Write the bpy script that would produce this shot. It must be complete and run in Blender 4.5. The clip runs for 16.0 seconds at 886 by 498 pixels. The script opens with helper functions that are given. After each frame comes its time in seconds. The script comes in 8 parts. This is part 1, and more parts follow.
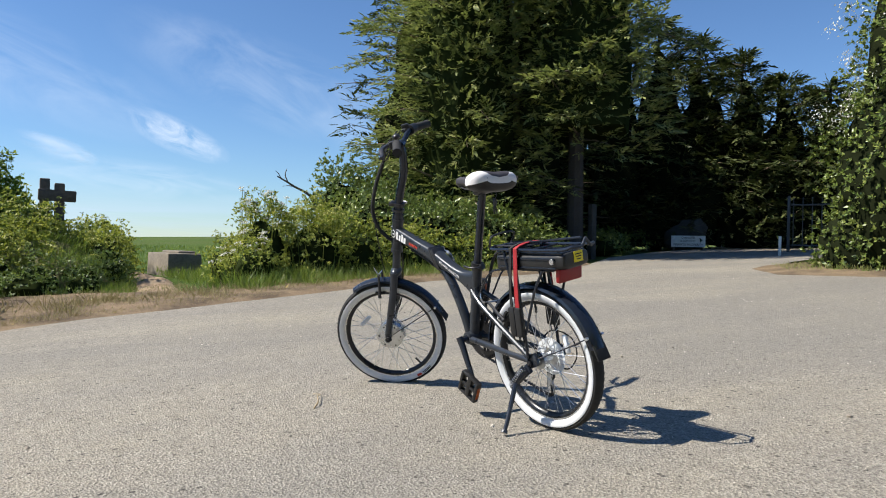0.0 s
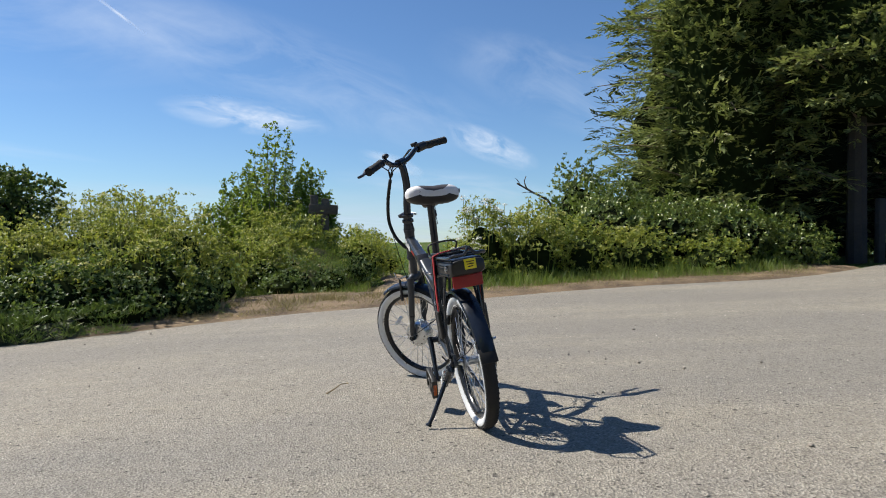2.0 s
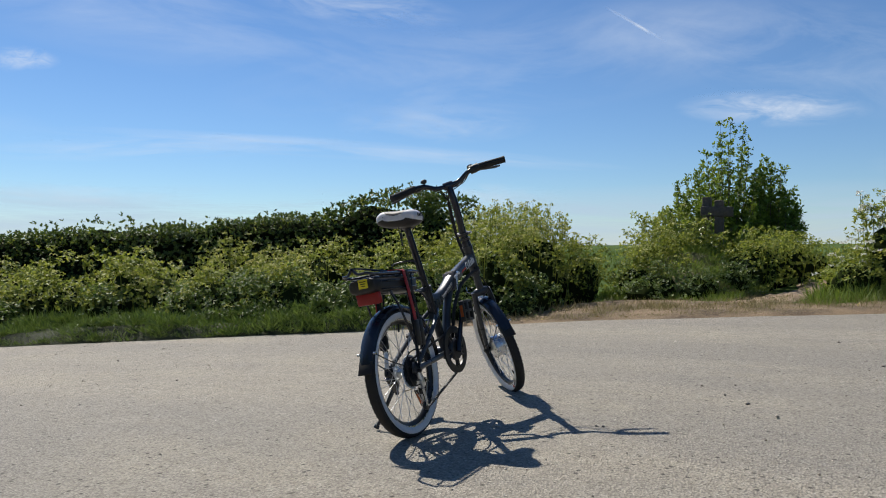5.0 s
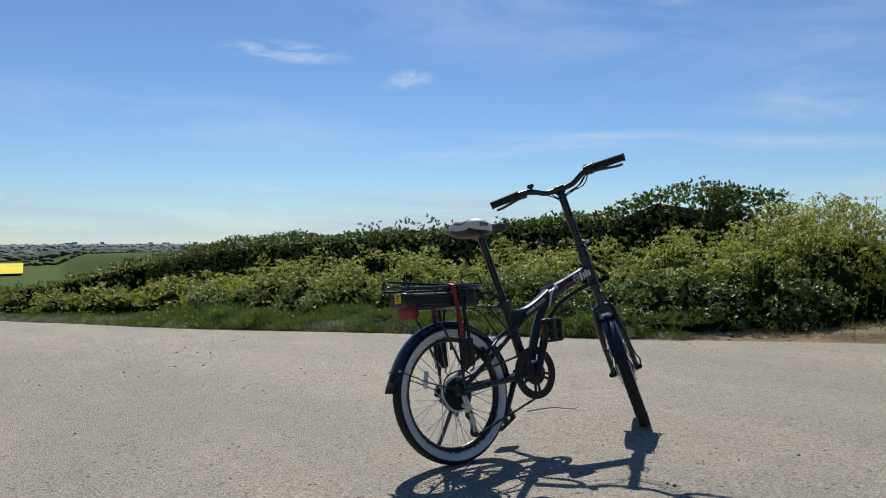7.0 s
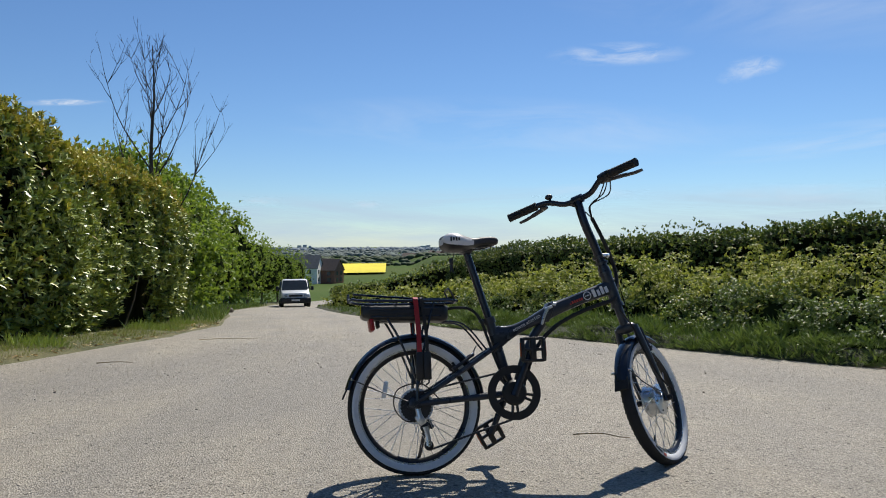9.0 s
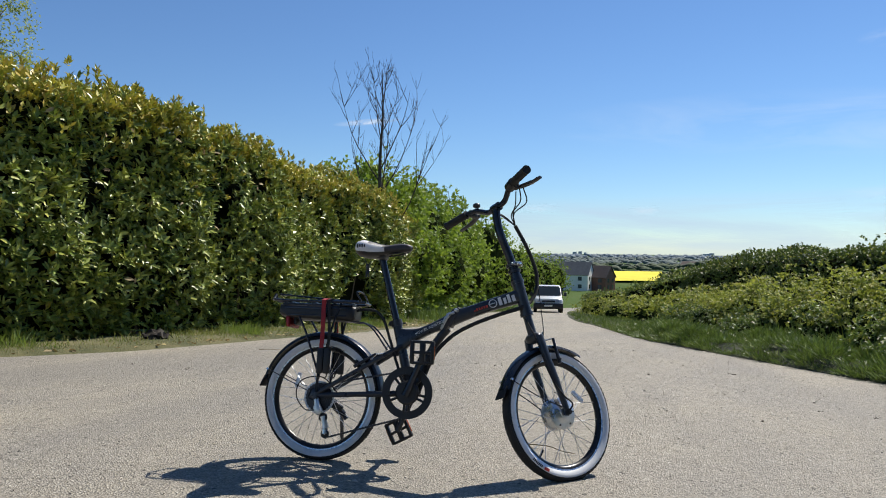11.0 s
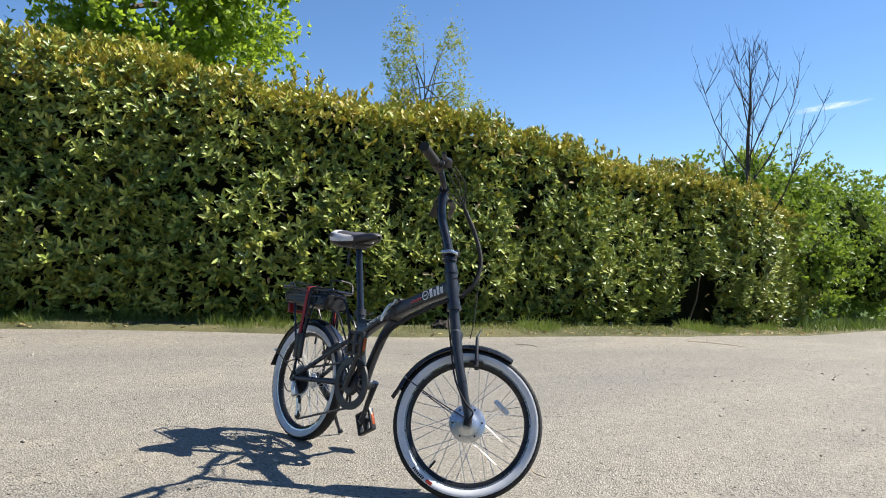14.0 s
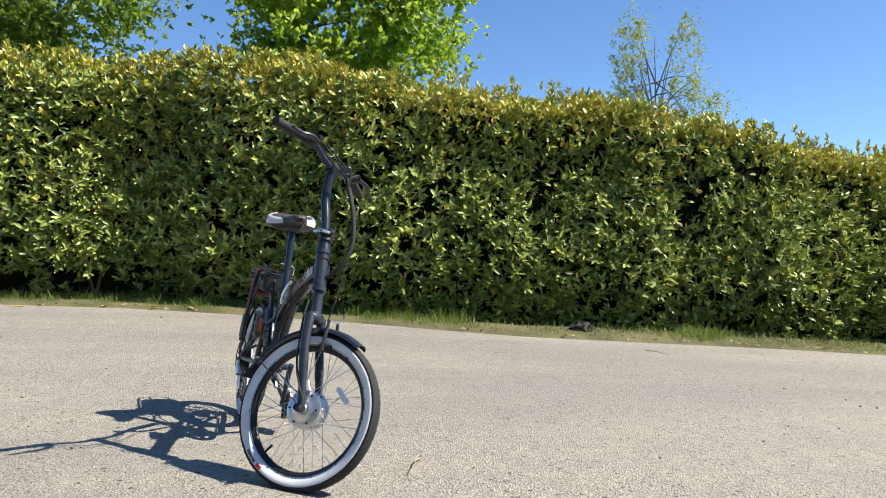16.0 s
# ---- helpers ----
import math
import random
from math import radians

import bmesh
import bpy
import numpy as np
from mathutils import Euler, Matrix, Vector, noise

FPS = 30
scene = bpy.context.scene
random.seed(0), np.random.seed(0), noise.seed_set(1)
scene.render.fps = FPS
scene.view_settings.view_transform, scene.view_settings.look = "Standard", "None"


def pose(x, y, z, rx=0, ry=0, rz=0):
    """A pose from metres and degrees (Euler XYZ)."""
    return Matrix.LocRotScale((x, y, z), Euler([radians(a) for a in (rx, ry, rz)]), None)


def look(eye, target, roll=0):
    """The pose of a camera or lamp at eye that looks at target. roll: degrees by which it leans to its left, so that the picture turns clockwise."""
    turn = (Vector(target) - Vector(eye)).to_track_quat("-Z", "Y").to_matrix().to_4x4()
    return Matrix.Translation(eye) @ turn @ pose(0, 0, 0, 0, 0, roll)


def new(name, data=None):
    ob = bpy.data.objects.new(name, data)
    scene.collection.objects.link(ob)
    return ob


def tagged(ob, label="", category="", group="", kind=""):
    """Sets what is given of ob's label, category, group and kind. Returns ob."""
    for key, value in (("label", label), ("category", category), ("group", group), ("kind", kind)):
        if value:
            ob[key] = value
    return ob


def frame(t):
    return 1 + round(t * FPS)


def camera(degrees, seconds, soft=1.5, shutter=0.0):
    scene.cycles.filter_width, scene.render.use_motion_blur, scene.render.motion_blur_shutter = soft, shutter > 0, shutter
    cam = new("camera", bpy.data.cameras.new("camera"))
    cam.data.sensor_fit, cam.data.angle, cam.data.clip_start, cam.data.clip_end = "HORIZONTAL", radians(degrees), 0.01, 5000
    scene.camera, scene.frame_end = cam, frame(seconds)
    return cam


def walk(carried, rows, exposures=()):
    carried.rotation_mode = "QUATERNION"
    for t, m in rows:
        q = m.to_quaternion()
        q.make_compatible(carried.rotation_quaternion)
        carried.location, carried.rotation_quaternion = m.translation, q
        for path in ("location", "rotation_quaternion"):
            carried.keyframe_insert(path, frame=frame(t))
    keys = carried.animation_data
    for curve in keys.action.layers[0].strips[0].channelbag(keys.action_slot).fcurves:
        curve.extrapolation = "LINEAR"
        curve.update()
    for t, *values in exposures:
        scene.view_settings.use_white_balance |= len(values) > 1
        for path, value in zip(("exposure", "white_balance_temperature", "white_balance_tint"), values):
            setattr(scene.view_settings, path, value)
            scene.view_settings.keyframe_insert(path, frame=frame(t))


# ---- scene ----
cam = camera(63.2, 16.0, 1.0)
PATH = [
    (0, (-2.368, 1.59, 0.607), (-0.659, 0.552, 0.598), 1.1),
    (0.5, (-2.613, 1.355, 0.62), (-0.784, 0.548, 0.613), 0.8),
    (1, (-2.786, 1.08, 0.609), (-0.891, 0.44, 0.596), 0.7),
    (1.5, (-2.9, 0.778, 0.616), (-0.956, 0.307, 0.602), 0.6),
    (2, (-3.008, 0.46, 0.646), (-1.024, 0.211, 0.633), 0.5),
    (2.5, (-3.014, 0.145, 0.629), (-1.015, 0.198, 0.609), 0.4),
    (3, (-2.991, -0.191, 0.622), (-1.018, 0.14, 0.608), -0.1),
    (3.2, (-3.008, -0.322, 0.646), (-1.055, 0.106, 0.633), 0.1),
    (5.3, (-2.646, -1.652, 0.735), (-1.002, -0.513, 0.711), 0.2),
    (5.5, (-2.584, -1.678, 0.738), (-0.971, -0.496, 0.709), 0.5),
    (6, (-2.378, -1.892, 0.785), (-0.953, -0.489, 0.756), 0.4),
    (6.5, (-2.097, -2.057, 0.783), (-0.898, -0.456, 0.749), 0.2),
    (7, (-1.807, -2.177, 0.793), (-0.806, -0.446, 0.765), 0.0),
    (7.5, (-1.516, -2.315, 0.828), (-0.725, -0.478, 0.805), 0.1),
    (8, (-1.258, -2.433, 0.833), (-0.69, -0.515, 0.808), 0.2),
    (8.5, (-0.932, -2.524, 0.839), (-0.574, -0.556, 0.822), 0.0),
    (9, (-0.57, -2.595, 0.836), (-0.427, -0.6, 0.817), -0.1),
    (9.2, (-0.419, -2.623, 0.861), (-0.354, -0.624, 0.821), -0.3),
    (11.3, (1.071, -2.581, 0.842), (0.374, -0.707, 0.842), 0.2),
    (11.5, (1.217, -2.569, 0.854), (0.462, -0.717, 0.849), -0.2),
    (12, (1.489, -2.366, 0.85), (0.612, -0.569, 0.838), -0.2),
    (12.5, (1.719, -2.152, 0.835), (0.709, -0.425, 0.819), -0.0),
    (13, (1.91, -1.893, 0.807), (0.717, -0.288, 0.791), 0.1),
    (13.5, (2.071, -1.645, 0.791), (0.687, -0.202, 0.773), 0.2),
    (14, (2.258, -1.389, 0.801), (0.685, -0.153, 0.795), 0.1),
    (14.5, (2.393, -1.099, 0.766), (0.707, -0.023, 0.762), 0.2),
    (15, (2.518, -0.812, 0.758), (0.741, 0.105, 0.758), 0.3),
    (15.5, (2.632, -0.499, 0.737), (0.784, 0.266, 0.74), 0.4),
    (16, (2.71, -0.184, 0.726), (0.813, 0.451, 0.727), 0.7),
]
EXPOSURES = [(0.0, 0.65), (1.5, 0.51), (3.0, 0.33), (5.5, 0.18), (7.0, 0.12), (9.0, 0.21), (11.5, 0.43), (13.0, 0.68), (14.5, 0.91), (16.0, 0.98)]
walk(cam, [(t, look(eye, target, roll)) for t, eye, target, roll in PATH], EXPOSURES)

# ---- world, sun ----
SUN_AZ, SUN_EL = 66.0, 48.7
world = bpy.data.worlds.new("world")
scene.world = world
world.use_nodes = True
wn, wl = world.node_tree.nodes, world.node_tree.links
sky = wn.new("ShaderNodeTexSky")
sky.sky_type = "NISHITA"
sky.sun_disc = False
sky.sun_elevation = radians(SUN_EL)
sky.sun_rotation = radians(90 - SUN_AZ)
sky.air_density, sky.dust_density, sky.ozone_density = 1.0, 0.0, 4.6
tint = wn.new("ShaderNodeMix")
tint.data_type, tint.blend_type = "RGBA", "MULTIPLY"
tint.inputs[0].default_value = 1.0
tint.inputs[7].default_value = (0.825, 0.98, 1.15, 1)
wl.new(sky.outputs[0], tint.inputs[6])
wl.new(tint.outputs[2], wn["Background"].inputs[0])
wn["Background"].inputs[1].default_value = 0.075
sun = new("sun", bpy.data.lights.new("sun", "SUN"))
sun.data.energy, sun.data.angle, sun.data.color = 5.0, radians(0.53), (1.0, 0.94, 0.84)
sun_way = Vector((math.cos(radians(SUN_AZ)) * math.cos(radians(SUN_EL)), math.sin(radians(SUN_AZ)) * math.cos(radians(SUN_EL)), math.sin(radians(SUN_EL))))
sun.matrix_world = look(sun_way * 60, (0, 0, 0))

# ---- materials ----
class Mat:
    """Small node-material builder on a Principled shader."""

    def __init__(self, name, rough=0.6, metal=0.0):
        self.m = bpy.data.materials.new(name)
        self.m.use_nodes = True
        self.t = self.m.node_tree
        self.b = self.t.nodes["Principled BSDF"]
        self.out = self.t.nodes["Material Output"]
        self.b.inputs["Roughness"].default_value = rough
        self.b.inputs["Metallic"].default_value = metal
        self.co = None

    def node(self, kind, **props):
        n = self.t.nodes.new(kind)
        for k, v in props.items():
            if k in n.inputs:
                n.inputs[k].default_value = v
        return n

    def link(self, a, b):
        self.t.links.new(a, b)

    def coords(self):
        if not self.co:
            self.co = self.node("ShaderNodeTexCoord").outputs["Object"]
        return self.co

    def noise(self, scale, detail=4.0, rough=0.6, stretch=None):
        n = self.node("ShaderNodeTexNoise", Scale=scale, Detail=detail, Roughness=rough)
        src = self.coords()
        if stretch:
            mp = self.node("ShaderNodeMapping")
            mp.inputs["Scale"].default_value = stretch
            self.link(src, mp.inputs[0])
            src = mp.outputs[0]
        self.link(src, n.inputs["Vector"])
        return n.outputs["Fac"]

    def ramp(self, fac, *stops):
        n = self.node("ShaderNodeValToRGB")
        el = n.color_ramp.elements
        while len(el) < len(stops):
            el.new(0.5)
        for e, (p, c) in zip(el, stops):
            e.position = p
            e.color = (*c, 1) if len(c) == 3 else c
        self.link(fac, n.inputs[0])
        return n.outputs[0]

    def mix(self, fac, a, b, blend="MIX"):
        n = self.node("ShaderNodeMix")
        n.data_type, n.blend_type = "RGBA", blend
        for sock, v in ((n.inputs[0], fac), (n.inputs[6], a), (n.inputs[7], b)):
            if isinstance(v, (int, float)):
                sock.default_value = v
            elif isinstance(v, tuple):
                sock.default_value = (*v, 1)
            else:
                self.link(v, sock)
        return n.outputs[2]

    def color(self, c):
        if isinstance(c, tuple):
            self.b.inputs["Base Color"].default_value = (*c, 1)
        else:
            self.link(c, self.b.inputs["Base Color"])
        return self

    def rough(self, s):
        self.link(s, self.b.inputs["Roughness"])
        return self

    def bump(self, height, strength=0.4, dist=0.01):
        n = self.node("ShaderNodeBump", Strength=strength, Distance=dist)
        self.link(height, n.inputs["Height"])
        self.link(n.outputs[0], self.b.inputs["Normal"])
        return self

    def island(self):
        return self.node("ShaderNodeNewGeometry").outputs["Random Per Island"]

    def thin(self, colour, amount):
        """Lets light through thin leaves."""
        tr = self.node("ShaderNodeBsdfTranslucent")
        if isinstance(colour, tuple):
            tr.inputs[0].default_value = (*colour, 1)
        else:
            self.link(colour, tr.inputs[0])
        mx = self.node("ShaderNodeMixShader")
        mx.inputs[0].default_value = amount
        self.link(self.b.outputs[0], mx.inputs[1])
        self.link(tr.outputs[0], mx.inputs[2])
        self.link(mx.outputs[0], self.out.inputs[0])
        return self


def plain(name, c, rough=0.5, metal=0.0, grain=60.0, vary=0.25, bump=0.05):
    """One colour with two scales of wear."""
    m = Mat(name, rough, metal)
    f = m.noise(grain, 5)
    g = m.noise(grain / 9, 3)
    dark = tuple(v * (1 - vary) for v in c)
    light = tuple(min(1, v * (1 + vary * 0.6)) for v in c)
    col = m.mix(m.ramp(g, (0.35, (0, 0, 0)), (0.7, (1, 1, 1))), m.ramp(f, (0.3, dark), (0.7, c)), m.ramp(f, (0.3, c), (0.7, light)))
    m.color(col)
    m.rough(m.ramp(g, (0.3, (max(0.02, rough - 0.08),) * 3), (0.7, (min(1, rough + 0.1),) * 3)))
    if bump:
        m.bump(f, bump, 0.002)
    return m.m


def leaf(name, cols, rough=0.45, through_col=(0.25, 0.35, 0.04), amount=0.3, spec=0.5, patch=1.2):
    """Leaf colours from dark to light, picked per leaf, with larger patches."""
    m = Mat(name, rough)
    n = len(cols)
    r = m.ramp(m.island(), *[(i / (n - 1), c) for i, c in enumerate(cols)])
    big = m.noise(patch, 3)
    col = m.mix(m.ramp(big, (0.35, (0, 0, 0)), (0.68, (0.55,) * 3)), r, m.mix(0.6, r, cols[-1]))
    m.color(col)
    m.b.inputs["Specular IOR Level"].default_value = spec
    m.thin(m.mix(0.5, col, through_col), amount)
    return m.m


def road_material():
    """Worn tarmac: rolled stones in a pale binder, pits where stones came out, warm dust in patches."""
    m = Mat("worn_road", 0.82)
    m.b.inputs["Specular IOR Level"].default_value = 0.45
    v = m.node("ShaderNodeTexVoronoi", Scale=130.0)
    m.link(m.coords(), v.inputs["Vector"])
    v2 = m.node("ShaderNodeTexVoronoi", Scale=46.0)
    m.link(m.coords(), v2.inputs["Vector"])
    v3 = m.node("ShaderNodeTexVoronoi", Scale=19.0)
    m.link(m.coords(), v3.inputs["Vector"])
    sep = m.node("ShaderNodeSeparateColor")
    m.link(v.outputs["Color"], sep.inputs[0])
    stone = m.ramp(sep.outputs[0], (0.0, (0.085, 0.077, 0.066)), (0.2, (0.22, 0.20, 0.168)), (0.75, (0.36, 0.33, 0.28)), (0.97, (0.50, 0.465, 0.40)))
    fine = m.noise(150, 3)
    base = m.mix(m.ramp(fine, (0.3, (0.15,) * 3), (0.7, (0.6,) * 3)), stone, (0.345, 0.312, 0.262))
    dust = m.noise(0.55, 5, 0.65)
    col = m.mix(m.ramp(dust, (0.38, (0, 0, 0)), (0.66, (0.75,) * 3)), base, m.mix(0.62, base, (0.46, 0.405, 0.295)))
    mott = m.noise(11, 5, 0.75)
    col = m.mix(m.ramp(mott, (0.40, (0.45,) * 3), (0.6, (0, 0, 0))), col, m.mix(0.5, base, (0.17, 0.15, 0.122)))
    spots = m.noise(48, 4, 0.8)
    col = m.mix(m.ramp(spots, (0.34, (0.55,) * 3), (0.47, (0, 0, 0))), col, m.mix(0.4, base, (0.10, 0.092, 0.08)))
    col = m.mix(m.ramp(spots, (0.56, (0, 0, 0)), (0.70, (0.5,) * 3)), col, (0.48, 0.44, 0.375))
    tyre = m.noise(0.45, 5, 0.65, (1.6, 0.35, 1))
    col = m.mix(m.ramp(tyre, (0.42, (0, 0, 0)), (0.60, (0.7,) * 3)), col, m.mix(0.5, base, (0.15, 0.148, 0.145)))
    pits = m.ramp(v2.outputs["Distance"], (0.08, (0.9,) * 3), (0.30, (0, 0, 0)))
    gate = m.ramp(m.noise(17, 3), (0.38, (0, 0, 0)), (0.52, (1, 1, 1)))
    col = m.mix(m.mix(1.0, pits, gate, "MULTIPLY"), col, (0.075, 0.066, 0.055))
    chips = m.ramp(v3.outputs["Distance"], (0.10, (0.95,) * 3), (0.19, (0, 0, 0)))
    gate2 = m.ramp(m.noise(6, 3), (0.43, (0, 0, 0)), (0.52, (1, 1, 1)))
    col = m.mix(m.mix(1.0, chips, gate2, "MULTIPLY"), col, (0.05, 0.043, 0.036))
    gaps = m.ramp(v.outputs["Distance"], (0.50, (0, 0, 0)), (0.70, (0.4,) * 3))
    col = m.mix(gaps, col, (0.085, 0.078, 0.068))
    m.color(m.mix(1.0, col, (0.98, 0.98, 0.965), "MULTIPLY"))
    hgt = m.mix(0.5, v.outputs["Distance"], fine)
    coarse = m.noise(26, 4, 0.7)
    m.bump(m.mix(0.5, hgt, m.mix(0.5, coarse, spots)), 1.0, 0.018)
    return m.m


def soil_material(name, a, b, c, scale=14.0):
    m = Mat(name, 0.95)
    f = m.noise(scale, 6, 0.7)
    g = m.noise(scale / 10, 4)
    h = m.noise(scale * 6, 3, 0.6, (1, 1, 1))
    col = m.mix(m.ramp(g, (0.4, (0, 0, 0)), (0.62, (1, 1, 1))), m.ramp(f, (0.3, a), (0.7, b)), m.ramp(h, (0.35, b), (0.7, c)))
    m.color(col)
    m.bump(m.mix(0.5, f, h), 0.8, 0.03)
    return m.m


def land_material():
    """Meadow and crops, changing over tens of metres."""
    m = Mat("grassland", 0.95)
    m.b.inputs["Specular IOR Level"].default_value = 0.05
    f = m.noise(3.0, 6, 0.7)
    g = m.noise(0.012, 3)
    h = m.noise(40.0, 3)
    crop = m.ramp(g, (0.35, (0.055, 0.088, 0.022)), (0.5, (0.070, 0.118, 0.025)), (0.65, (0.095, 0.115, 0.04)))
    col = m.mix(m.ramp(f, (0.3, (0.1,) * 3), (0.75, (0.55,) * 3)), crop, (0.05, 0.08, 0.02))
    m.color(m.mix(m.ramp(h, (0.4, (0, 0, 0)), (0.7, (0.3,) * 3)), col, (0.11, 0.12, 0.05)))
    m.bump(h, 0.6, 0.05)
    return m.m


def glass_material(name, tint=(0.9, 0.95, 0.95), rough=0.02):
    m = Mat(name, rough)
    m.color(tint)
    m.b.inputs["Transmission Weight"].default_value = 1.0
    return m.m


ROAD = road_material()
LAND = land_material()
SOIL = soil_material("verge_soil", (0.070, 0.050, 0.030), (0.18, 0.125, 0.072), (0.33, 0.24, 0.145), 22.0)
DIRT = soil_material("path_dirt", (0.20, 0.13, 0.075), (0.34, 0.245, 0.155), (0.45, 0.345, 0.235), 24.0)
TURF = soil_material("green_verge", (0.045, 0.055, 0.018), (0.10, 0.10, 0.035), (0.20, 0.17, 0.085))
GRASSBASE = soil_material("grass_roots", (0.016, 0.022, 0.008), (0.036, 0.045, 0.016), (0.075, 0.080, 0.034))
LAUREL = leaf("laurel_leaf", [(0.024, 0.056, 0.013), (0.086, 0.152, 0.028), (0.190, 0.265, 0.044), (0.32, 0.37, 0.070), (0.44, 0.45, 0.11)], 0.38, (0.45, 0.52, 0.05), 0.06, 0.42)
LAUREL_TIP = leaf("laurel_young_leaf", [(0.18, 0.23, 0.03), (0.46, 0.43, 0.06), (0.46, 0.32, 0.075), (0.60, 0.53, 0.09), (0.26, 0.31, 0.045)], 0.42, (0.55, 0.50, 0.06), 0.12, 0.4)
HAWTHORN = leaf("hawthorn_leaf", [(0.014, 0.030, 0.009), (0.038, 0.072, 0.017), (0.085, 0.135, 0.030), (0.20, 0.235, 0.060)], 0.48, (0.2, 0.3, 0.04), 0.22, 0.35)
HERB = leaf("herb_leaf", [(0.034, 0.074, 0.018), (0.095, 0.160, 0.032), (0.190, 0.250, 0.045), (0.44, 0.42, 0.085)], 0.55, (0.52, 0.58, 0.07), 0.34, 0.3)
NETTLE = leaf("nettle_leaf", [(0.016, 0.040, 0.014), (0.038, 0.082, 0.024), (0.078, 0.135, 0.034), (0.18, 0.22, 0.06)], 0.5, (0.30, 0.44, 0.06), 0.24, 0.35)
FIELDTREE = leaf("field_tree_leaf", [(0.044, 0.082, 0.016), (0.092, 0.152, 0.026), (0.165, 0.235, 0.040), (0.29, 0.34, 0.065)], 0.5, (0.38, 0.50, 0.05), 0.32, 0.3)
UMBEL = leaf("umbel_flower", [(0.30, 0.32, 0.07), (0.46, 0.46, 0.12), (0.58, 0.56, 0.24)], 0.6, (0.5, 0.5, 0.1), 0.3)
BLOSSOM = leaf("white_blossom", [(0.62, 0.60, 0.50), (0.75, 0.74, 0.66), (0.8, 0.8, 0.76)], 0.6, (0.7, 0.7, 0.6), 0.25)
IVY = leaf("ivy_leaf", [(0.018, 0.040, 0.010), (0.060, 0.108, 0.022), (0.125, 0.185, 0.038), (0.30, 0.33, 0.085)], 0.35, (0.25, 0.35, 0.04), 0.22)
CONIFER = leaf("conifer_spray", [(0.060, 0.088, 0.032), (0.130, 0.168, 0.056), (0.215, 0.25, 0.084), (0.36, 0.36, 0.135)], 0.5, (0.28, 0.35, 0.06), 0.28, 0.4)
# darker copy of the spray colours: the row's shade is put in here
SHADECYPRESS = leaf("shaded_cypress_spray", [(0.016, 0.028, 0.010), (0.032, 0.050, 0.017), (0.064, 0.084, 0.026), (0.13, 0.14, 0.045)], 0.55, (0.12, 0.16, 0.03), 0.12, 0.25)
SPRING = leaf("spring_leaf", [(0.09, 0.17, 0.015), (0.15, 0.25, 0.02), (0.22, 0.33, 0.03), (0.30, 0.38, 0.05)], 0.45, (0.55, 0.72, 0.06), 0.58)
PALE_SPRING = leaf("pale_spring_leaf", [(0.20, 0.24, 0.04), (0.30, 0.33, 0.06), (0.38, 0.40, 0.09)], 0.5, (0.55, 0.6, 0.1), 0.45)
HAZEL = leaf("hazel_leaf", [(0.044, 0.094, 0.013), (0.095, 0.172, 0.022), (0.165, 0.25, 0.032), (0.26, 0.335, 0.048)], 0.52, (0.40, 0.55, 0.05), 0.33, 0.3)
GRASS = leaf("grass_blade", [(0.022, 0.050, 0.011), (0.050, 0.102, 0.020), (0.100, 0.168, 0.034), (0.24, 0.29, 0.085)], 0.45, (0.30, 0.44, 0.06), 0.17, 0.35)
MEADOW = leaf("meadow_grass_blade", [(0.05, 0.10, 0.015), (0.085, 0.155, 0.022), (0.13, 0.20, 0.03), (0.20, 0.235, 0.06)], 0.5, (0.3, 0.4, 0.05), 0.35)
DRYGRASS = leaf("dry_grass_blade", [(0.18, 0.135, 0.065), (0.27, 0.21, 0.105), (0.38, 0.31, 0.17), (0.15, 0.17, 0.05)], 0.7, (0.4, 0.35, 0.15), 0.25)
DEADLEAF = leaf("fallen_leaf", [(0.16, 0.10, 0.05), (0.30, 0.21, 0.11), (0.42, 0.33, 0.19), (0.50, 0.38, 0.12)], 0.7, (0.4, 0.3, 0.1), 0.2)
BARK = plain("bark", (0.16, 0.12, 0.085), 0.9, 0, 30, 0.45, 0.6)
GREYBARK = plain("grey_bark", (0.20, 0.17, 0.14), 0.9, 0, 30, 0.4, 0.5)
# near-black that stands for shade inside hedges, bushes and the cypress row
CORE = plain("hedge_shade", (0.012, 0.015, 0.007), 1.0, 0, 6, 0.6, 0.8)
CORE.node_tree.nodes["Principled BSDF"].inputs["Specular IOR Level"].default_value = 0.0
# dark green that stands for shade inside weeds and crowns
SHADE = plain("thicket_shade", (0.022, 0.030, 0.010), 1.0, 0, 9, 0.6, 0.8)
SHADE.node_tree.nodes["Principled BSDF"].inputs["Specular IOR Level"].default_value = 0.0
CONCRETE = plain("weathered_concrete", (0.20, 0.172, 0.135), 0.95, 0, 25, 0.45, 0.6)
SLAB = plain("grey_stone", (0.065, 0.062, 0.056), 0.95, 0, 8, 0.45, 0.6)
WEATHERWOOD = plain("weathered_wood", (0.125, 0.098, 0.075), 0.9, 0, 25, 0.4, 0.5)
YELLOWLEAF = plain("yellow_fallen_leaf", (0.62, 0.42, 0.03), 0.6, 0, 60, 0.2, 0.1)
GRIT = leaf("stone_chips", [(0.06, 0.055, 0.05), (0.2, 0.17, 0.14), (0.34, 0.3, 0.25), (0.55, 0.5, 0.44)], 0.9, (0, 0, 0), 0.0)
DARKBARK = plain("dead_and_shaded_bark", (0.060, 0.050, 0.044), 0.9, 0, 30, 0.4, 0.5)
STRAW = plain("dry_straw", (0.36, 0.27, 0.15), 0.8, 0, 60, 0.3, 0.1)
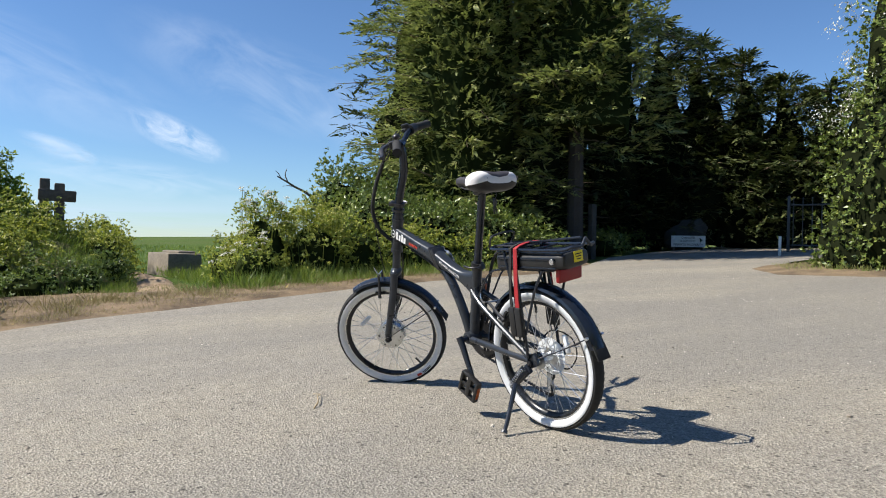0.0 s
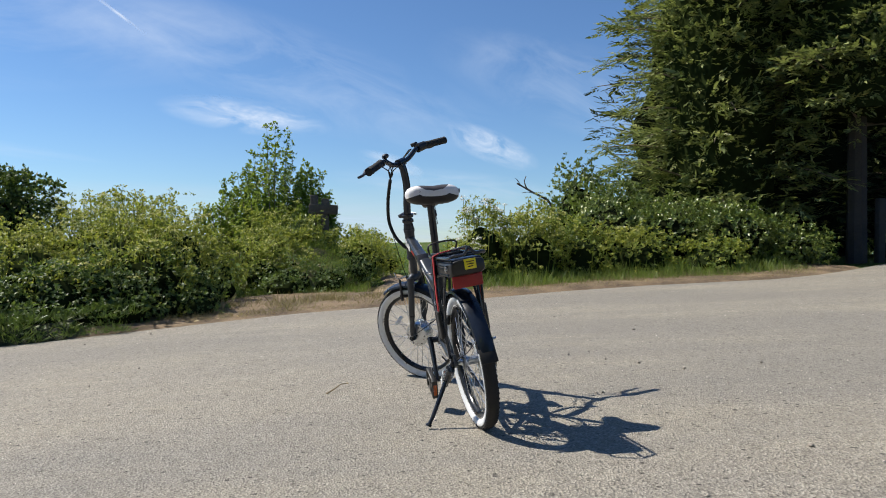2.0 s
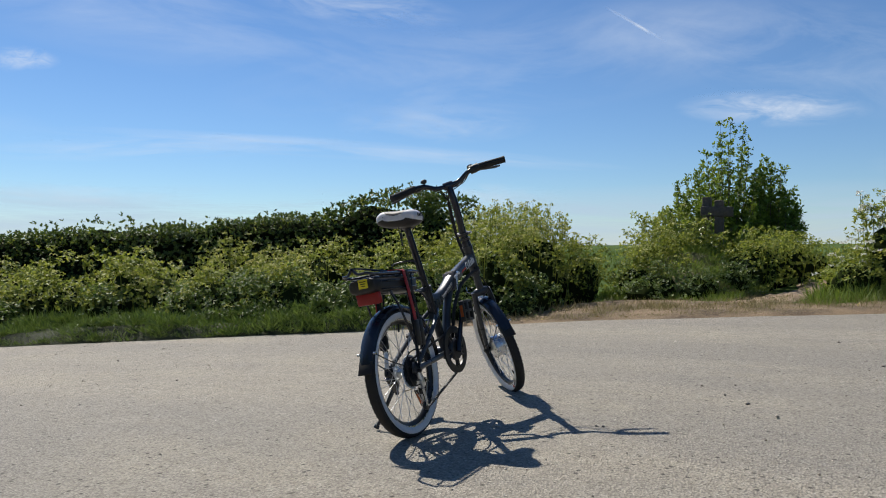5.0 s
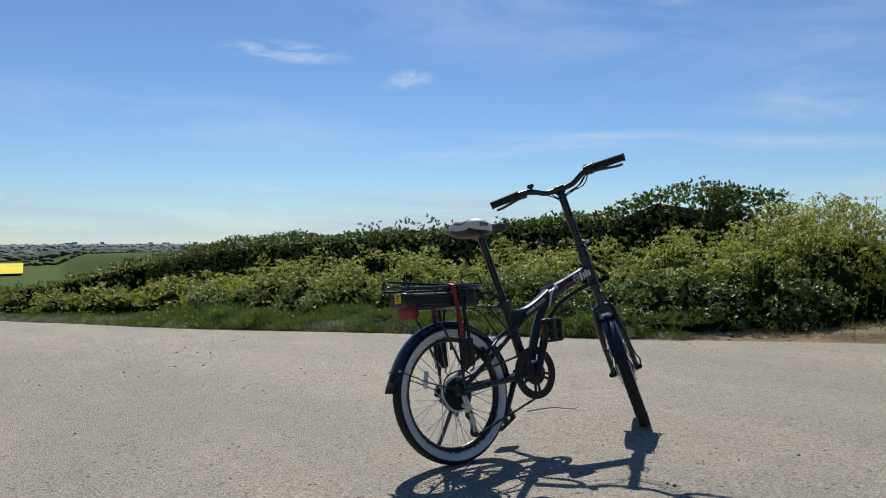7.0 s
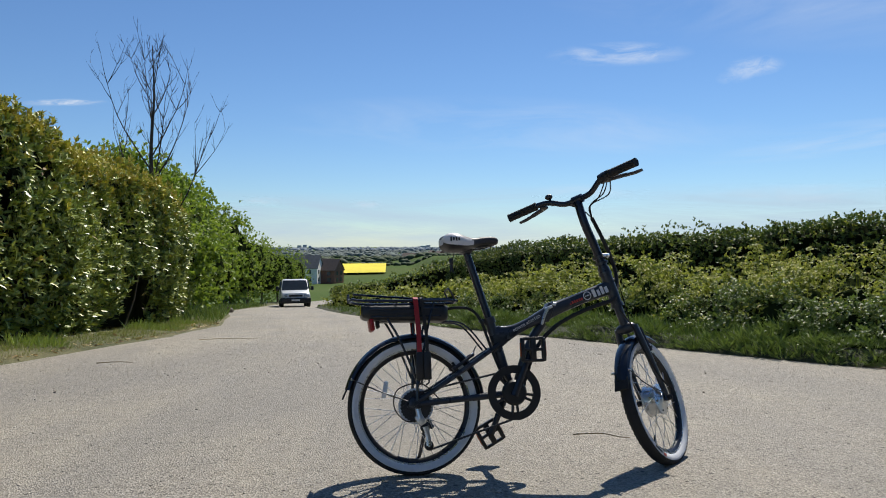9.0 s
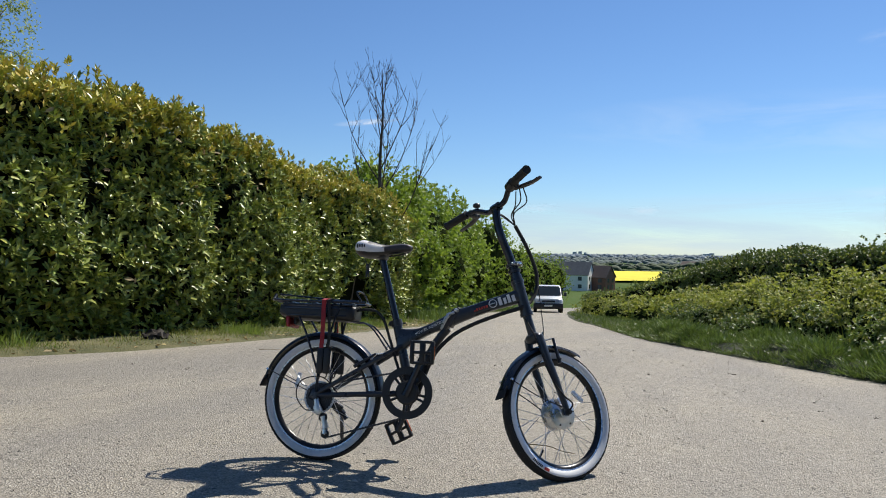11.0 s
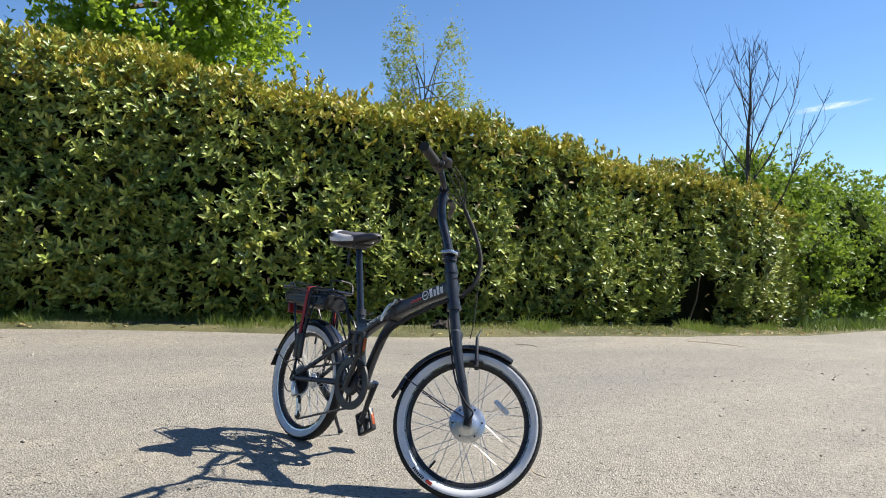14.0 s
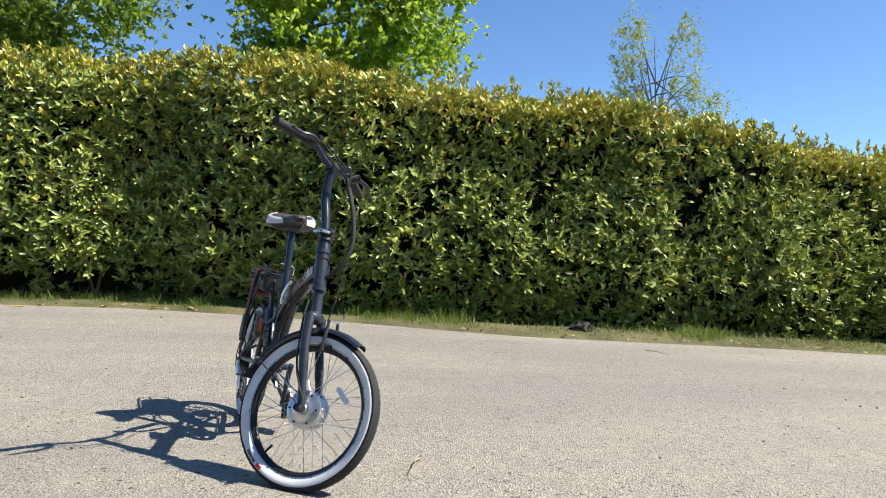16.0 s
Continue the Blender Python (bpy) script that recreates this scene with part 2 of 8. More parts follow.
DARKSOIL = plain("dark_roots", (0.035, 0.028, 0.022), 0.95, 0, 30, 0.5, 0.6)
SIGNWHITE = plain("white_sign_paint", (0.78, 0.78, 0.74), 0.6, 0, 12, 0.2, 0.05)
SIGNBLACK = plain("black_sign_paint", (0.02, 0.02, 0.02), 0.6, 0, 30, 0.3, 0.0)
# darkened so that the colour carries the trees' shade on the gate
GATEMETAL = plain("shaded_galvanised_metal", (0.10, 0.10, 0.10), 0.6, 0.2, 30, 0.3, 0.1)
VANWHITE = plain("white_van_paint", (0.70, 0.72, 0.74), 0.25, 0, 3, 0.08, 0.0)
VANGLASS = plain("dark_window_glass", (0.06, 0.075, 0.09), 0.12, 0, 2, 0.2, 0.0)
VANGLASS.node_tree.nodes["Principled BSDF"].inputs["Specular IOR Level"].default_value = 0.55
BLACKPLASTIC_V = plain("van_black_plastic", (0.02, 0.02, 0.022), 0.5, 0, 20, 0.3, 0.05)
RUBBER_V = plain("van_tyre_rubber", (0.02, 0.02, 0.02), 0.85, 0, 20, 0.3, 0.1)
VANLAMP = plain("clear_lamp", (0.6, 0.62, 0.65), 0.15, 0.5, 20, 0.2, 0.0)
HOUSEWHITE = plain("white_render", (0.80, 0.78, 0.72), 0.9, 0, 0.8, 0.1, 0.1)
HOUSEBRICK = plain("red_brick", (0.24, 0.12, 0.085), 0.9, 0, 2.0, 0.35, 0.2)
ROOFGREY = plain("grey_roof_tiles", (0.16, 0.155, 0.15), 0.85, 0, 1.5, 0.3, 0.2)
ROOFBROWN = plain("brown_roof_tiles", (0.12, 0.085, 0.07), 0.85, 0, 1.5, 0.35, 0.2)
RAPE = soil_material("rape_flowers", (0.55, 0.46, 0.015), (0.68, 0.58, 0.02), (0.78, 0.66, 0.04), 0.4)
FARGREEN = plain("hedgerow_green", (0.040, 0.065, 0.022), 0.9, 0, 0.6, 0.5, 0.6)
# distance haze is put into these three base colours, bluer farther off
FAINTHAZEWOOD = plain("faint_haze_wood", (0.115, 0.145, 0.130), 0.95, 0, 0.2, 0.4, 0.5)
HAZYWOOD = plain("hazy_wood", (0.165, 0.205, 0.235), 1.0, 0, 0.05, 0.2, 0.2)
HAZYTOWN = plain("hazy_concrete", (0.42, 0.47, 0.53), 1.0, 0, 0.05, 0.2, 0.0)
HEDGEGRASS = leaf("sunlit_short_grass", [(0.08, 0.12, 0.02), (0.14, 0.18, 0.035), (0.22, 0.24, 0.06), (0.32, 0.29, 0.12)], 0.55, (0.35, 0.4, 0.08), 0.3)

# ---- building helpers ----
def part(name, bm, material, parent=None, label="", smooth=True, place=None):
    """Links a bmesh as one mesh object, under a thing or a part."""
    me = bpy.data.meshes.new(name)
    bm.normal_update()
    bm.to_mesh(me)
    bm.free()
    if smooth:
        for p in me.polygons:
            p.use_smooth = True
        me.set_sharp_from_angle(angle=radians(35))
    me.materials.append(material)
    ob = new(name, me)
    if parent:
        ob.parent = parent
    if place is not None:
        ob.matrix_local = place
    if label:
        ob["label"] = label
    return ob


def root(name, m, label, category, group="", kind=""):
    ob = new(name)
    ob.empty_display_size = 0.1
    ob.matrix_world = m
    return tagged(ob, label, category, group, kind)


def sweep(bm, pts, radii, seg=8, cap=True, flat=1.0):
    """A tube along points; radii one number or one for each point; flat squashes its second axis."""
    pts = [Vector(p) for p in pts]
    if isinstance(radii, (int, float)):
        radii = [radii] * len(pts)
    rings, up = [], None
    for i, p in enumerate(pts):
        t = (pts[min(i + 1, len(pts) - 1)] - pts[max(i - 1, 0)]).normalized()
        if up is None:
            up = Vector((0, 0, 1)) if abs(t.z) < 0.9 else Vector((1, 0, 0))
        a = t.cross(up)
        a = a.normalized() if a.length > 1e-6 else t.orthogonal().normalized()
        up = a.cross(t).normalized()
        rings.append([bm.verts.new(p + a * (math.cos(2 * math.pi * k / seg) * radii[i] * flat) + up * (math.sin(2 * math.pi * k / seg) * radii[i])) for k in range(seg)])
    for r, s in zip(rings, rings[1:]):
        for k in range(seg):
            bm.faces.new((r[k], r[(k + 1) % seg], s[(k + 1) % seg], s[k]))
    if cap:
        bm.faces.new(rings[0][::-1])
        bm.faces.new(rings[-1])
    return bm


def curve(ctrl, n=12):
    """Catmull-Rom points through ctrl."""
    c = [Vector(p) for p in ctrl]
    c = [c[0] * 2 - c[1]] + c + [c[-1] * 2 - c[-2]]
    out = []
    for i in range(1, len(c) - 2):
        for k in range(n):
            t = k / n
            out.append(0.5 * (2 * c[i] + (c[i + 1] - c[i - 1]) * t + (2 * c[i - 1] - 5 * c[i] + 4 * c[i + 1] - c[i + 2]) * t * t + (3 * c[i] - c[i - 1] - 3 * c[i + 1] + c[i + 2]) * t ** 3))
    return out + [c[-2]]


def lathe(bm, profile, centre=(0, 0, 0), seg=48, closed=False, a0=0.0, a1=360.0):
    """Turns (radius, side) pairs round the sideways y axis at centre; angles run from forward over the top."""
    full = abs(a1 - a0) >= 359.9
    n = seg if full else seg + 1
    c = Vector(centre)
    rings = []
    for k in range(n):
        a = radians(a0 + (a1 - a0) * k / seg)
        rings.append([bm.verts.new(c + Vector((r * math.cos(a), s, r * math.sin(a)))) for r, s in profile])
    m = len(profile)
    for k in range(seg):
        p, q = rings[k], rings[(k + 1) % n]
        for j in range(m if closed else m - 1):
            bm.faces.new((p[j], p[(j + 1) % m], q[(j + 1) % m], q[j]))
    if closed and not full:
        bm.faces.new(rings[0])
        bm.faces.new(rings[-1][::-1])
    bmesh.ops.recalc_face_normals(bm, faces=bm.faces[:])
    return bm


def box(bm, size, m=None, bevel=0.0, seg=2, taper=None):
    """A box of that size round m; taper scales its upper side in x and y."""
    r = bmesh.ops.create_cube(bm, size=1.0)
    vs = r["verts"]
    for v in vs:
        v.co = Vector((v.co.x * size[0], v.co.y * size[1], v.co.z * size[2]))
        if taper and v.co.z > 0:
            v.co.x, v.co.y = v.co.x * taper[0], v.co.y * taper[1]
    if bevel:
        es = list({e for v in vs for e in v.link_edges})
        r = bmesh.ops.bevel(bm, geom=es, offset=bevel, segments=seg, affect="EDGES", profile=0.5)
        vs = list({v for f in r["faces"] for v in f.verts} | {v for v in vs if v.is_valid})
    if m is not None:
        bmesh.ops.transform(bm, matrix=m, verts=vs)
    return bm


def ball(bm, centre, radii, seg=12, rings=8, m=None):
    r = bmesh.ops.create_uvsphere(bm, u_segments=seg, v_segments=rings, radius=1.0)
    mm = Matrix.Translation(centre) @ (m or Matrix()) @ Matrix.Diagonal((*radii, 1))
    bmesh.ops.transform(bm, matrix=mm, verts=r["verts"])
    return bm


def mesh_from(name, verts, faces_per, nv):
    """A mesh of many alike pieces: verts (N, nv, 3), faces_per as index lists in one piece."""
    n = len(verts)
    me = bpy.data.meshes.new(name)
    me.vertices.add(n * nv)
    me.vertices.foreach_set("co", np.ascontiguousarray(verts, dtype=np.float32).reshape(-1))
    idx = np.concatenate([np.array(f) for f in faces_per])
    loops = (np.arange(n)[:, None] * nv + idx[None, :]).reshape(-1)
    sizes = np.tile([len(f) for f in faces_per], n)
    starts = np.concatenate([[0], np.cumsum(sizes)[:-1]])
    me.loops.add(len(loops))
    me.loops.foreach_set("vertex_index", loops.astype(np.int32))
    me.polygons.add(len(sizes))
    me.polygons.foreach_set("loop_start", starts.astype(np.int32))
    me.update(calc_edges=True)
    me.validate()
    return me


def unit(v):
    return v / np.maximum(np.linalg.norm(v, axis=-1, keepdims=True), 1e-9)


def leaf_verts(pos, way, face, length, width, cup=0.25, bend=0.12):
    """Oval leaves folded along the midrib: six points each."""
    way = unit(way)
    side = unit(np.cross(way, face))
    nrm = np.cross(side, way)
    L, W = length[:, None], (length * width)[:, None] * 0.5
    b = pos
    l1 = pos + way * L * 0.30 + side * W * 0.9 + nrm * W * cup
    l2 = pos + way * L * 0.70 + side * W * 0.8 + nrm * (W * cup - L * bend * 0.5)
    t = pos + way * L - nrm * L * bend
    r2 = pos + way * L * 0.70 - side * W * 0.8 + nrm * (W * cup - L * bend * 0.5)
    r1 = pos + way * L * 0.30 - side * W * 0.9 + nrm * W * cup
    return np.stack([b, l1, l2, t, r2, r1], 1)


OVAL = [[0, 1, 2, 3], [0, 3, 4, 5]]


def small_leaf_verts(pos, way, face, length, width, cup=0.3):
    """Diamond leaves folded along the midrib: four points each."""
    way = unit(way)
    side = unit(np.cross(way, face))
    nrm = np.cross(side, way)
    L, W = length[:, None], (length * width)[:, None] * 0.5
    return np.stack([pos, pos + way * L * 0.45 + side * W + nrm * W * cup, pos + way * L, pos + way * L * 0.45 - side * W + nrm * W * cup], 1)


DIAMOND = [[0, 1, 2], [0, 2, 3]]
RNG = np.random.default_rng(7)


def rand_dirs(n, up=0.0):
    v = RNG.normal(size=(n, 3))
    v[:, 2] += up
    return unit(v)


def foliage(name, verts, faces, material, parent=None, label="", kind=""):
    me = mesh_from(name, verts, faces, verts.shape[1])
    me.materials.append(material)
    ob = new(name, me)
    if parent:
        ob.parent = parent
        ob.matrix_parent_inverse = parent.matrix_world.inverted()
    if label:
        ob["label"] = label
    if kind:
        ob["kind"] = kind
    return ob


def rosettes(tips, outs, k, length, spread, width, vary=0.3, oval=True):
    """k leaves round each shoot tip, opening away from the shoot's way."""
    n = len(tips)
    outs = unit(outs)
    a = np.cross(outs, rand_dirs(n))
    a = unit(a)
    b = np.cross(outs, a)
    ang = (np.arange(k)[None, :] * 2.4 + RNG.uniform(0, 6.28, (n, 1)))
    rad = np.cos(ang)[..., None] * a[:, None] + np.sin(ang)[..., None] * b[:, None]
    open_ = RNG.uniform(0.35, 1.0, (n, k, 1)) * spread
    way = unit(outs[:, None] * (1.05 - open_ * 0.6) + rad * open_ + RNG.normal(0, 0.15, (n, k, 3)))
    ln = length * RNG.uniform(1 - vary, 1 + vary, (n, k))
    back = RNG.uniform(0, 0.9, (n, k, 1)) * length
    pos = tips[:, None] - outs[:, None] * back
    face = unit(outs[:, None] + RNG.normal(0, 0.25, (n, k, 3)))
    f = leaf_verts if oval else small_leaf_verts
    return f(pos.reshape(-1, 3), way.reshape(-1, 3), face.reshape(-1, 3), ln.reshape(-1), width)


def lumps(p, scale, amp, seed=0.0):
    """Smooth pseudo-noise for many points at once."""
    x, y, z = (p[:, i] * scale + seed * (1.7 + i) for i in range(3))
    s = np.sin(x * 1.0 + 1.3 * np.sin(y * 0.9 + 0.4)) + np.sin(y * 1.13 + 1.1 * np.sin(z * 1.07 + 2.1)) + np.sin(z * 0.93 + 1.2 * np.sin(x * 1.21 + 4.0)) + 0.6 * np.sin(2.3 * x + 1.9 * y) + 0.6 * np.sin(2.1 * y - 2.6 * z + 1.0)
    return amp * s / 3.0


def blob_points(blobs, n, inner=0.55, seed=0.0, rough=0.18):
    """Points in the shells of ellipsoids (centre, radii), with outward ways. Those deep inside another are dropped."""
    vol = np.array([b[1][0] * b[1][1] + b[1][1] * b[1][2] + b[1][0] * b[1][2] for b in blobs])
    cnt = np.maximum(1, (n * vol / vol.sum()).astype(int))
    P, O = [], []
    for (c, r), k in zip(blobs, cnt):
        d = rand_dirs(k)
        s = RNG.uniform(inner ** 2, 1.0, k) ** 0.5
        s = s * (1 + lumps(d * 3.0 + np.array(c), 2.2, rough, seed))
        q = np.array(c) + d * np.array(r) * s[:, None]
        keep = np.ones(k, bool)
        for c2, r2 in blobs:
            if c2 is not c:
                keep &= (((q - np.array(c2)) / np.array(r2)) ** 2).sum(1) > 0.45
        P.append(q[keep])
        O.append(unit(d[keep] / np.array(r)))
    return np.concatenate(P), np.concatenate(O)


def core_blobs(bm, blobs, shrink=0.72):
    for c, r in blobs:
        s = bmesh.ops.create_icosphere(bm, subdivisions=3, radius=1.0)
        for v in s["verts"]:
            k = shrink * (1 + 0.22 * noise.noise(v.co * 2.1 + Vector(c)))
            v.co = Vector((c[0] + v.co.x * r[0] * k, c[1] + v.co.y * r[1] * k, c[2] + v.co.z * r[2] * k))
    return bm


def lettering(text, size, m, mat, parent, name="lettering", label=""):
    cu = bpy.data.curves.new(name, "FONT")
    cu.body, cu.size, cu.align_x, cu.align_y, cu.extrude = text, size, "CENTER", "CENTER", 0.0004
    tmp = bpy.data.objects.new(name, cu)
    scene.collection.objects.link(tmp)
    me = bpy.data.meshes.new_from_object(tmp.evaluated_get(bpy.context.evaluated_depsgraph_get()))
    bpy.data.objects.remove(tmp)
    me.materials.clear()
    me.materials.append(mat)
    ob = new(name, me)
    ob.parent = parent
    ob.matrix_local = m
    if label:
        ob["label"] = label
    return ob

# ---- ground, road, verges ----
KNOTS_Y = [-4000, -300, -40, 0, 2, 4, 6, 8, 44, 100, 160, 226, 280, 340, 420, 700, 1500, 4500]
KNOTS_Z = [2.0, 2.2, 1.8, 0, -0.098, -0.213, -0.344, -0.492, -3.30, -6.9, -9.8, -12.3, -12.4, -10.0, -11.2, -15.0, -18.0, -30.0]


def ground_z(x, y):
    """Height of the land; the road falls away to +y, the field on the +x side is level."""
    x, y = np.asarray(x, float), np.asarray(y, float)
    base = np.interp(y, KNOTS_Y, KNOTS_Z)
    k = np.clip((x - 7.5) / 14.0, 0, 1)
    k = k * k * (3 - 2 * k)
    far = np.where(x > 300, -0.006 * (x - 300), 0.05) + np.where(y > 60, -0.02 * (y - 60), 0)
    field = np.maximum(base, far)
    mid = np.clip((y + 4) / 8.0, 0, 1)
    return np.where(base < field, base + (field - base) * k, base + (0.05 - base) * k * mid * (base > 0)) - 0.017


EDGE_R = [(-7.4, 7.35), (-6, 6.4), (-5, 5.95), (-3.2, 5.88), (-2.1, 5.58), (-1.4, 5.25), (-0.37, 4.8), (0.35, 4.45), (1, 4.2), (1.6, 3.85), (2.9, 3.12), (4, 2.6), (5.3, 2.05), (7, 1.42), (9, 0.68), (11, 0.22), (15.5, -0.65), (22, -2.1), (28, -3.1), (41, -5.0), (50, -5.2), (60, -4.6), (100, 0), (160, 6)]
EDGE_L = [(-7.4, -40), (-3.6, -40), (-3.2, -9), (-2.7, -6.6), (-2.2, -6.0), (-1, -5.95), (0.5, -5.4), (1.4, -4.95), (2.1, -4.5), (3, -4.12), (4, -3.95), (5.2, -3.82), (7.5, -3.68), (11.8, -4.0), (18, -5.2), (24.5, -6.6), (32, -8.0), (41, -9.0), (50, -9.2), (60, -8.6), (100, -4), (160, 2)]


def edge(table, y):
    ys, xs = zip(*table)
    return np.interp(y, ys, xs)


def grid_mesh(name, X, Y, Z, material):
    h, w = X.shape
    v = np.stack([X, Y, Z], -1).reshape(-1, 3)
    i = (np.arange(h - 1)[:, None] * w + np.arange(w - 1)[None, :]).reshape(-1)
    f = np.stack([i, i + 1, i + w + 1, i + w], 1)
    me = bpy.data.meshes.new(name)
    me.from_pydata(v.tolist(), [], f.tolist())
    for p in me.polygons:
        p.use_smooth = True
    me.materials.append(material)
    return new(name, me)


def spaced(near, step, far, grow=1.13):
    out, d = list(np.arange(0, near, step)), near
    while d < far:
        out.append(d)
        step *= grow
        d += step
    return np.array(out + [far])


def build_ground():
    px, py = spaced(14, 0.7, 4500), spaced(16, 0.7, 4500)
    nx = spaced(12, 0.7, 4000)
    ny = spaced(18, 0.7, 4000)
    xs = np.concatenate([-nx[:0:-1], px])
    ys = np.concatenate([-ny[:0:-1], py])
    X, Y = np.meshgrid(xs, ys)
    Z = ground_z(X, Y)
    rough = np.hypot(X, Y)
    Z = Z + np.clip((rough - 9) / 8, 0, 1) * lumps(np.stack([X, Y, 0 * X], -1).reshape(-1, 3), 0.35, 0.04).reshape(X.shape) - 0.05
    tagged(grid_mesh("ground", X, Y, Z, LAND), "green grass and crop land falling gently away to the horizon", "ground", kind="structure")

    # the road, with the drive to the gate and the lane round the hedge
    ys = np.concatenate([np.arange(-7.4, 14, 0.2), spaced(1, 0.4, 146, 1.08) + 14])
    us = np.linspace(0, 1, 41)
    L, R = edge(EDGE_L, ys), edge(EDGE_R, ys)
    wob = 0.05 * np.sin(ys * 2.3) + 0.035 * np.sin(ys * 5.1 + 1) + 0.02 * np.sin(ys * 11.3)
    R = R + wob
    L = L + np.roll(wob, 7)
    X = L[:, None] + (R - L)[:, None] * us[None, :]
    Y = np.repeat(ys[:, None], len(us), 1)
    Z = ground_z(X, Y) + 0.012 + lumps(np.stack([X, Y, 0 * X], -1).reshape(-1, 3), 0.7, 0.006).reshape(X.shape)
    tagged(grid_mesh("road", X, Y, Z, ROAD), "pale worn tarmac lane with loose grit", "road", kind="structure")
    ys = np.arange(-30, -7.15, 0.25)
    l = np.interp(ys, [-30, -14, -9.9, -7.4, -6.8], [7.5, 6.2, 5.1, 3.6, 3.2])
    r = np.interp(ys, [-30, -16, -12, -9.5, -7.4], [13, 11.5, 10.2, 9.0, 7.35])
    X = l[:, None] + (r - l)[:, None] * us[None, :]
    Y = np.repeat(ys[:, None], len(us), 1)
    Z = ground_z(X, Y) + 0.010
    tagged(grid_mesh("drive", X, Y, Z, ROAD), "pale gritty drive leading up to the gate", "drive", kind="structure")

    # bare soil and litter along the road's edges
    def verge(name, ys, x_of, width_of, side, mat, label, lift=0.05):
        us = np.linspace(0, 1, 10)
        X = x_of(ys)[:, None] + side * (us[None, :] * width_of(ys)[:, None] - 0.12)
        Y = np.repeat(ys[:, None], 10, 1)
        hump = np.minimum(1, us * 6)[None, :] * lift
        Z = ground_z(X, Y) + 0.004 + hump + lumps(np.stack([X, Y, 0 * X], -1).reshape(-1, 3), 4.0, 0.012).reshape(X.shape) * np.minimum(1, us * 5)[None, :]
        tagged(grid_mesh(name, X, Y, Z, mat), label, "verge", kind="structure")

    yy = np.arange(-7.4, 2.9, 0.15)
    verge("verge_field_side", yy, lambda y: edge(EDGE_R, y), lambda y: np.interp(y, [-7, -3, -1, 0, 0.9, 1.7, 2.3, 3], [2.0, 1.3, 1.0, 1.5, 2.6, 3.0, 1.6, 1.0]), 1, SOIL, "dry bare soil strip beside the lane")
    yy = np.arange(2.75, 60, 0.15)
    verge("verge_grass_side", yy, lambda y: edge(EDGE_R, y) - 0.02, lambda y: np.interp(y, [2, 60], [1.1, 1.6]), 1, GRASSBASE, "mossy green edge of the lane under the grass", 0.13)
    yy = np.arange(-2.6, 60, 0.15)
    verge("verge_hedge_side", yy, lambda y: edge(EDGE_L, y), lambda y: np.interp(y, [-3, 10, 14, 60], [1.6, 1.8, 2.5, 3.0]), -1, TURF, "mossy soil and dry litter along the hedge foot")
    xs = np.arange(-14, 4.5, 0.2)
    X = np.repeat(xs[:, None], 8, 1)
    depth = np.linspace(0, 5.0, 8)
    near = np.interp(xs, [-14, 0, 2.2, 3.4, 4.4], [-8.6, -7.9, -7.4, -7.0, -7.9])
    Y = near[:, None] - depth[None, :] * np.interp(xs, [-14, 3, 4.5], [1, 1, 0.4])[:, None]
    Z = ground_z(X, Y) + 0.014 + 0.04 * np.minimum(1, depth / 0.8)[None, :]
    tagged(grid_mesh("verge_corner", X, Y, Z, SOIL), "grassy corner of soil between lane and drive", "verge", kind="structure")

    # trodden path through the bank to the field
    c = np.array([(p.x, p.y) for p in curve([(4.95, 0.15, 0), (6.1, 0.05, 0), (7.85, -0.14, 0), (9.8, -0.38, 0), (11.6, -0.3, 0), (15, 0.3, 0)], 10)])
    us = np.linspace(-1, 1, 13)
    wid = np.interp(c[:, 0], [4.95, 5.6, 7, 10, 15], [0.62, 0.5, 0.34, 0.34, 0.5])
    X = np.repeat(c[:, :1], 13, 1)
    Y = c[:, 1:] + us[None, :] * wid[:, None]
    P = np.stack([X, Y, 0 * X], -1).reshape(-1, 3)
    Z = ground_z(X, Y) + np.interp(X, [4.95, 5.3, 5.7, 7], [-0.01, 0.035, 0.04, 0.01]) + (lumps(P, 3.0, 0.02) + lumps(P, 11.0, 0.016)).reshape(X.shape) - 0.11 * np.abs(us)[None, :] ** 3
    tagged(grid_mesh("footpath", X, Y, Z, DIRT), "trodden reddish dirt path into the field", "path", kind="structure")

    # the earth mound by the post
    X, Y = np.meshgrid(np.linspace(6.9, 10.6, 38), np.linspace(0.0, 2.6, 27))
    tagged(grid_mesh("grassy_mound", X, Y, ground_z(X, Y) + mound(X, Y) - 0.06, TURF), "low earth mound grown over with grass beside the path", "mound", kind="structure")


def mound(x, y):
    """Height of the bank beside the path over the land."""
    d = np.clip(1 - ((x - 8.75) / 1.75) ** 2 - ((y - 1.25) / 1.2) ** 2, 0, 1)
    return 0.72 * d ** 1.2 + 0.03 * np.sin(x * 7 + y * 5) * (d > 0)


build_ground()

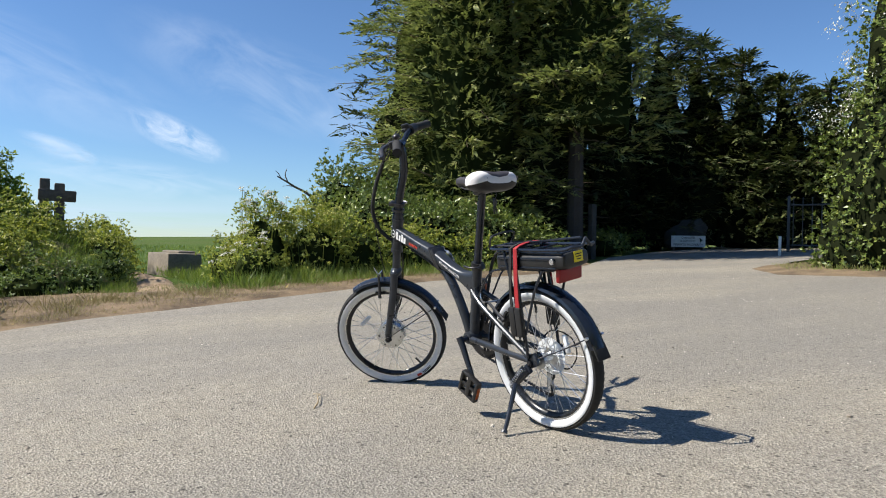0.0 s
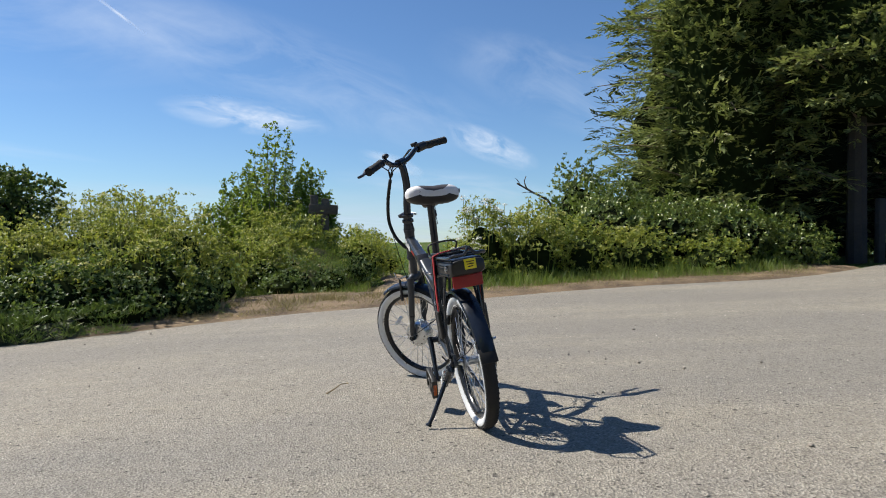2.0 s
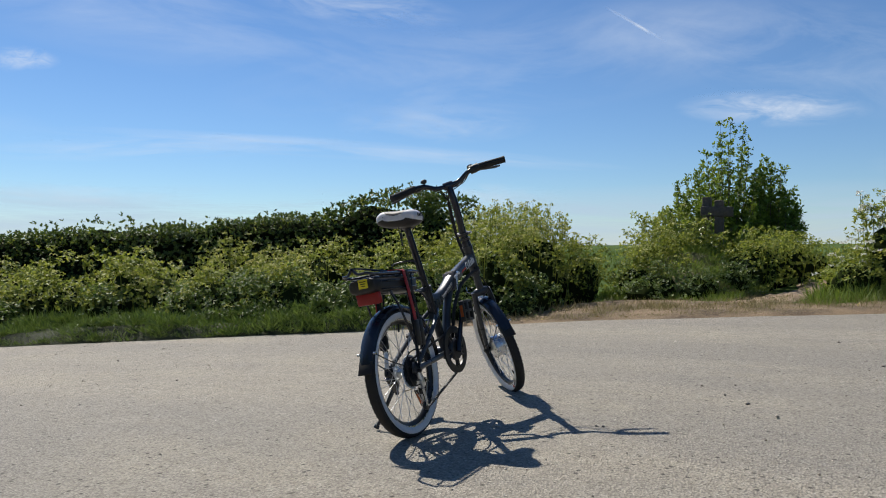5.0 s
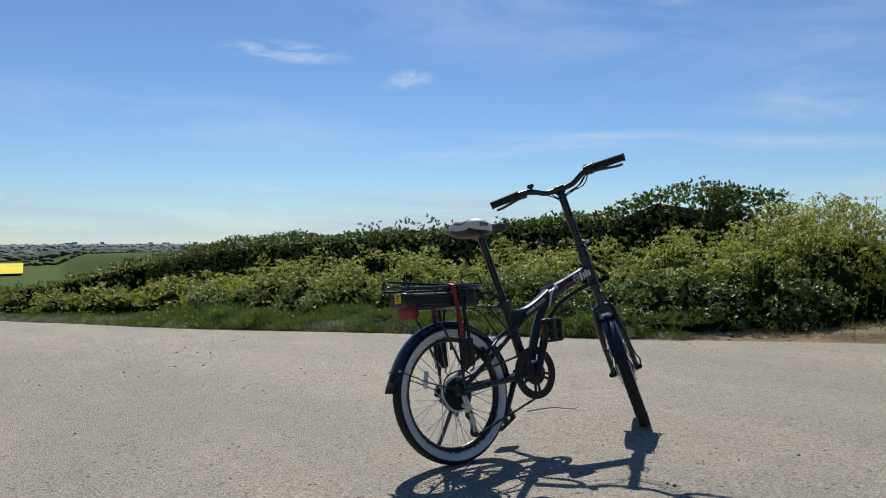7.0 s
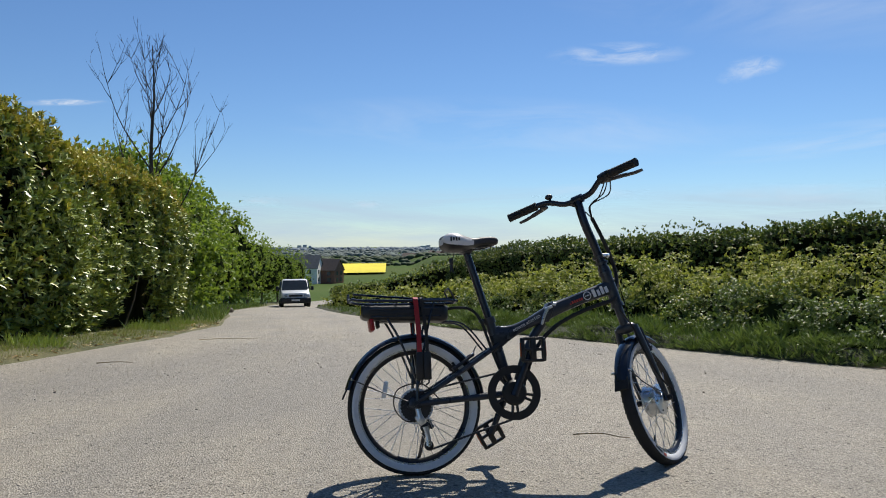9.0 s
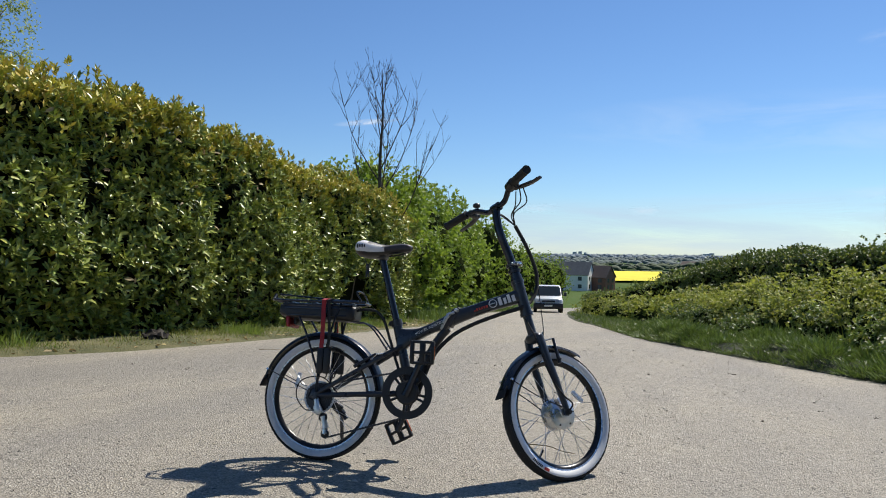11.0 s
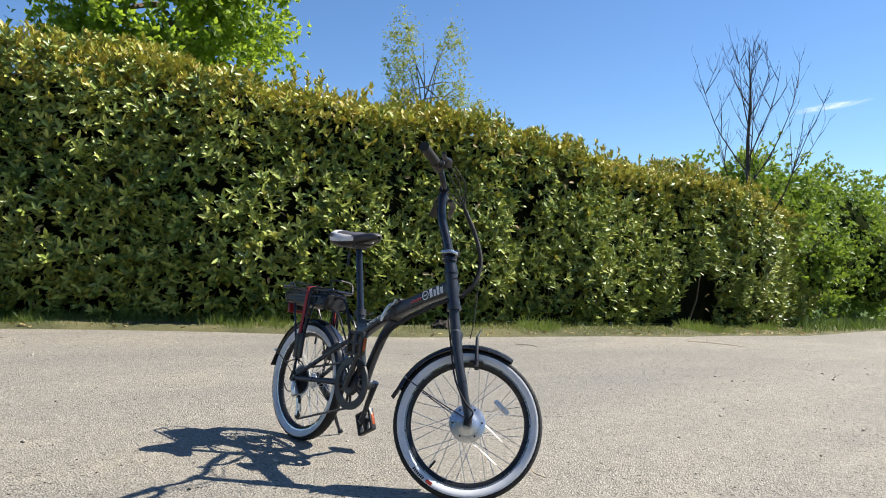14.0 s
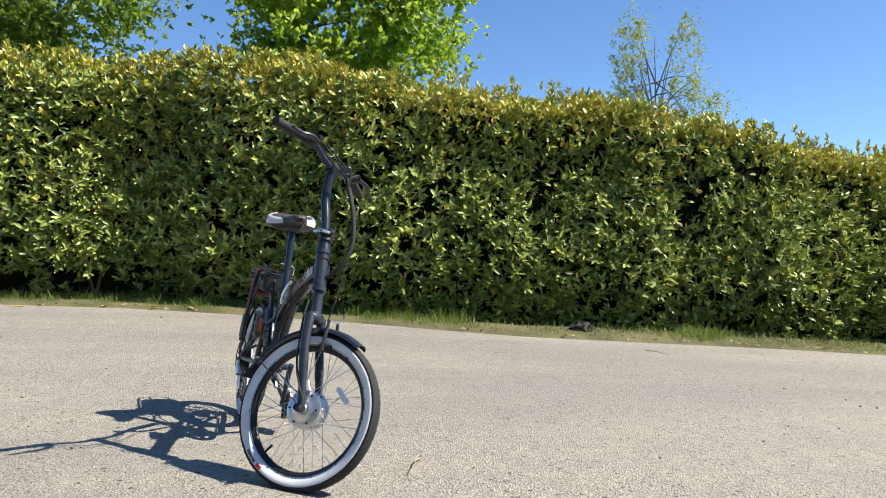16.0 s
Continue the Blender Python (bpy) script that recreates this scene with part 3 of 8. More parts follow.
# ---- hedges and plants ----
def core_wall(bm, line, height, thick, base=0.1):
    """A lumpy dark body of painted shade along a ground line [(x, y, height, thickness)], behind the leaves."""
    prev = None
    for i, (x, y, h, th) in enumerate(line):
        a = Vector(line[max(0, i - 1)][:2])
        b = Vector(line[min(len(line) - 1, i + 1)][:2])
        t = (b - a).normalized()
        nrm = Vector((-t.y, t.x))
        z0 = float(ground_z(x, y)) + base
        ring = []
        for s, v in ((-0.42, 0.0), (-0.5, 0.5), (-0.42, 0.9), (0, 1.0), (0.42, 0.9), (0.5, 0.5), (0.42, 0.0)):
            j = 0.12 * noise.noise(Vector((x, y, v * 3)) * 1.7)
            ring.append(bm.verts.new((x + nrm.x * th * (s + j), y + nrm.y * th * (s + j), z0 + v * h * (1 + j * 0.4))))
        if prev:
            for k in range(len(ring)):
                bm.faces.new((prev[k], prev[(k + 1) % 7], ring[(k + 1) % 7], ring[k]))
        else:
            bm.faces.new(ring[::-1])
        prev = ring
    bm.faces.new(prev)
    return bm


def wall_points(line, n, side, bulge, seed, top_share=0.3, low=0.05):
    """Shoot tips over the face on one side, and the top, of a hedge line; with their outward ways."""
    a = np.array([q[:2] for q in line], float)
    seg = np.linalg.norm(np.diff(a, axis=0), axis=1)
    s = np.concatenate([[0], np.cumsum(seg)])
    u = RNG.uniform(0, s[-1], n)
    X, Y = np.interp(u, s, a[:, 0]), np.interp(u, s, a[:, 1])
    H, T = np.interp(u, s, [q[2] for q in line]), np.interp(u, s, [q[3] for q in line])
    X2, Y2 = np.interp(np.minimum(u + 0.4, s[-1]), s, a[:, 0]), np.interp(np.minimum(u + 0.4, s[-1]), s, a[:, 1])
    X1, Y1 = np.interp(np.maximum(u - 0.4, 0), s, a[:, 0]), np.interp(np.maximum(u - 0.4, 0), s, a[:, 1])
    t = unit(np.stack([X2 - X1, Y2 - Y1, 0 * X1], 1))
    nrm = np.stack([-t[:, 1], t[:, 0], 0 * X], 1) * side
    top = RNG.random(n) < top_share
    v = np.where(top, 1.0, RNG.uniform(low, 1.0, n) ** 0.9)
    off = np.where(top, RNG.uniform(-0.5, 0.5, n), 0.5 - 0.28 * np.clip((v - 0.82) / 0.18, 0, 1) ** 2 - 0.14 * np.clip((0.22 - v) / 0.22, 0, 1))
    P = np.stack([X, Y, ground_z(X, Y)], 1) + nrm * (off * T)[:, None]
    P[:, 2] += v * H * np.where(top, 1 - 0.06 * (2 * off) ** 2, 1)
    out = np.where(top[:, None], np.array([0, 0, 1.0]) + nrm * off[:, None] * 0.8, nrm + np.array([0, 0, 0.75]) + np.array([0, 0, 1.0]) * np.clip((v - 0.8) * 3, 0, 0.6)[:, None])
    out = unit(out + RNG.normal(0, 0.28, (n, 3)))
    d = lumps(P, 1.2, bulge, seed) + lumps(P, 3.3, bulge * 0.6, seed + 3) + lumps(P, 7.5, bulge * 0.25, seed + 5)
    d = np.minimum(d, bulge * (0.85 if bulge < 0.2 else 1.6))
    P = P + unit(out) * (d + RNG.normal(0, bulge * 0.25, n))[:, None]
    return P, out, v


def twigs(name, starts, ends, parent, material, r=0.008):
    bm = bmesh.new()
    for a, b in zip(starts, ends):
        a, b = Vector(a), Vector(b)
        m = (a + b) / 2 + Vector((random.uniform(-1, 1), random.uniform(-1, 1), random.uniform(0, 1))) * (b - a).length * 0.12
        sweep(bm, [a, m, b], [r, r * 0.75, r * 0.4], 4, False)
    ob = part(name, bm, material)
    ob.parent = parent
    ob.matrix_parent_inverse = parent.matrix_world.inverted()
    return ob


def under(ob, parent):
    ob.parent = parent
    ob.matrix_parent_inverse = parent.matrix_world.inverted()
    return ob


GZ = lambda x, y: float(ground_z(x, y))


def lane_side(P, cx, cy, share=0.3):
    """Keeps all points on the side of (cx, cy) towards the lane's middle, and a share of the rest."""
    d = unit(np.array([-0.5 - cx, 1.0 - cy]))
    return ((P[:, 0] - cx) * d[0] + (P[:, 1] - cy) * d[1] > -0.35) | (RNG.random(len(P)) < share)

# the laurel hedge: foot line 0.5 m and more behind the road's edge
LAUREL_LINE = []
for yy in np.arange(-2.7, 15.81, 0.5):
    back = float(np.interp(yy, [-2.7, -1, 4, 9, 11.5, 13, 16], [0.45, 0.45, 0.92, 1.05, 0.75, 0.75, 1.0]))
    hh = float(np.interp(yy, [-2.7, -1, 1, 3, 6, 9, 12, 14, 16], [2.78, 2.90, 2.94, 2.92, 2.84, 2.82, 2.82, 2.65, 2.35]))
    LAUREL_LINE.append((float(edge(EDGE_L, max(yy, -1.8))) - back - 0.8, float(yy), hh, 1.6))


def laurel_hedge():
    hedge = root("laurel_hedge", pose(-5.5, 4, float(ground_z(-5.5, 4))), "tall dense cherry laurel hedge with glossy leaves, clipped along the lane", "hedge")
    line = LAUREL_LINE
    # inner shade as a near-black body that shows between the leaves
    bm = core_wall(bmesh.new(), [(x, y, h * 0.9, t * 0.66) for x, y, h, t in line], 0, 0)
    under(part("inner_shade", bm, CORE, label="dark body that stands for the shade inside the hedge"), hedge)
    hole = np.array([(-4.95, 9.9, 0.45, 0.52)])
    n = 20000
    P, O, v = wall_points(line, n, -1, 0.23, 2.0, 0.22, 0.0)
    P = P - O * (RNG.uniform(0, 0.16, n) * (RNG.random(n) < 0.35))[:, None]
    P2, O2, v2 = wall_points(line, 700, 1, 0.13, 5.0, 0.1)
    # the end face towards the lane's bend
    x0, y0, h0, t0 = line[0]
    k = 900
    E = np.stack([x0 + RNG.uniform(-0.8, 0.8, k), y0 - 0.15 - RNG.uniform(0, 0.3, k), ground_z(x0, y0) + RNG.uniform(0.1, 1, k) * h0], 1)
    OE = unit(np.array([0, -1.0, 0.3]) + RNG.normal(0, 0.3, (k, 3)))
    P, O, v = np.concatenate([P, P2, E]), np.concatenate([O, O2, OE]), np.concatenate([v, v2, np.full(k, 0.5)])
    keep = np.ones(len(P), bool)
    for hx, hy, hz, hr in hole:
        keep &= ((P[:, 1] - hy) / hr) ** 2 + ((P[:, 2] - hz - float(ground_z(hx, hy))) / (hr * 1.2)) ** 2 > 1
    keep &= ~((v < 0.10) & (lumps(P, 1.9, 1.0, 8.0) > 0.45))
    keep &= ~((lumps(P, 2.7, 1.0, 1.0) + 0.25 * (P[:, 1] > 6) > 0.72) & (v < 0.85) & (RNG.random(len(P)) < 0.6))
    keep &= (lumps(P, 6.5, 1.0, 3.0) > RNG.uniform(-1.7, -0.25, len(P))) | (v > 0.8)
    P, O, v = P[keep], O[keep], v[keep]
    young = RNG.random(len(v)) < np.interp(v, [0, 0.5, 0.75, 0.9, 1.0], [0.015, 0.025, 0.15, 0.58, 0.75])
    old = rosettes(P[~young & (P[:, 1] <= 6.5)], O[~young & (P[:, 1] <= 6.5)], 7, 0.096, 1.05, 0.36)
    near = (np.abs(old[:, 0, 1] - 2.2) < 1.6) & (old[:, 0, 2] > 0.4) & (old[:, 0, 0] > -5.6)
    pick = np.flatnonzero(near)[:: max(1, int(near.sum() // 300))][:300]
    rest = np.ones(len(old), bool)
    rest[pick] = False
    far = (P[:, 1] > 6.5) & ~young
    foliage("foliage", old[rest], OVAL, LAUREL, hedge, "glossy dark green laurel leaves", "stuff")
    foliage("far_foliage", rosettes(P[far], O[far], 7, 0.096, 1.05, 0.42, oval=False), DIAMOND, LAUREL, hedge, "glossy dark green laurel leaves", "stuff")
    foliage("young_foliage", rosettes(P[young], O[young] + np.array([0, 0, 0.5]), 7, 0.076, 0.85, 0.44, oval=False), DIAMOND, LAUREL_TIP, hedge, "yellow-green and bronze young shoots", "stuff")
    # upright shoots breaking the top line
    T, OT, vt = wall_points(line, 300, -1, 0.1, 9.0, 1.0)
    hs = RNG.uniform(0.0, 0.15, len(T))
    lv = [rosettes(T + np.array([0, 0, 1]) * (hs * f)[:, None], np.tile([0, 0, 1.0], (len(T), 1)) + RNG.normal(0, 0.2, (len(T), 3)), 5, 0.07, 0.65, 0.34) for f in (0.35, 0.75, 1.1)]
    foliage("top_shoot", np.concatenate(lv), OVAL, LAUREL_TIP, hedge, "upright fresh shoots along the top", "stuff")
    # the clipped flat top behind the front edge
    C, OC, vc = wall_points([(x, y, h * 0.95, t) for x, y, h, t in line], 2200, -1, 0.08, 4.0, 1.0)
    foliage("flat_top", rosettes(C, OC, 6, 0.09, 1.2, 0.45, oval=False), DIAMOND, LAUREL_TIP, hedge, "young leaves on the clipped top", "stuff")
    # single leaves that show as pieces
    tmpl = leaf_verts(np.zeros((1, 3)), np.array([[1.0, 0, 0]]), np.array([[0, 0, 1.0]]), np.array([1.0]), 0.40)
    me = mesh_from("leaf", tmpl, OVAL, 6)
    me.materials.append(LAUREL)
    for q in old[pick]:
        way = Vector(q[3] - q[0])
        side = Vector(q[1] - q[5])
        up = way.cross(side).normalized() * -1
        w = way.normalized()
        s = up.cross(w).normalized()
        m = Matrix((w, s, up)).transposed().to_4x4()
        ob = new("leaf", me)
        under(ob, hedge)
        ob.matrix_basis = Matrix.Translation(Vector(q[0])) @ m @ Matrix.Scale(way.length, 4)
    # stray yellow leaves
    Y, OY, vy = wall_points(line, 150, -1, 0.14, 2.0, 0.05)
    foliage("yellow_leaf", leaf_verts(Y + OY * 0.04, rand_dirs(len(Y), -0.6), OY, RNG.uniform(0.08, 0.12, len(Y)), 0.42), OVAL, DEADLEAF, hedge, "a few yellowed leaves", "stuff")
    # woody stems at the foot
    st, en = [], []
    for x, y, h, t in line:
        for k in range(3):
            sx, sy = x + random.uniform(-0.3, 0.55), y + random.uniform(-0.25, 0.25)
            st.append((sx, sy, float(ground_z(sx, sy)) - 0.05))
            en.append((sx + random.uniform(-0.2, 0.35), sy + random.uniform(-0.5, 0.5), float(ground_z(sx, sy)) + random.uniform(0.7, 1.2)))
    twigs("stem", st, en, hedge, BARK, 0.022)


laurel_hedge()

# the clipped field hedge on the other side
FIELD_LINE = [(7.35, 4.85, 1.74, 1.4), (7.0, 5.4, 1.84, 1.5), (6.6, 6.15, 1.82, 1.4), (6.45, 6.4, 1.62, 1.3), (5.7, 7.8, 1.68, 1.25), (5.2, 8.8, 1.58, 1.2), (4.6, 10.3, 1.78, 1.2), (4.0, 11.8, 1.74, 1.2), (2.9, 15.5, 1.85, 1.2), (1.4, 21, 1.7, 1.2), (-0.2, 27, 1.4, 1.2), (-2.0, 34, 1.2, 1.2), (-3.5, 41, 1.15, 1.2), (-3.9, 50, 1.2, 1.4), (-3.2, 60, 1.3, 1.6), (-0.5, 80, 1.4, 1.6)]


def densify(line, step):
    a = np.array(line, float)
    s = np.concatenate([[0], np.cumsum(np.linalg.norm(np.diff(a[:, :2], axis=0), axis=1))])
    u = np.arange(0, s[-1], step)
    return [tuple(float(np.interp(q, s, a[:, i])) for i in range(4)) for q in u]


def field_hedge():
    hedge = root("field_hedge", pose(6, 8, float(ground_z(6, 8))), "long dark clipped hawthorn field hedge falling away downhill", "hedge")
    line = densify(FIELD_LINE, 0.6)
    # the hedge's inside shade is a dark solid, narrower at the end
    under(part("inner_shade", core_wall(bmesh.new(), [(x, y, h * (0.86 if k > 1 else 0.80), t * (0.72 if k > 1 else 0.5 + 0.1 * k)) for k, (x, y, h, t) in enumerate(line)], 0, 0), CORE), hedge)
    near, far = [q for q in line if q[1] < 20], [q for q in line if q[1] >= 19]
    leaves = []
    for ln, n, size in ((near, 10500, 0.049), (far, 2400, 0.10)):
        P, O, v = wall_points(ln, n, 1, 0.17, 3.0, 0.35)
        leaves.append(rosettes(P, O, 6, size, 1.0, 0.6, oval=False))
        P, O, v = wall_points(ln, n // 6, -1, 0.14, 4.0, 0.1)
        leaves.append(rosettes(P, O, 5, size * 1.2, 1.0, 0.6, oval=False))
    x0, y0, h0, t0 = line[0]
    k = 1500
    E = np.stack([x0 + RNG.uniform(-0.75, 0.8, k), y0 + 0.25 - RNG.uniform(0.0, 0.5, k), ground_z(x0, y0) + RNG.uniform(0.1, 1.05, k) * h0], 1)
    leaves.append(rosettes(E, unit(np.array([0.2, -1.0, 0.3]) + RNG.normal(0, 0.3, (k, 3))), 6, 0.055, 1.0, 0.6, oval=False))
    foliage("foliage", np.concatenate(leaves), DIAMOND, HAWTHORN, hedge, "small dark green leaves", "stuff")
    # paler leaf material puts the sunlit rim of the top into colour
    T, OT, vt = wall_points(line, 4200, 1, 0.17, 3.0, 0.8, 0.8)
    T = T + np.array([0, 0, 1.0]) * (RNG.uniform(-0.11, 0.02, len(T)) + 0.06 * (lumps(T, 2.1, 1.0, 6.0) > 0.3) * RNG.random(len(T)))[:, None]
    foliage("top_shoot", rosettes(T, OT * 0.5 + np.array([0, 0, 0.8]), 8, 0.040, 1.1, 0.6, oval=False), DIAMOND, HERB, hedge, "pale leaves along the top, sunlit rim put into their colour", "stuff")


field_hedge()


def thicket(name, rows, label, leafmat=HERB, density=32, size=0.029, heads=0.2, category="weeds", flower_mat=None, leaves=6, core=0.60, back=0.3, tall=0.0):
    """A stand of tall leafy plants: rounded mounds (x, y, radius, height) of leaf sprigs in uneven tiers round a
    shade-coloured body, with flat flower heads.
    """
    c = rows[0]
    top = root(name, pose(c[0], c[1], GZ(c[0], c[1])), label, category)
    P, O, S = [], [], []
    for x, y, r, h in rows:
        n = max(10, int(density * 6.3 * r * (h * 0.75 + r * 0.35)))
        v = RNG.uniform(0.04, 1.0, n) ** 0.85
        a = RNG.uniform(0, 6.283, n)
        cap = RNG.random(n) < 0.3
        rad = np.where(cap, RNG.uniform(0, 0.85, n) ** 0.6, np.sqrt(np.clip(1 - v ** 2.4, 0, 1)) * 0.94 + 0.06)
        v = np.where(cap, np.clip(1 - rad ** 2.4, 0, 1) ** 0.5, v)
        q = np.where(RNG.random(n) < 0.3, RNG.uniform(0.66, 0.86, n), RNG.uniform(0.88, 1.06, n))
        p = np.stack([x + np.cos(a) * rad * r * q, y + np.sin(a) * rad * r * q, 0 * a], 1)
        p[:, 2] = ground_z(p[:, 0], p[:, 1]) + v * h * q * RNG.uniform(0.93, 1.07, n)
        o = np.stack([np.cos(a) * rad, np.sin(a) * rad, 0.25 + 0.9 * v], 1)
        keep = lane_side(p, x, y, back)
        for x2, y2, r2, h2 in rows:
            if (x2, y2) != (x, y):
                g = np.hypot(p[:, 0] - x2, p[:, 1] - y2) / r2
                keep &= ~((g < 0.8) & (p[:, 2] - GZ(x2, y2) < h2 * 0.8 * np.sqrt(np.clip(1 - g * g, 0, 1))))
        P.append(p[keep])
        O.append(o[keep])
        S.append((q * v)[keep])
    P, O, S = np.concatenate(P), unit(np.concatenate(O)), np.concatenate(S)
    n = len(P)
    sub = RNG.normal(0, 1.0, (n, leaves, 3)) * np.array([0.064, 0.064, 0.034]) * (size / 0.037)
    tips = (P[:, None] + sub).reshape(-1, 3)
    outs = unit(np.repeat(O, leaves, 0) * 0.7 + np.array([0, 0, 0.45]) + RNG.normal(0, 0.22, (n * leaves, 3)))
    foliage("foliage", rosettes(tips, outs, 6, size * 1.06, 1.3, 0.62, 0.4, oval=False), DIAMOND, leafmat, top, "", "stuff")
    pick = np.flatnonzero(RNG.random(n) < 0.22)
    stalk = bmesh.new()
    for i in pick:
        p = P[i]
        b = p - O[i] * np.array([0.5, 0.5, 0]) * 0.35
        sweep(stalk, [(b[0], b[1], max(GZ(b[0], b[1]), p[2] - 0.55)), tuple((b + p) / 2 + np.array([0, 0, -0.1])), tuple(p)], [0.006, 0.005, 0.003], 4, False)
    ob = under(part("stalk", stalk, leafmat, smooth=False), top)
    ob["kind"] = "stuff"
    hi = np.flatnonzero((S > 0.62) & (RNG.random(n) < heads))
    if len(hi):
        lift = np.where(RNG.random(len(hi)) < tall, RNG.uniform(0.05, 0.15, len(hi)), 0.04)
        T = P[hi] + np.array([0, 0, 1.0]) * lift[:, None]
        k = 22
        a, r = RNG.uniform(0, 6.283, (len(hi), k)), RNG.uniform(0, 1, (len(hi), k)) ** 0.6 * RNG.uniform(0.035, 0.075, (len(hi), 1))
        q = (T[:, None] + np.stack([np.cos(a) * r, np.sin(a) * r, 0.02 - r * 0.3], -1)).reshape(-1, 3)
        foliage("flower_head", small_leaf_verts(q, rand_dirs(len(q), 0.2), np.tile([0, 0, 1.0], (len(q), 1)), RNG.uniform(0.016, 0.030, len(q)), 0.9), DIAMOND, flower_mat or UMBEL, top, "flat flower heads", "stuff")
        bm = bmesh.new()
        for p, u in zip(P[hi], T):
            sweep(bm, [tuple(p - np.array([0, 0, 0.08])), tuple(u)], [0.004, 0.003], 4, False)
        ob = under(part("flower_stalk", bm, leafmat, smooth=False), top)
        ob["kind"] = "stuff"
    # dark domes put the shade under the sprigs into colour
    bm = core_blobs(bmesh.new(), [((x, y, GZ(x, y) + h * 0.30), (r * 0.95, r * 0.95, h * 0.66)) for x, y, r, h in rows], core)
    ob = under(part("inner_shade", bm, SHADE, label="dark body that stands for the inner shade"), top)
    ob["kind"] = "stuff"
    return top


top_leaves = []


def herb_clump(name, blobs, n, label, leafmat=HERB, flowers=0.0, size=0.075, category="plants", stems=60, flower_mat=None, parent_kind="", core=0.5):
    """A stand of tall leafy weeds: many stems, leaf fans and flower heads."""
    c = blobs[0][0]
    top = root(name, pose(c[0], c[1], float(ground_z(c[0], c[1]))), label, category, kind=parent_kind)
    P, O = blob_points(blobs, n, 0.45, c[0] + c[1], 0.22)
    ok = P[:, 2] > ground_z(P[:, 0], P[:, 1]) + 0.02
    P, O = P[ok], unit(O[ok] + np.array([0, 0, 0.45]))
    ok = lane_side(P, c[0], c[1], 0.4)
    P, O = P[ok], O[ok]
    top_leaves.append((P, O))
    foliage("foliage", rosettes(P, O, 7, size, 1.05, 0.55, 0.4, oval=False), DIAMOND, leafmat, top, "", "stuff")
    # near-black blobs stand in for the shade between the leaves
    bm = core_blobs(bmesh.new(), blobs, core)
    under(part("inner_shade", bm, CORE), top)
    hi = P[(O[:, 2] > 0.55)]
    if flowers and len(hi):
        m = int(len(hi) * flowers)
        S = hi[RNG.integers(0, len(hi), m)] + np.array([0, 0, 1]) * RNG.uniform(0.02, 0.2, (m, 1))
        k = 9
        a = RNG.uniform(0, 6.28, (m, k))
        r = RNG.uniform(0.0, 0.055, (m, k))
        q = S[:, None] + np.stack([np.cos(a) * r, np.sin(a) * r, 0.02 - r * 0.35], -1)
        q = q.reshape(-1, 3)
        foliage("flower_head", small_leaf_verts(q, rand_dirs(len(q), 0.2), np.tile([0, 0, 1.0], (len(q), 1)), RNG.uniform(0.018, 0.032, len(q)), 0.9), DIAMOND, flower_mat or UMBEL, top, "flat flower heads", "stuff")
        pick = S[:: max(1, m // 160)]
        twigs("stalk", [(p[0] + random.uniform(-0.06, 0.06), p[1] + random.uniform(-0.06, 0.06), p[2] - 0.42) for p in pick], [tuple(p) for p in pick], top, HERB, 0.005)
    return top


def blobs_at(*rows):
    """Rows x, y, radius, height: blobs standing on the ground."""
    return [((x, y, GZ(x, y) + h * 0.45), (r, r, h * 0.56)) for x, y, r, h in rows]


# weeds before the field hedge: a low wall of mounds behind the grass, taller past the hedge's end
WEED_TEXT = "tall leafy green weeds with flat yellowish flower heads before the hedge"
thicket("weed_stand", [(4.55, 2.55, 0.62, 0.85), (4.2, 3.0, 0.5, 0.72), (5.2, 2.85, 0.75, 1.12)], WEED_TEXT, tall=0.2)
thicket("weed_stand", [(5.75, 2.55, 0.62, 1.05), (6.35, 2.75, 0.75, 1.30), (6.0, 3.3, 0.8, 1.34)], WEED_TEXT, heads=0.4, tall=0.25)
thicket("weed_stand", [(7.45, 2.5, 0.5, 0.95), (6.75, 2.25, 0.42, 0.72), (7.1, 3.0, 0.72, 1.36), (7.7, 3.7, 0.85, 1.46), (7.2, 4.0, 0.7, 1.42)], WEED_TEXT, heads=0.45, tall=0.3)
thicket("weed_stand", [(8.6, 4.3, 0.9, 1.55), (8.3, 5.0, 0.8, 1.50)], WEED_TEXT, heads=0.45, tall=0.3)
thicket("weed_stand", [(4.9, 3.7, 0.75, 1.00), (5.6, 4.3, 0.8, 1.12), (4.3, 3.8, 0.55, 0.80)], WEED_TEXT, tall=0.15)
for i, (x, y, r, h) in enumerate(((3.75, 4.7, 0.62, 0.84), (4.7, 5.1, 0.75, 1.05), (3.3, 5.7, 0.55, 0.80), (4.15, 6.2, 0.78, 1.08), (2.95, 6.7, 0.55, 0.82), (3.55, 7.4, 0.75, 1.10), (2.5, 7.9, 0.55, 0.84), (3.05, 8.6, 0.75, 1.12), (2.15, 9.2, 0.55, 0.86), (2.6, 10.1, 0.75, 1.15), (1.75, 10.7, 0.55, 0.82), (2.2, 11.7, 0.75, 1.08), (1.4, 12.4, 0.55, 0.8), (1.75, 13.4, 0.75, 1.02))):
    extra = [(x + r * 0.8 * math.cos(a), y + r * 0.8 * math.sin(a), r * 0.62, h * random.uniform(0.68, 0.98)) for a in (0.6 + i * 1.3, 3.4 + i * 1.3)]
    thicket("weed_stand", [(x, y, r, h), *extra], WEED_TEXT, heads=0.3, tall=0.12, density=28 if y < 7 else 16, size=0.030 if y < 7 else 0.044)
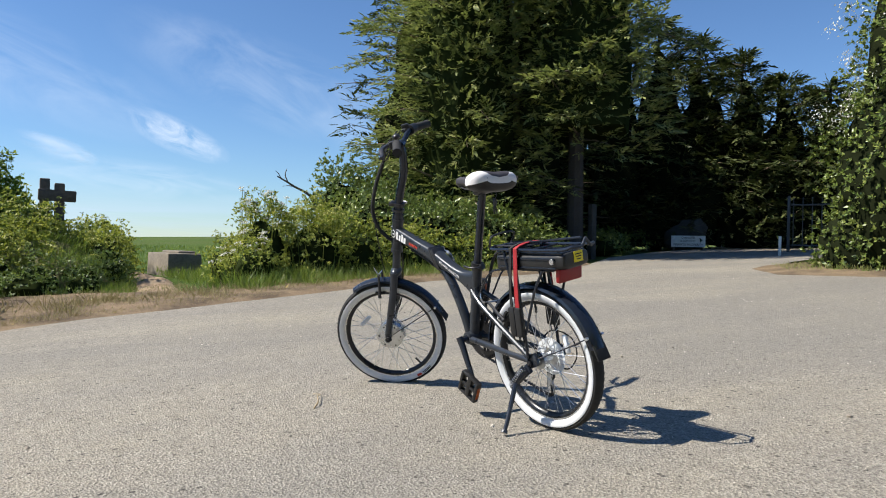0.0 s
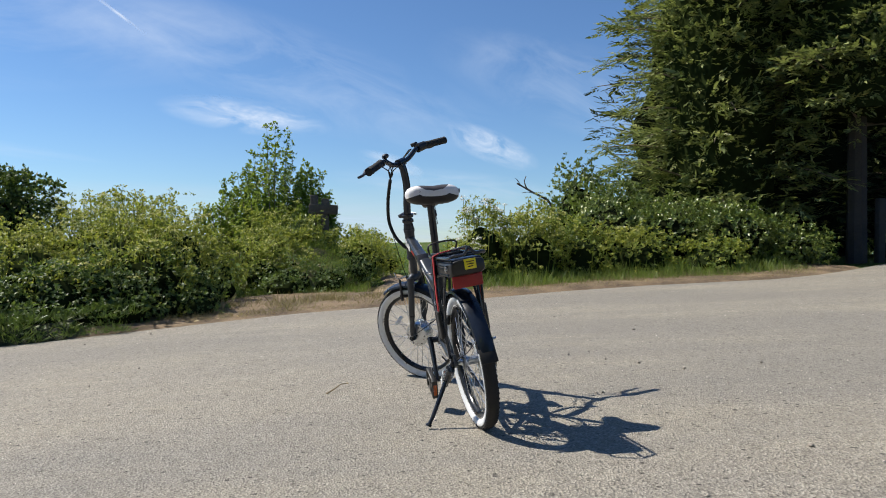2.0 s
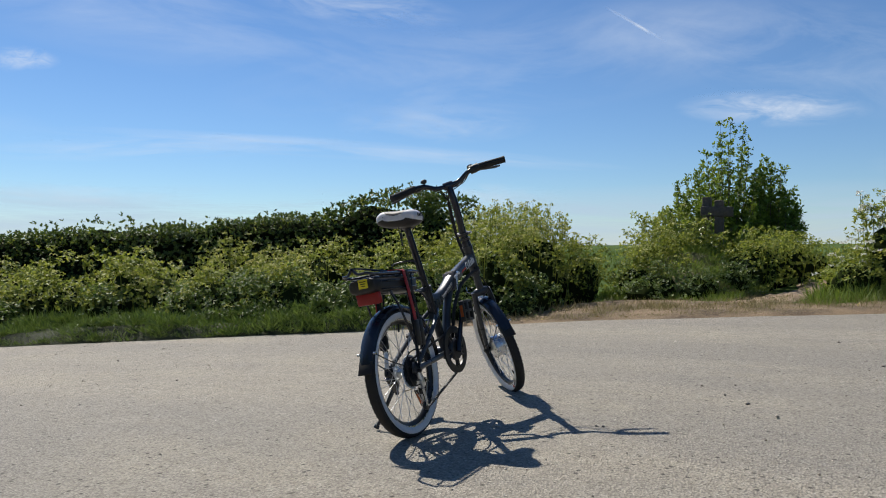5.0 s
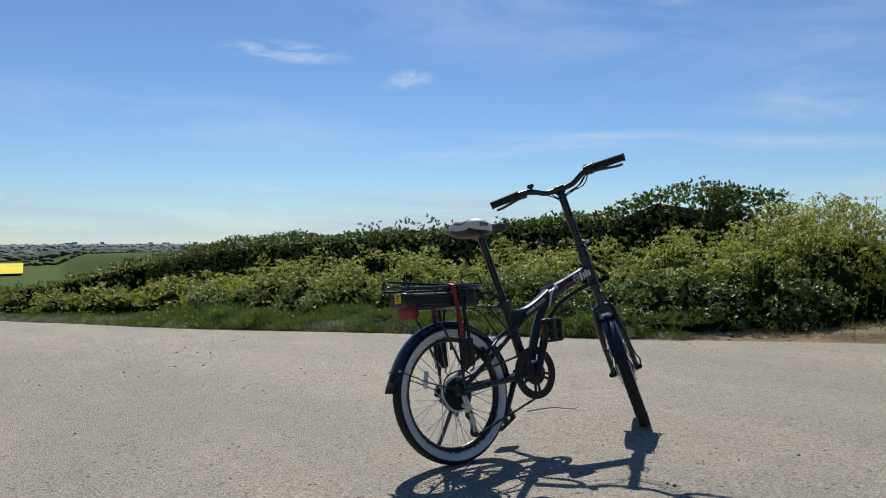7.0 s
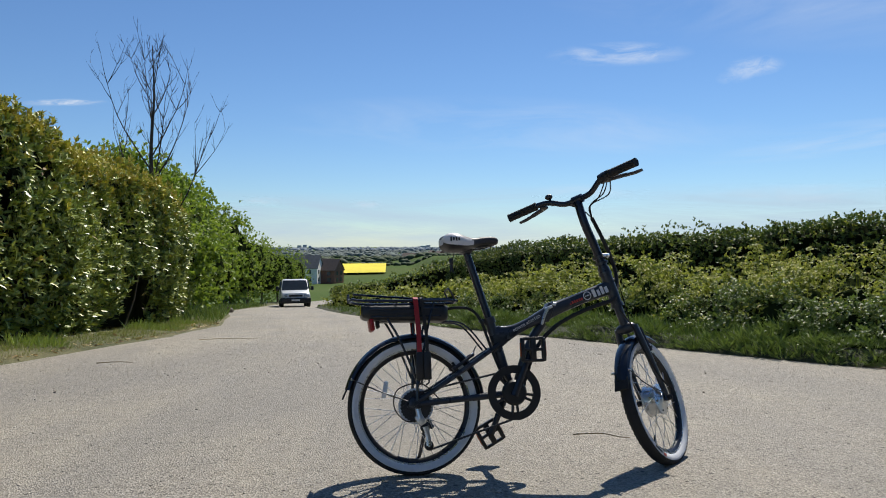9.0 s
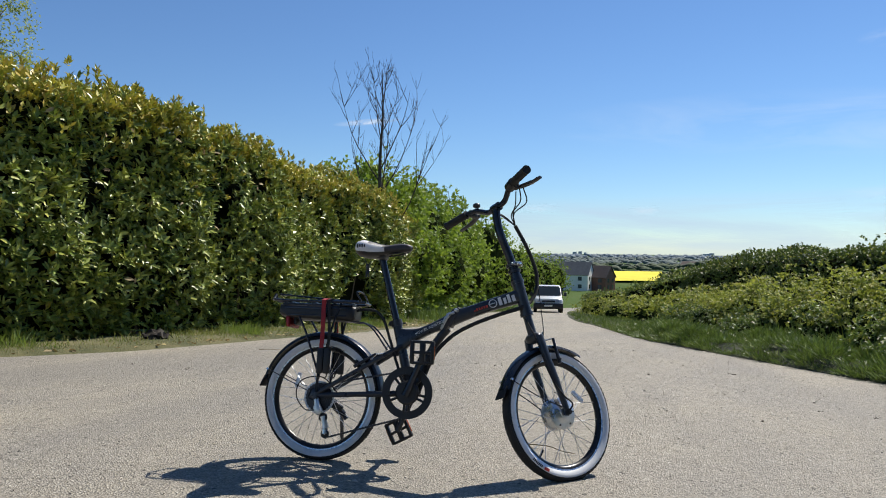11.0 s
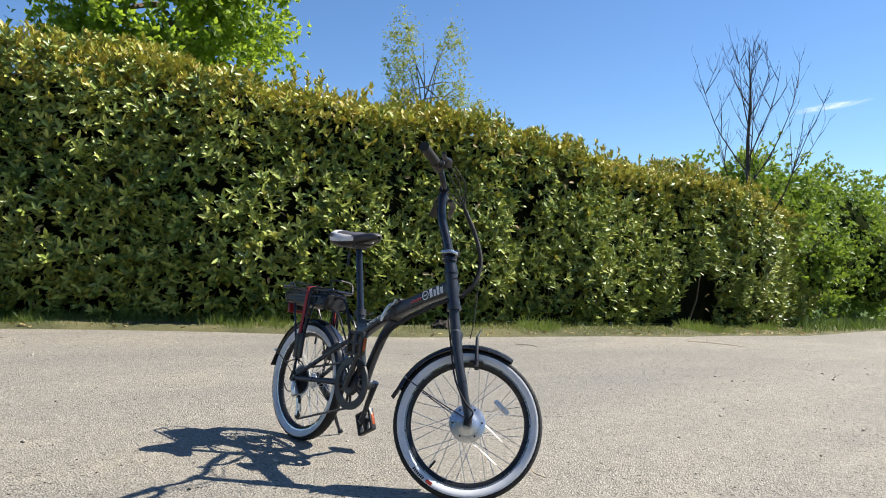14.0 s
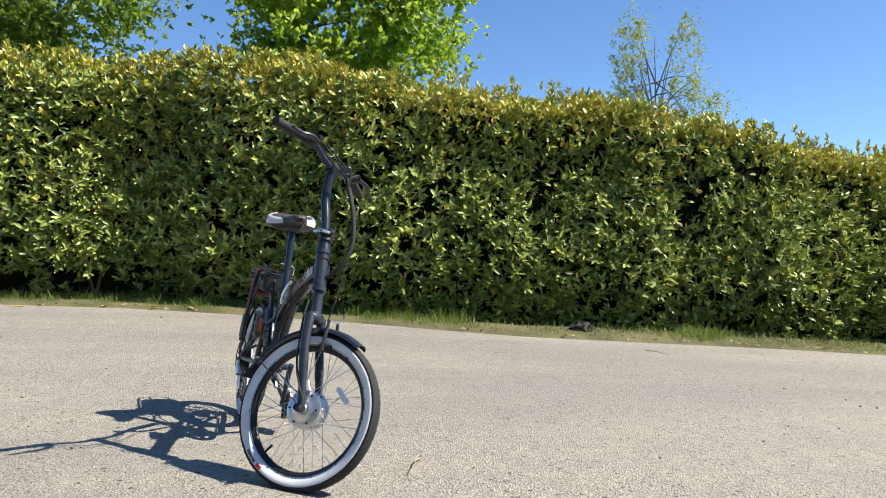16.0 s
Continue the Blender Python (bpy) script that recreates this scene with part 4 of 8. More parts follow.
for i, (x, y, r, h) in enumerate(((1.1, 15, 0.8, 0.9), (1.3, 17.3, 0.9, 0.95), (0.3, 19, 0.8, 0.85), (0.3, 22, 1.0, 0.95), (-0.9, 24.5, 0.9, 0.85), (-0.8, 27.5, 1.1, 0.95), (-2.0, 32, 1.2, 0.95), (-3.2, 38, 1.2, 0.95))):
    thicket("weed_stand", [(x, y, r, h), (x + 0.5, y + 1.2, r * 0.8, h * 0.9)], WEED_TEXT, density=9, size=0.075, heads=0.3)

# low growth leaning out over the grass
LOW_TEXT = "low leafy weeds and nettles on the grassy verge"
for k, yy in enumerate(np.arange(5.6, 13.0, 1.1)):
    xx = float(edge(EDGE_R, yy)) + 0.85 + 0.15 * math.sin(k * 2.3)
    thicket("low_weeds", [(xx, float(yy), 0.34 + 0.08 * math.sin(k * 3.1), 0.50 + 0.12 * math.sin(k * 1.7)), (xx + 0.25, float(yy) + 0.4, 0.3, 0.6)], LOW_TEXT, NETTLE, 26, 0.034, 0.05)
# nettles that run down to the tarmac before the tall weeds
for k, yy in enumerate(np.arange(2.0, 5.5, 0.5)):
    near = float(np.interp(yy, [2.0, 2.6, 3.4, 4.2, 5.5], [0.75, 0.34, 0.30, 0.45, 0.60]))
    rows = []
    for j in range(4):
        yj = float(yy) + (0.0, 0.26, 0.05, 0.33)[j]
        dj = near + (0.0, 0.10, 0.40, 0.46)[j] + 0.06 * math.sin(k * 2.1 + j)
        rows.append((float(edge(EDGE_R, yj)) + dj, yj, (0.30, 0.28, 0.36, 0.36)[j], (0.30, 0.34, 0.56, 0.62)[j] * (1 + 0.18 * math.sin(k * 1.7 + j * 2.2))))
    thicket("low_weeds", rows, LOW_TEXT, NETTLE, 38, 0.030, 0.03)

# bank on both sides of the path
thicket("bank_shrub", [(8.95, 1.6, 0.55, 1.28), (8.5, 1.25, 0.42, 0.90), (9.35, 2.05, 0.5, 1.28), (8.35, 1.7, 0.42, 1.0), (8.0, 1.35, 0.42, 0.75), (7.75, 1.75, 0.45, 0.72), (8.95, 1.05, 0.4, 1.12)], "yellow-green leafy shrub on the bank round the old post", HERB, 34, 0.033, 0.25, "shrub", tall=0.2, core=0.52)
MOUND_TEXT = "rough leafy weeds and grass growing over the mound beside the path"
thicket("mound_weeds", [(7.7, 0.85, 0.5, 0.46), (7.35, 1.3, 0.45, 0.50), (8.15, 0.5, 0.42, 0.52), (7.2, 0.8, 0.32, 0.30), (6.9, 1.4, 0.35, 0.32)], MOUND_TEXT, NETTLE, 36, 0.030, 0.05)
thicket("mound_weeds", [(8.75, 0.45, 0.5, 0.78), (9.4, 0.35, 0.5, 0.92), (10.2, 0.35, 0.55, 0.95)], MOUND_TEXT, HERB, 30, 0.033, 0.1)
thicket("mound_weeds", [(11.1, 0.25, 0.6, 0.90), (12.1, 0.15, 0.6, 0.88), (13.1, -0.05, 0.6, 0.74), (13.8, -0.3, 0.5, 0.5)], MOUND_TEXT, HERB, 26, 0.036, 0.1)
herb_clump("ivy_mound", blobs_at((9.3, 1.2, 0.34, 1.25), (8.85, 0.95, 0.3, 0.85)), 1500, "dark ivy climbing round the foot of the post", IVY, 0, 0.055)
BANK_TEXT = "tall flowering weeds on the bank beside the dirt path"
thicket("bank_weeds", [(6.75, -1.12, 0.42, 0.62), (7.1, -0.95, 0.30, 0.42), (7.4, -1.42, 0.5, 1.20), (7.9, -1.25, 0.32, 0.6)], BANK_TEXT, HERB, 38, 0.032, 0.45, tall=0.4, flower_mat=BLOSSOM)
thicket("bank_weeds", [(7.3, -2.15, 0.62, 1.02), (8.1, -1.7, 0.5, 1.08), (8.4, -1.15, 0.3, 0.65), (8.1, -2.5, 0.75, 1.15)], BANK_TEXT, HERB, 38, 0.033, 0.55, tall=0.3)
thicket("bank_weeds", [(7.6, -3.0, 0.6, 0.90), (7.6, -3.9, 0.7, 0.75), (7.4, -5.0, 0.65, 0.58)], BANK_TEXT, HERB, 28, 0.039, 0.3, tall=0.2)
herb_clump("ivy_bush", blobs_at((10.3, -3.75, 0.62, 2.25), (10.1, -3.9, 0.5, 2.1), (9.7, -4.3, 0.9, 1.9), (9.0, -3.9, 0.9, 1.5), (8.6, -4.8, 0.9, 1.25), (9.2, -5.4, 1.0, 1.4), (8.3, -5.9, 0.9, 1.2), (9.4, -6.6, 1.0, 1.15), (8.6, -7.0, 0.8, 0.8)), 10000, "dense ivy-covered bush with glossy leaves on the bank", IVY, 0, 0.058, "bush")
hawthorn = herb_clump("hawthorn_bush", [((2.55, -8.7, 1.5), (1.15, 1.0, 2.0)), ((3.2, -8.5, 0.6), (0.6, 0.6, 0.8)), ((2.3, -9.0, 3.3), (1.35, 1.1, 2.0)), ((1.2, -9.3, 2.2), (1.4, 1.0, 2.6)), ((-0.6, -9.6, 2.0), (1.4, 1.0, 2.3))], 17000, "tall ivy-clad hawthorn in white blossom at the drive corner", IVY, 0.0, 0.054, "bush", core=0.74)
P, O = top_leaves[-1]
ok = (P[:, 2] > 1.9 + RNG.uniform(0, 1.6, len(P))) & (lumps(P, 2.4, 1.0, 4.0) > -0.1) & (RNG.random(len(P)) < 0.06)
P, O = P[ok], O[ok]
a = RNG.normal(0, 0.075, (len(P), 44, 3))
q = (P[:, None] + O[:, None] * 0.06 + a).reshape(-1, 3)
foliage("blossom", small_leaf_verts(q, rand_dirs(len(q)), np.repeat(O, 44, 0), RNG.uniform(0.022, 0.042, len(q)), 0.9), DIAMOND, BLOSSOM, hawthorn, "clusters of white blossom", "stuff")
thicket("undergrowth", [(10.4, -10.6, 0.7, 0.5), (11.4, -11.5, 0.9, 0.6), (12.2, -12.9, 0.9, 0.6), (10.2, -8.0, 0.9, 0.7)], "dark low ivy under the cypress trees", IVY, 12, 0.055, 0.0)



def tree(name, x, y, height, crown, leafmat, n, size, label, trunk_r=0.14, limbs=9, bark=BARK, oval=False, inner=0.35, k=6, width=0.55, up=0.15, base=None, sparse=False, core=0.0):
    """A tapered trunk with limbs, and a crown of leaf tufts in many small clumps."""
    z0 = GZ(x, y) if base is None else base
    top = root(name, pose(x, y, z0), label, "tree")
    rnd = random.Random(int(x * 31 + y * 17))
    bm = bmesh.new()
    pts = curve([(x, y, z0 - 0.1), (x + rnd.uniform(-0.1, 0.1), y + rnd.uniform(-0.1, 0.1), z0 + height * 0.35), (x + rnd.uniform(-0.2, 0.2), y + rnd.uniform(-0.2, 0.2), z0 + height * 0.7), (x, y, z0 + height * 0.97)], 6)
    sweep(bm, pts, [trunk_r * (1 - 0.9 * i / (len(pts) - 1)) for i in range(len(pts))], 8)
    clumps = []
    for c, r in crown:
        m = max(10, int(11 * r[0] * r[2]))
        for j in range(m):
            d = Vector((rnd.gauss(0, 1), rnd.gauss(0, 1), rnd.gauss(0, 1))).normalized() * rnd.uniform(0.3, 0.95)
            q = (c[0] + d.x * r[0], c[1] + d.y * r[1], c[2] + d.z * r[2])
            s = rnd.uniform(0.16, 0.34) * min(r)
            clumps.append((q, (s, s, s * 0.75)))
    for j in range(min(limbs, len(clumps))):
        q = Vector(clumps[(j * 7) % len(clumps)][0])
        a = pts[int(len(pts) * rnd.uniform(0.25, 0.8))]
        mid = (a + q) / 2 + Vector((0, 0, 0.12 * (q - a).length))
        sweep(bm, curve([a, mid, q], 4), [trunk_r * f for f in (0.45, 0.4, 0.36, 0.32, 0.28, 0.22, 0.17, 0.12, 0.08)], 5)
    under(part("trunk", bm, bark), top)
    # crown shade drawn as a dark body behind the tufts
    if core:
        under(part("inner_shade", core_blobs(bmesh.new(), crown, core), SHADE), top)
    P, O = blob_points(clumps, n if sparse else n // 2 + (n // 5 if core else 0), inner, x, 0.3)
    if not sparse:
        P2, O2 = blob_points(crown, n // 2 - (n // 5 if core else 0), 0.8 if core else 0.45, y, 0.2 if core else 0.38)
        P, O = np.concatenate([P, P2]), np.concatenate([O, O2])
    ok = lane_side(P, x, y, 0.25)
    P, O = P[ok], O[ok]
    O = unit(O + np.array([0, 0, up]) + RNG.normal(0, 0.3, O.shape))
    foliage("crown", rosettes(P, O, k, size, 1.1, width, 0.4, oval=oval), OVAL if oval else DIAMOND, leafmat, top, "", "stuff")
    return top


def conifer(name, x, y, height, radius, n, label, low=0.12, shade=None, droop=0.22, leafmat=CONIFER):
    """A trunk with layered boughs of flat feathery sprays that hang at the tips."""
    z0 = GZ(x, y)
    top = root(name, pose(x, y, z0), label, "tree")
    rnd = random.Random(int(x * 13 + y * 7))
    bm = bmesh.new()
    sweep(bm, [(x, y, z0 - 0.1), (x + 0.05, y, z0 + height * 0.5), (x, y, z0 + height * 0.98)], [0.19, 0.13, 0.02], 9)
    # darker bark puts the shade under the boughs into the trunk's colour
    under(part("trunk", bm, DARKBARK), top)
    # the crown's radius at a share of the height
    wide = lambda f: radius * np.clip(1 - f, 0, 1) ** 0.5 * np.minimum(1.0, 0.7 + 0.9 * f)
    P, O = [], []
    boughs = int(height * 11)
    per = max(10, int(n * 0.5) // boughs)
    bm = bmesh.new()
    for i in range(boughs):
        f = low + (1 - low) * ((i + rnd.random()) / boughs) ** 0.9
        ln = float(wide(f)) * rnd.uniform(0.72, 1.25) + 0.12
        a = rnd.uniform(0, 6.283)
        d = np.array([math.cos(a), math.sin(a), 0.0])
        zz = z0 + height * f
        rise = ln * rnd.uniform(0.05, 0.40)
        sag = ln * droop * rnd.uniform(0.5, 1.3)
        at = lambda s: np.array([x, y, zz]) + np.outer(s, d * ln) + np.outer(rise * s - sag * s ** 3, [0, 0, 1.0])
        axis = at(np.array([0.0, 0.35, 0.7, 1.0]))
        sweep(bm, [tuple(q) for q in axis], [0.04, 0.026, 0.014, 0.004], 4, False)
        s = RNG.uniform(0.15, 1.0, per) ** 0.65
        side = np.cross(d, [0, 0, 1.0])
        w = RNG.normal(0, 0.16, per) * ln * (1.15 - s * 0.85)
        q = at(s) + side * w[:, None]
        q[:, 2] += RNG.normal(0, 0.05, per) - np.abs(w) * 0.25
        P.append(q)
        O.append(unit(d * 0.8 + side * (np.sign(w) * RNG.uniform(0.1, 0.9, per))[:, None] + np.array([0, 0, 1.0]) * RNG.uniform(-0.45, 0.25, (per, 1)) + RNG.normal(0, 0.16, (per, 3))))
    ob = under(part("bough", bm, BARK), top)
    ob["kind"] = "stuff"
    # a dark lumpy column stands for the shade round the trunk
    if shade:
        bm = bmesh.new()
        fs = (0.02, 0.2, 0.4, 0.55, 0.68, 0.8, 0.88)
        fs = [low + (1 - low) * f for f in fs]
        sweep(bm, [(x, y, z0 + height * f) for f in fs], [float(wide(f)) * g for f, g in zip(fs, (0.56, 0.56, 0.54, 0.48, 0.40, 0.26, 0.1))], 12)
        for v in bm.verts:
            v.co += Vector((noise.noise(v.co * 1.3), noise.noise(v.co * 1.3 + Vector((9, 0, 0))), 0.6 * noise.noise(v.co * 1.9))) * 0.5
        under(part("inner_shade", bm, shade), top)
    # loose sprays filling the outside
    m = int(n * 0.5)
    f = low * 0.8 + (1 - low * 0.8) * RNG.uniform(0, 1, m) ** 0.85
    a = RNG.uniform(0, 6.283, m)
    d = np.stack([np.cos(a), np.sin(a), 0 * a], 1)
    q = np.array([x, y, z0]) + d * 0.0
    q[:, 2] += f * height
    q = q + d * wide(f)[:, None] * RNG.uniform(0.45, 0.98, (m, 1))
    q = q + d * (lumps(q, 1.5, 0.40, x) + lumps(q, 4.0, 0.25, y))[:, None]
    P.append(q)
    O.append(unit(d * 0.9 + RNG.normal(0, 0.35, (m, 3))))
    P, O = np.concatenate(P), np.concatenate(O)
    ok = lane_side(P, x, y, 0.08)
    P, O = P[ok], O[ok]
    k = 7
    face = unit(np.array([0, 0, 1.0]) + RNG.normal(0, 0.4, P.shape))
    side = unit(np.cross(O, face))
    ln = RNG.uniform(0.13, 0.29, len(P))
    ln = ln * (1.0 if n > 5000 else 1.25)
    g = np.linspace(-1, 1, k)
    way = O[:, None] * np.cos(g * 0.75)[None, :, None] + side[:, None] * np.sin(g * 0.75)[None, :, None]
    way = unit(way + RNG.normal(0, 0.12, way.shape)).reshape(-1, 3)
    pos = (P[:, None] + O[:, None] * (ln[:, None] * (0.8 - 0.8 * np.abs(g)[None, :]))[..., None]).reshape(-1, 3)
    size = (ln[:, None] * (0.75 - 0.25 * np.abs(g)[None, :]) * RNG.uniform(0.6, 1.0, (len(P), k))).reshape(-1)
    foliage("sprays", small_leaf_verts(pos, way, np.repeat(face, k, 0), size, 0.34), DIAMOND, leafmat, top, "", "stuff")
    return top


conifer("conifer", 11.0, -7.0, 12.0, 2.55, 18000, "large dark green cypress with drooping feathery boughs", 0.06, SHADE)
conifer("conifer", 9.6, -9.05, 12.6, 2.6, 16500, "large dark green cypress with a bare lower trunk and drooping boughs", 0.20, SHADE)
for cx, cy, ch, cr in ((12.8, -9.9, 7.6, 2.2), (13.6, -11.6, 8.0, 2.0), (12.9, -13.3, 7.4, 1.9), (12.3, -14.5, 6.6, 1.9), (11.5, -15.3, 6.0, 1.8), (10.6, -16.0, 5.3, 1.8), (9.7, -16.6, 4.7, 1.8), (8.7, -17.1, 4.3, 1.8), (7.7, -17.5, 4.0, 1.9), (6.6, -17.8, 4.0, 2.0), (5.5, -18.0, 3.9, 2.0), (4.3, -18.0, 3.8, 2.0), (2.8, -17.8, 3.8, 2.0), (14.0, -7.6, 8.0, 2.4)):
    # sprays and inner body of the row carry its shade as colour
    conifer("conifer", cx, cy, ch, cr * 1.08, 2500, "cypress in the row behind the drive, shade put into its colour", 0.0, CORE, 0.1, SHADECYPRESS)

tree("garden_tree", -9.3, 2.1, 5.6, [((-9.3, 2.1, 4.5), (2.1, 2.1, 1.7))], SPRING, 9000, 0.092, "bright green leafy garden tree behind the hedge", 0.12, 10, k=6)
tree("garden_tree", -9.9, -2.6, 5.8, [((-9.9, -2.7, 4.6), (2.3, 2.2, 1.5)), ((-9.6, -4.6, 4.9), (1.6, 1.5, 1.2))], HAZEL, 8500, 0.092, "spreading leafy garden tree behind the hedge end", 0.14, 12, k=5)
tree("tall_tree", -28.2, 21.2, 13.5, [((-28.7, 20.3, 10.2), (1.1, 1.1, 3.3)), ((-27.6, 22.6, 10.0), (1.1, 1.1, 3.1)), ((-27.2, 23.9, 7.6), (1.3, 1.3, 1.8)), ((-28.9, 19.9, 7.4), (1.2, 1.2, 1.8))], PALE_SPRING, 7500, 0.085, "tall thin tree with sparse pale spring leaves", 0.10, 30, GREYBARK, k=4, inner=0.1)

def coppice(name, clumps, leafmat, label, bark=GREYBARK):
    """A many-stemmed young tree: upright shoots with leafy side twigs. Clumps: x, y, spread, height, shoots."""
    x0, y0 = clumps[0][:2]
    top = root(name, pose(x0, y0, GZ(x0, y0)), label, "tree")
    rnd = random.Random(5)
    wood_bm = bmesh.new()
    P, O = [], []
    for cx, cy, spread, height, shoots in clumps:
        z0 = GZ(cx, cy)
        for i in range(shoots):
            a, rho = i * 2.4, math.sqrt((i + 0.5) / shoots)
            hh = height * (1 - 0.62 * rho ** 1.25) * rnd.uniform(0.86, 1.06)
            tip = Vector((cx + math.cos(a) * rho * spread, cy + math.sin(a) * rho * spread, z0 + hh))
            foot = Vector((cx + math.cos(a) * rho * 0.25, cy + math.sin(a) * rho * 0.25, z0 - 0.05))
            mid = foot.lerp(tip, 0.5) + Vector((math.cos(a), math.sin(a), 0)) * 0.12 * spread * rho
            line = curve([foot, mid, tip], 7)
            sweep(wood_bm, line, [0.03 * (1 - 0.85 * k / 14) for k in range(15)], 5, False)
            for k in range(3, 15):
                for j in range(3):
                    way = Vector((rnd.gauss(0, 1), rnd.gauss(0, 1), rnd.uniform(0.1, 1.1))).normalized()
                    reach = rnd.uniform(0.05, 0.34) * (1.15 - 0.055 * k)
                    P.append(line[k] + way * reach)
                    O.append(way * 0.7 + Vector((0, 0, 0.6)))
    P, O = np.array([p[:] for p in P]), unit(np.array([o[:] for o in O]))
    under(part("stem", wood_bm, bark), top)
    n, k = len(P), 3
    tips = (P[:, None] + RNG.normal(0, 0.06, (n, k, 3))).reshape(-1, 3)
    foliage("crown", rosettes(tips, np.repeat(O, k, 0) + RNG.normal(0, 0.25, (n * k, 3)), 4, 0.100, 1.15, 0.58, 0.4, oval=False), DIAMOND, leafmat, top, "", "stuff")
    return top


coppice("sapling", [(21.3, 3.05, 1.55, 4.75, 34), (21.5, 4.4, 1.1, 3.1, 16), (21.6, 1.9, 0.9, 3.7, 20), (21.4, 1.45, 0.6, 2.7, 10), (20.9, 2.9, 1.9, 2.3, 24)], FIELDTREE, "young broadleaf tree with long upright shoots at the field edge")
for i in range(10):
    yy = 14.5 + i * 3.6
    xx = float(edge(EDGE_L, yy)) - 2.3 - 0.4 * math.sin(i * 2.1)
    hh = float(np.interp(yy, [14, 22, 32, 45, 60], [4.0, 5.0, 6.0, 6.5, 6.3])) + 0.4 * math.sin(i * 1.7)
    zz = GZ(xx, yy)
    tree("hazel_tree", xx, yy, hh, [((xx, yy, zz + hh * 0.5), (1.9, 2.0, hh * 0.5)), ((xx + 0.6, yy + 1.2, zz + hh * 0.35), (1.5, 1.5, hh * 0.33))], HAZEL, 5000 if i < 4 else 1900, 0.115 if i < 4 else 0.17, "bright green hazel in the row beyond the hedge", 0.09, 7, core=0.64)


for xx, yy, hh in ((-11.0, 50.5, 5.6), (-10.8, 55.0, 5.3), (-10.3, 60.0, 5.0), (-10.0, 66.0, 4.9), (-12.5, 58.0, 5.5)):
    zz = GZ(xx, yy)
    tree("hazel_tree", xx, yy, hh, [((xx, yy, zz + hh * 0.5), (2.0, 2.2, hh * 0.5))], HAZEL, 1700, 0.13, "bright green hazel in the row beyond the hedge", 0.09, 6, core=0.64)


def bare_tree(x, y, height):
    """A slender leader with long ascending limbs that spread like a vase, all ending in fine twigs."""
    top = root("bare_tree", pose(x, y, GZ(x, y)), "leafless dead tree rising out of the hedge", "tree")
    rnd = random.Random(11)
    z = GZ(x, y)
    lead = curve([(x, y, z - 0.1), (x + 0.04, y, z + height * 0.3), (x - 0.05, y + 0.04, z + height * 0.6), (x + 0.03, y, z + height * 0.82), (x, y, z + height)], 6)
    bm = bmesh.new()
    sweep(bm, lead, [0.085 * (1 - 0.93 * (i / 24) ** 0.8) for i in range(25)], 7)
    under(part("trunk", bm, DARKBARK), top)

    def grow(bm, p, d, ln, r, depth):
        pts, q = [p], p.copy()
        for k in range(7):
            d = (d + Vector((rnd.gauss(0, 0.05), rnd.gauss(0, 0.05), 0.16 if depth < 1 else 0.07))).normalized()
            q = q + d * (ln / 7)
            pts.append(q.copy())
        sweep(bm, pts, [r * (1 - 0.12 * i) for i in range(8)], 5 if depth < 1 else 4, False)
        if depth < 3:
            for k in range((6, 3, 1)[depth]):
                at = pts[rnd.randint(1, 7)]
                a = rnd.uniform(0, 6.283)
                side = Vector((math.cos(a), math.sin(a), 0))
                grow(bm, at, (d * 0.7 + side * rnd.uniform(0.35, 0.7) + Vector((0, 0, 0.1))).normalized(), ln * rnd.uniform(0.28, 0.5), max(0.0045, r * 0.5), depth + 1)

    for k in range(13):
        a = k * 2.4 + 0.3
        f = 0.28 + 0.052 * k
        at = lead[int(f * 24)]
        tilt = rnd.uniform(0.60, 0.95) - 0.02 * k
        bm = bmesh.new()
        grow(bm, at, Vector((math.cos(a) * tilt, math.sin(a) * tilt, 0.85)).normalized(), height * (1 - f) * rnd.uniform(0.55, 0.72) + 0.12, 0.022 - 0.001 * k, 0)
        under(part("limb", bm, DARKBARK), top)


bare_tree(-5.45, 12.6, 5.75)

# ---- grass, litter ----
def blades(name, X, Y, height, material, label, parent=None, lean=0.35, width=0.07, lift=0.0):
    n = len(X)
    pos = np.stack([X, Y, ground_z(X, Y) + lift], 1)
    way = unit(np.array([0, 0, 1.0]) + RNG.normal(0, lean, (n, 3)) * np.array([1, 1, 0.3]))
    ob = foliage(name, small_leaf_verts(pos, way, rand_dirs(n), height * RNG.uniform(0.5, 1.25, n), width, 0.2), DIAMOND, material)
    return tagged(ob, label, "grass", kind="stuff")


def strip(n, y0, y1, table, side, d0, d1, power=1.0):
    """Random places beside a road edge, d0 to d1 metres out, thicker where the lumps are."""
    y = RNG.uniform(y0, y1, n)
    d = d0 + (d1 - d0) * RNG.uniform(0, 1, n) ** power
    x = edge(table, y) + side * d
    keep = lumps(np.stack([x, y, 0 * x], 1), 2.2, 1.0, side) > RNG.uniform(-0.9, 0.5, n)
    return x[keep], y[keep]


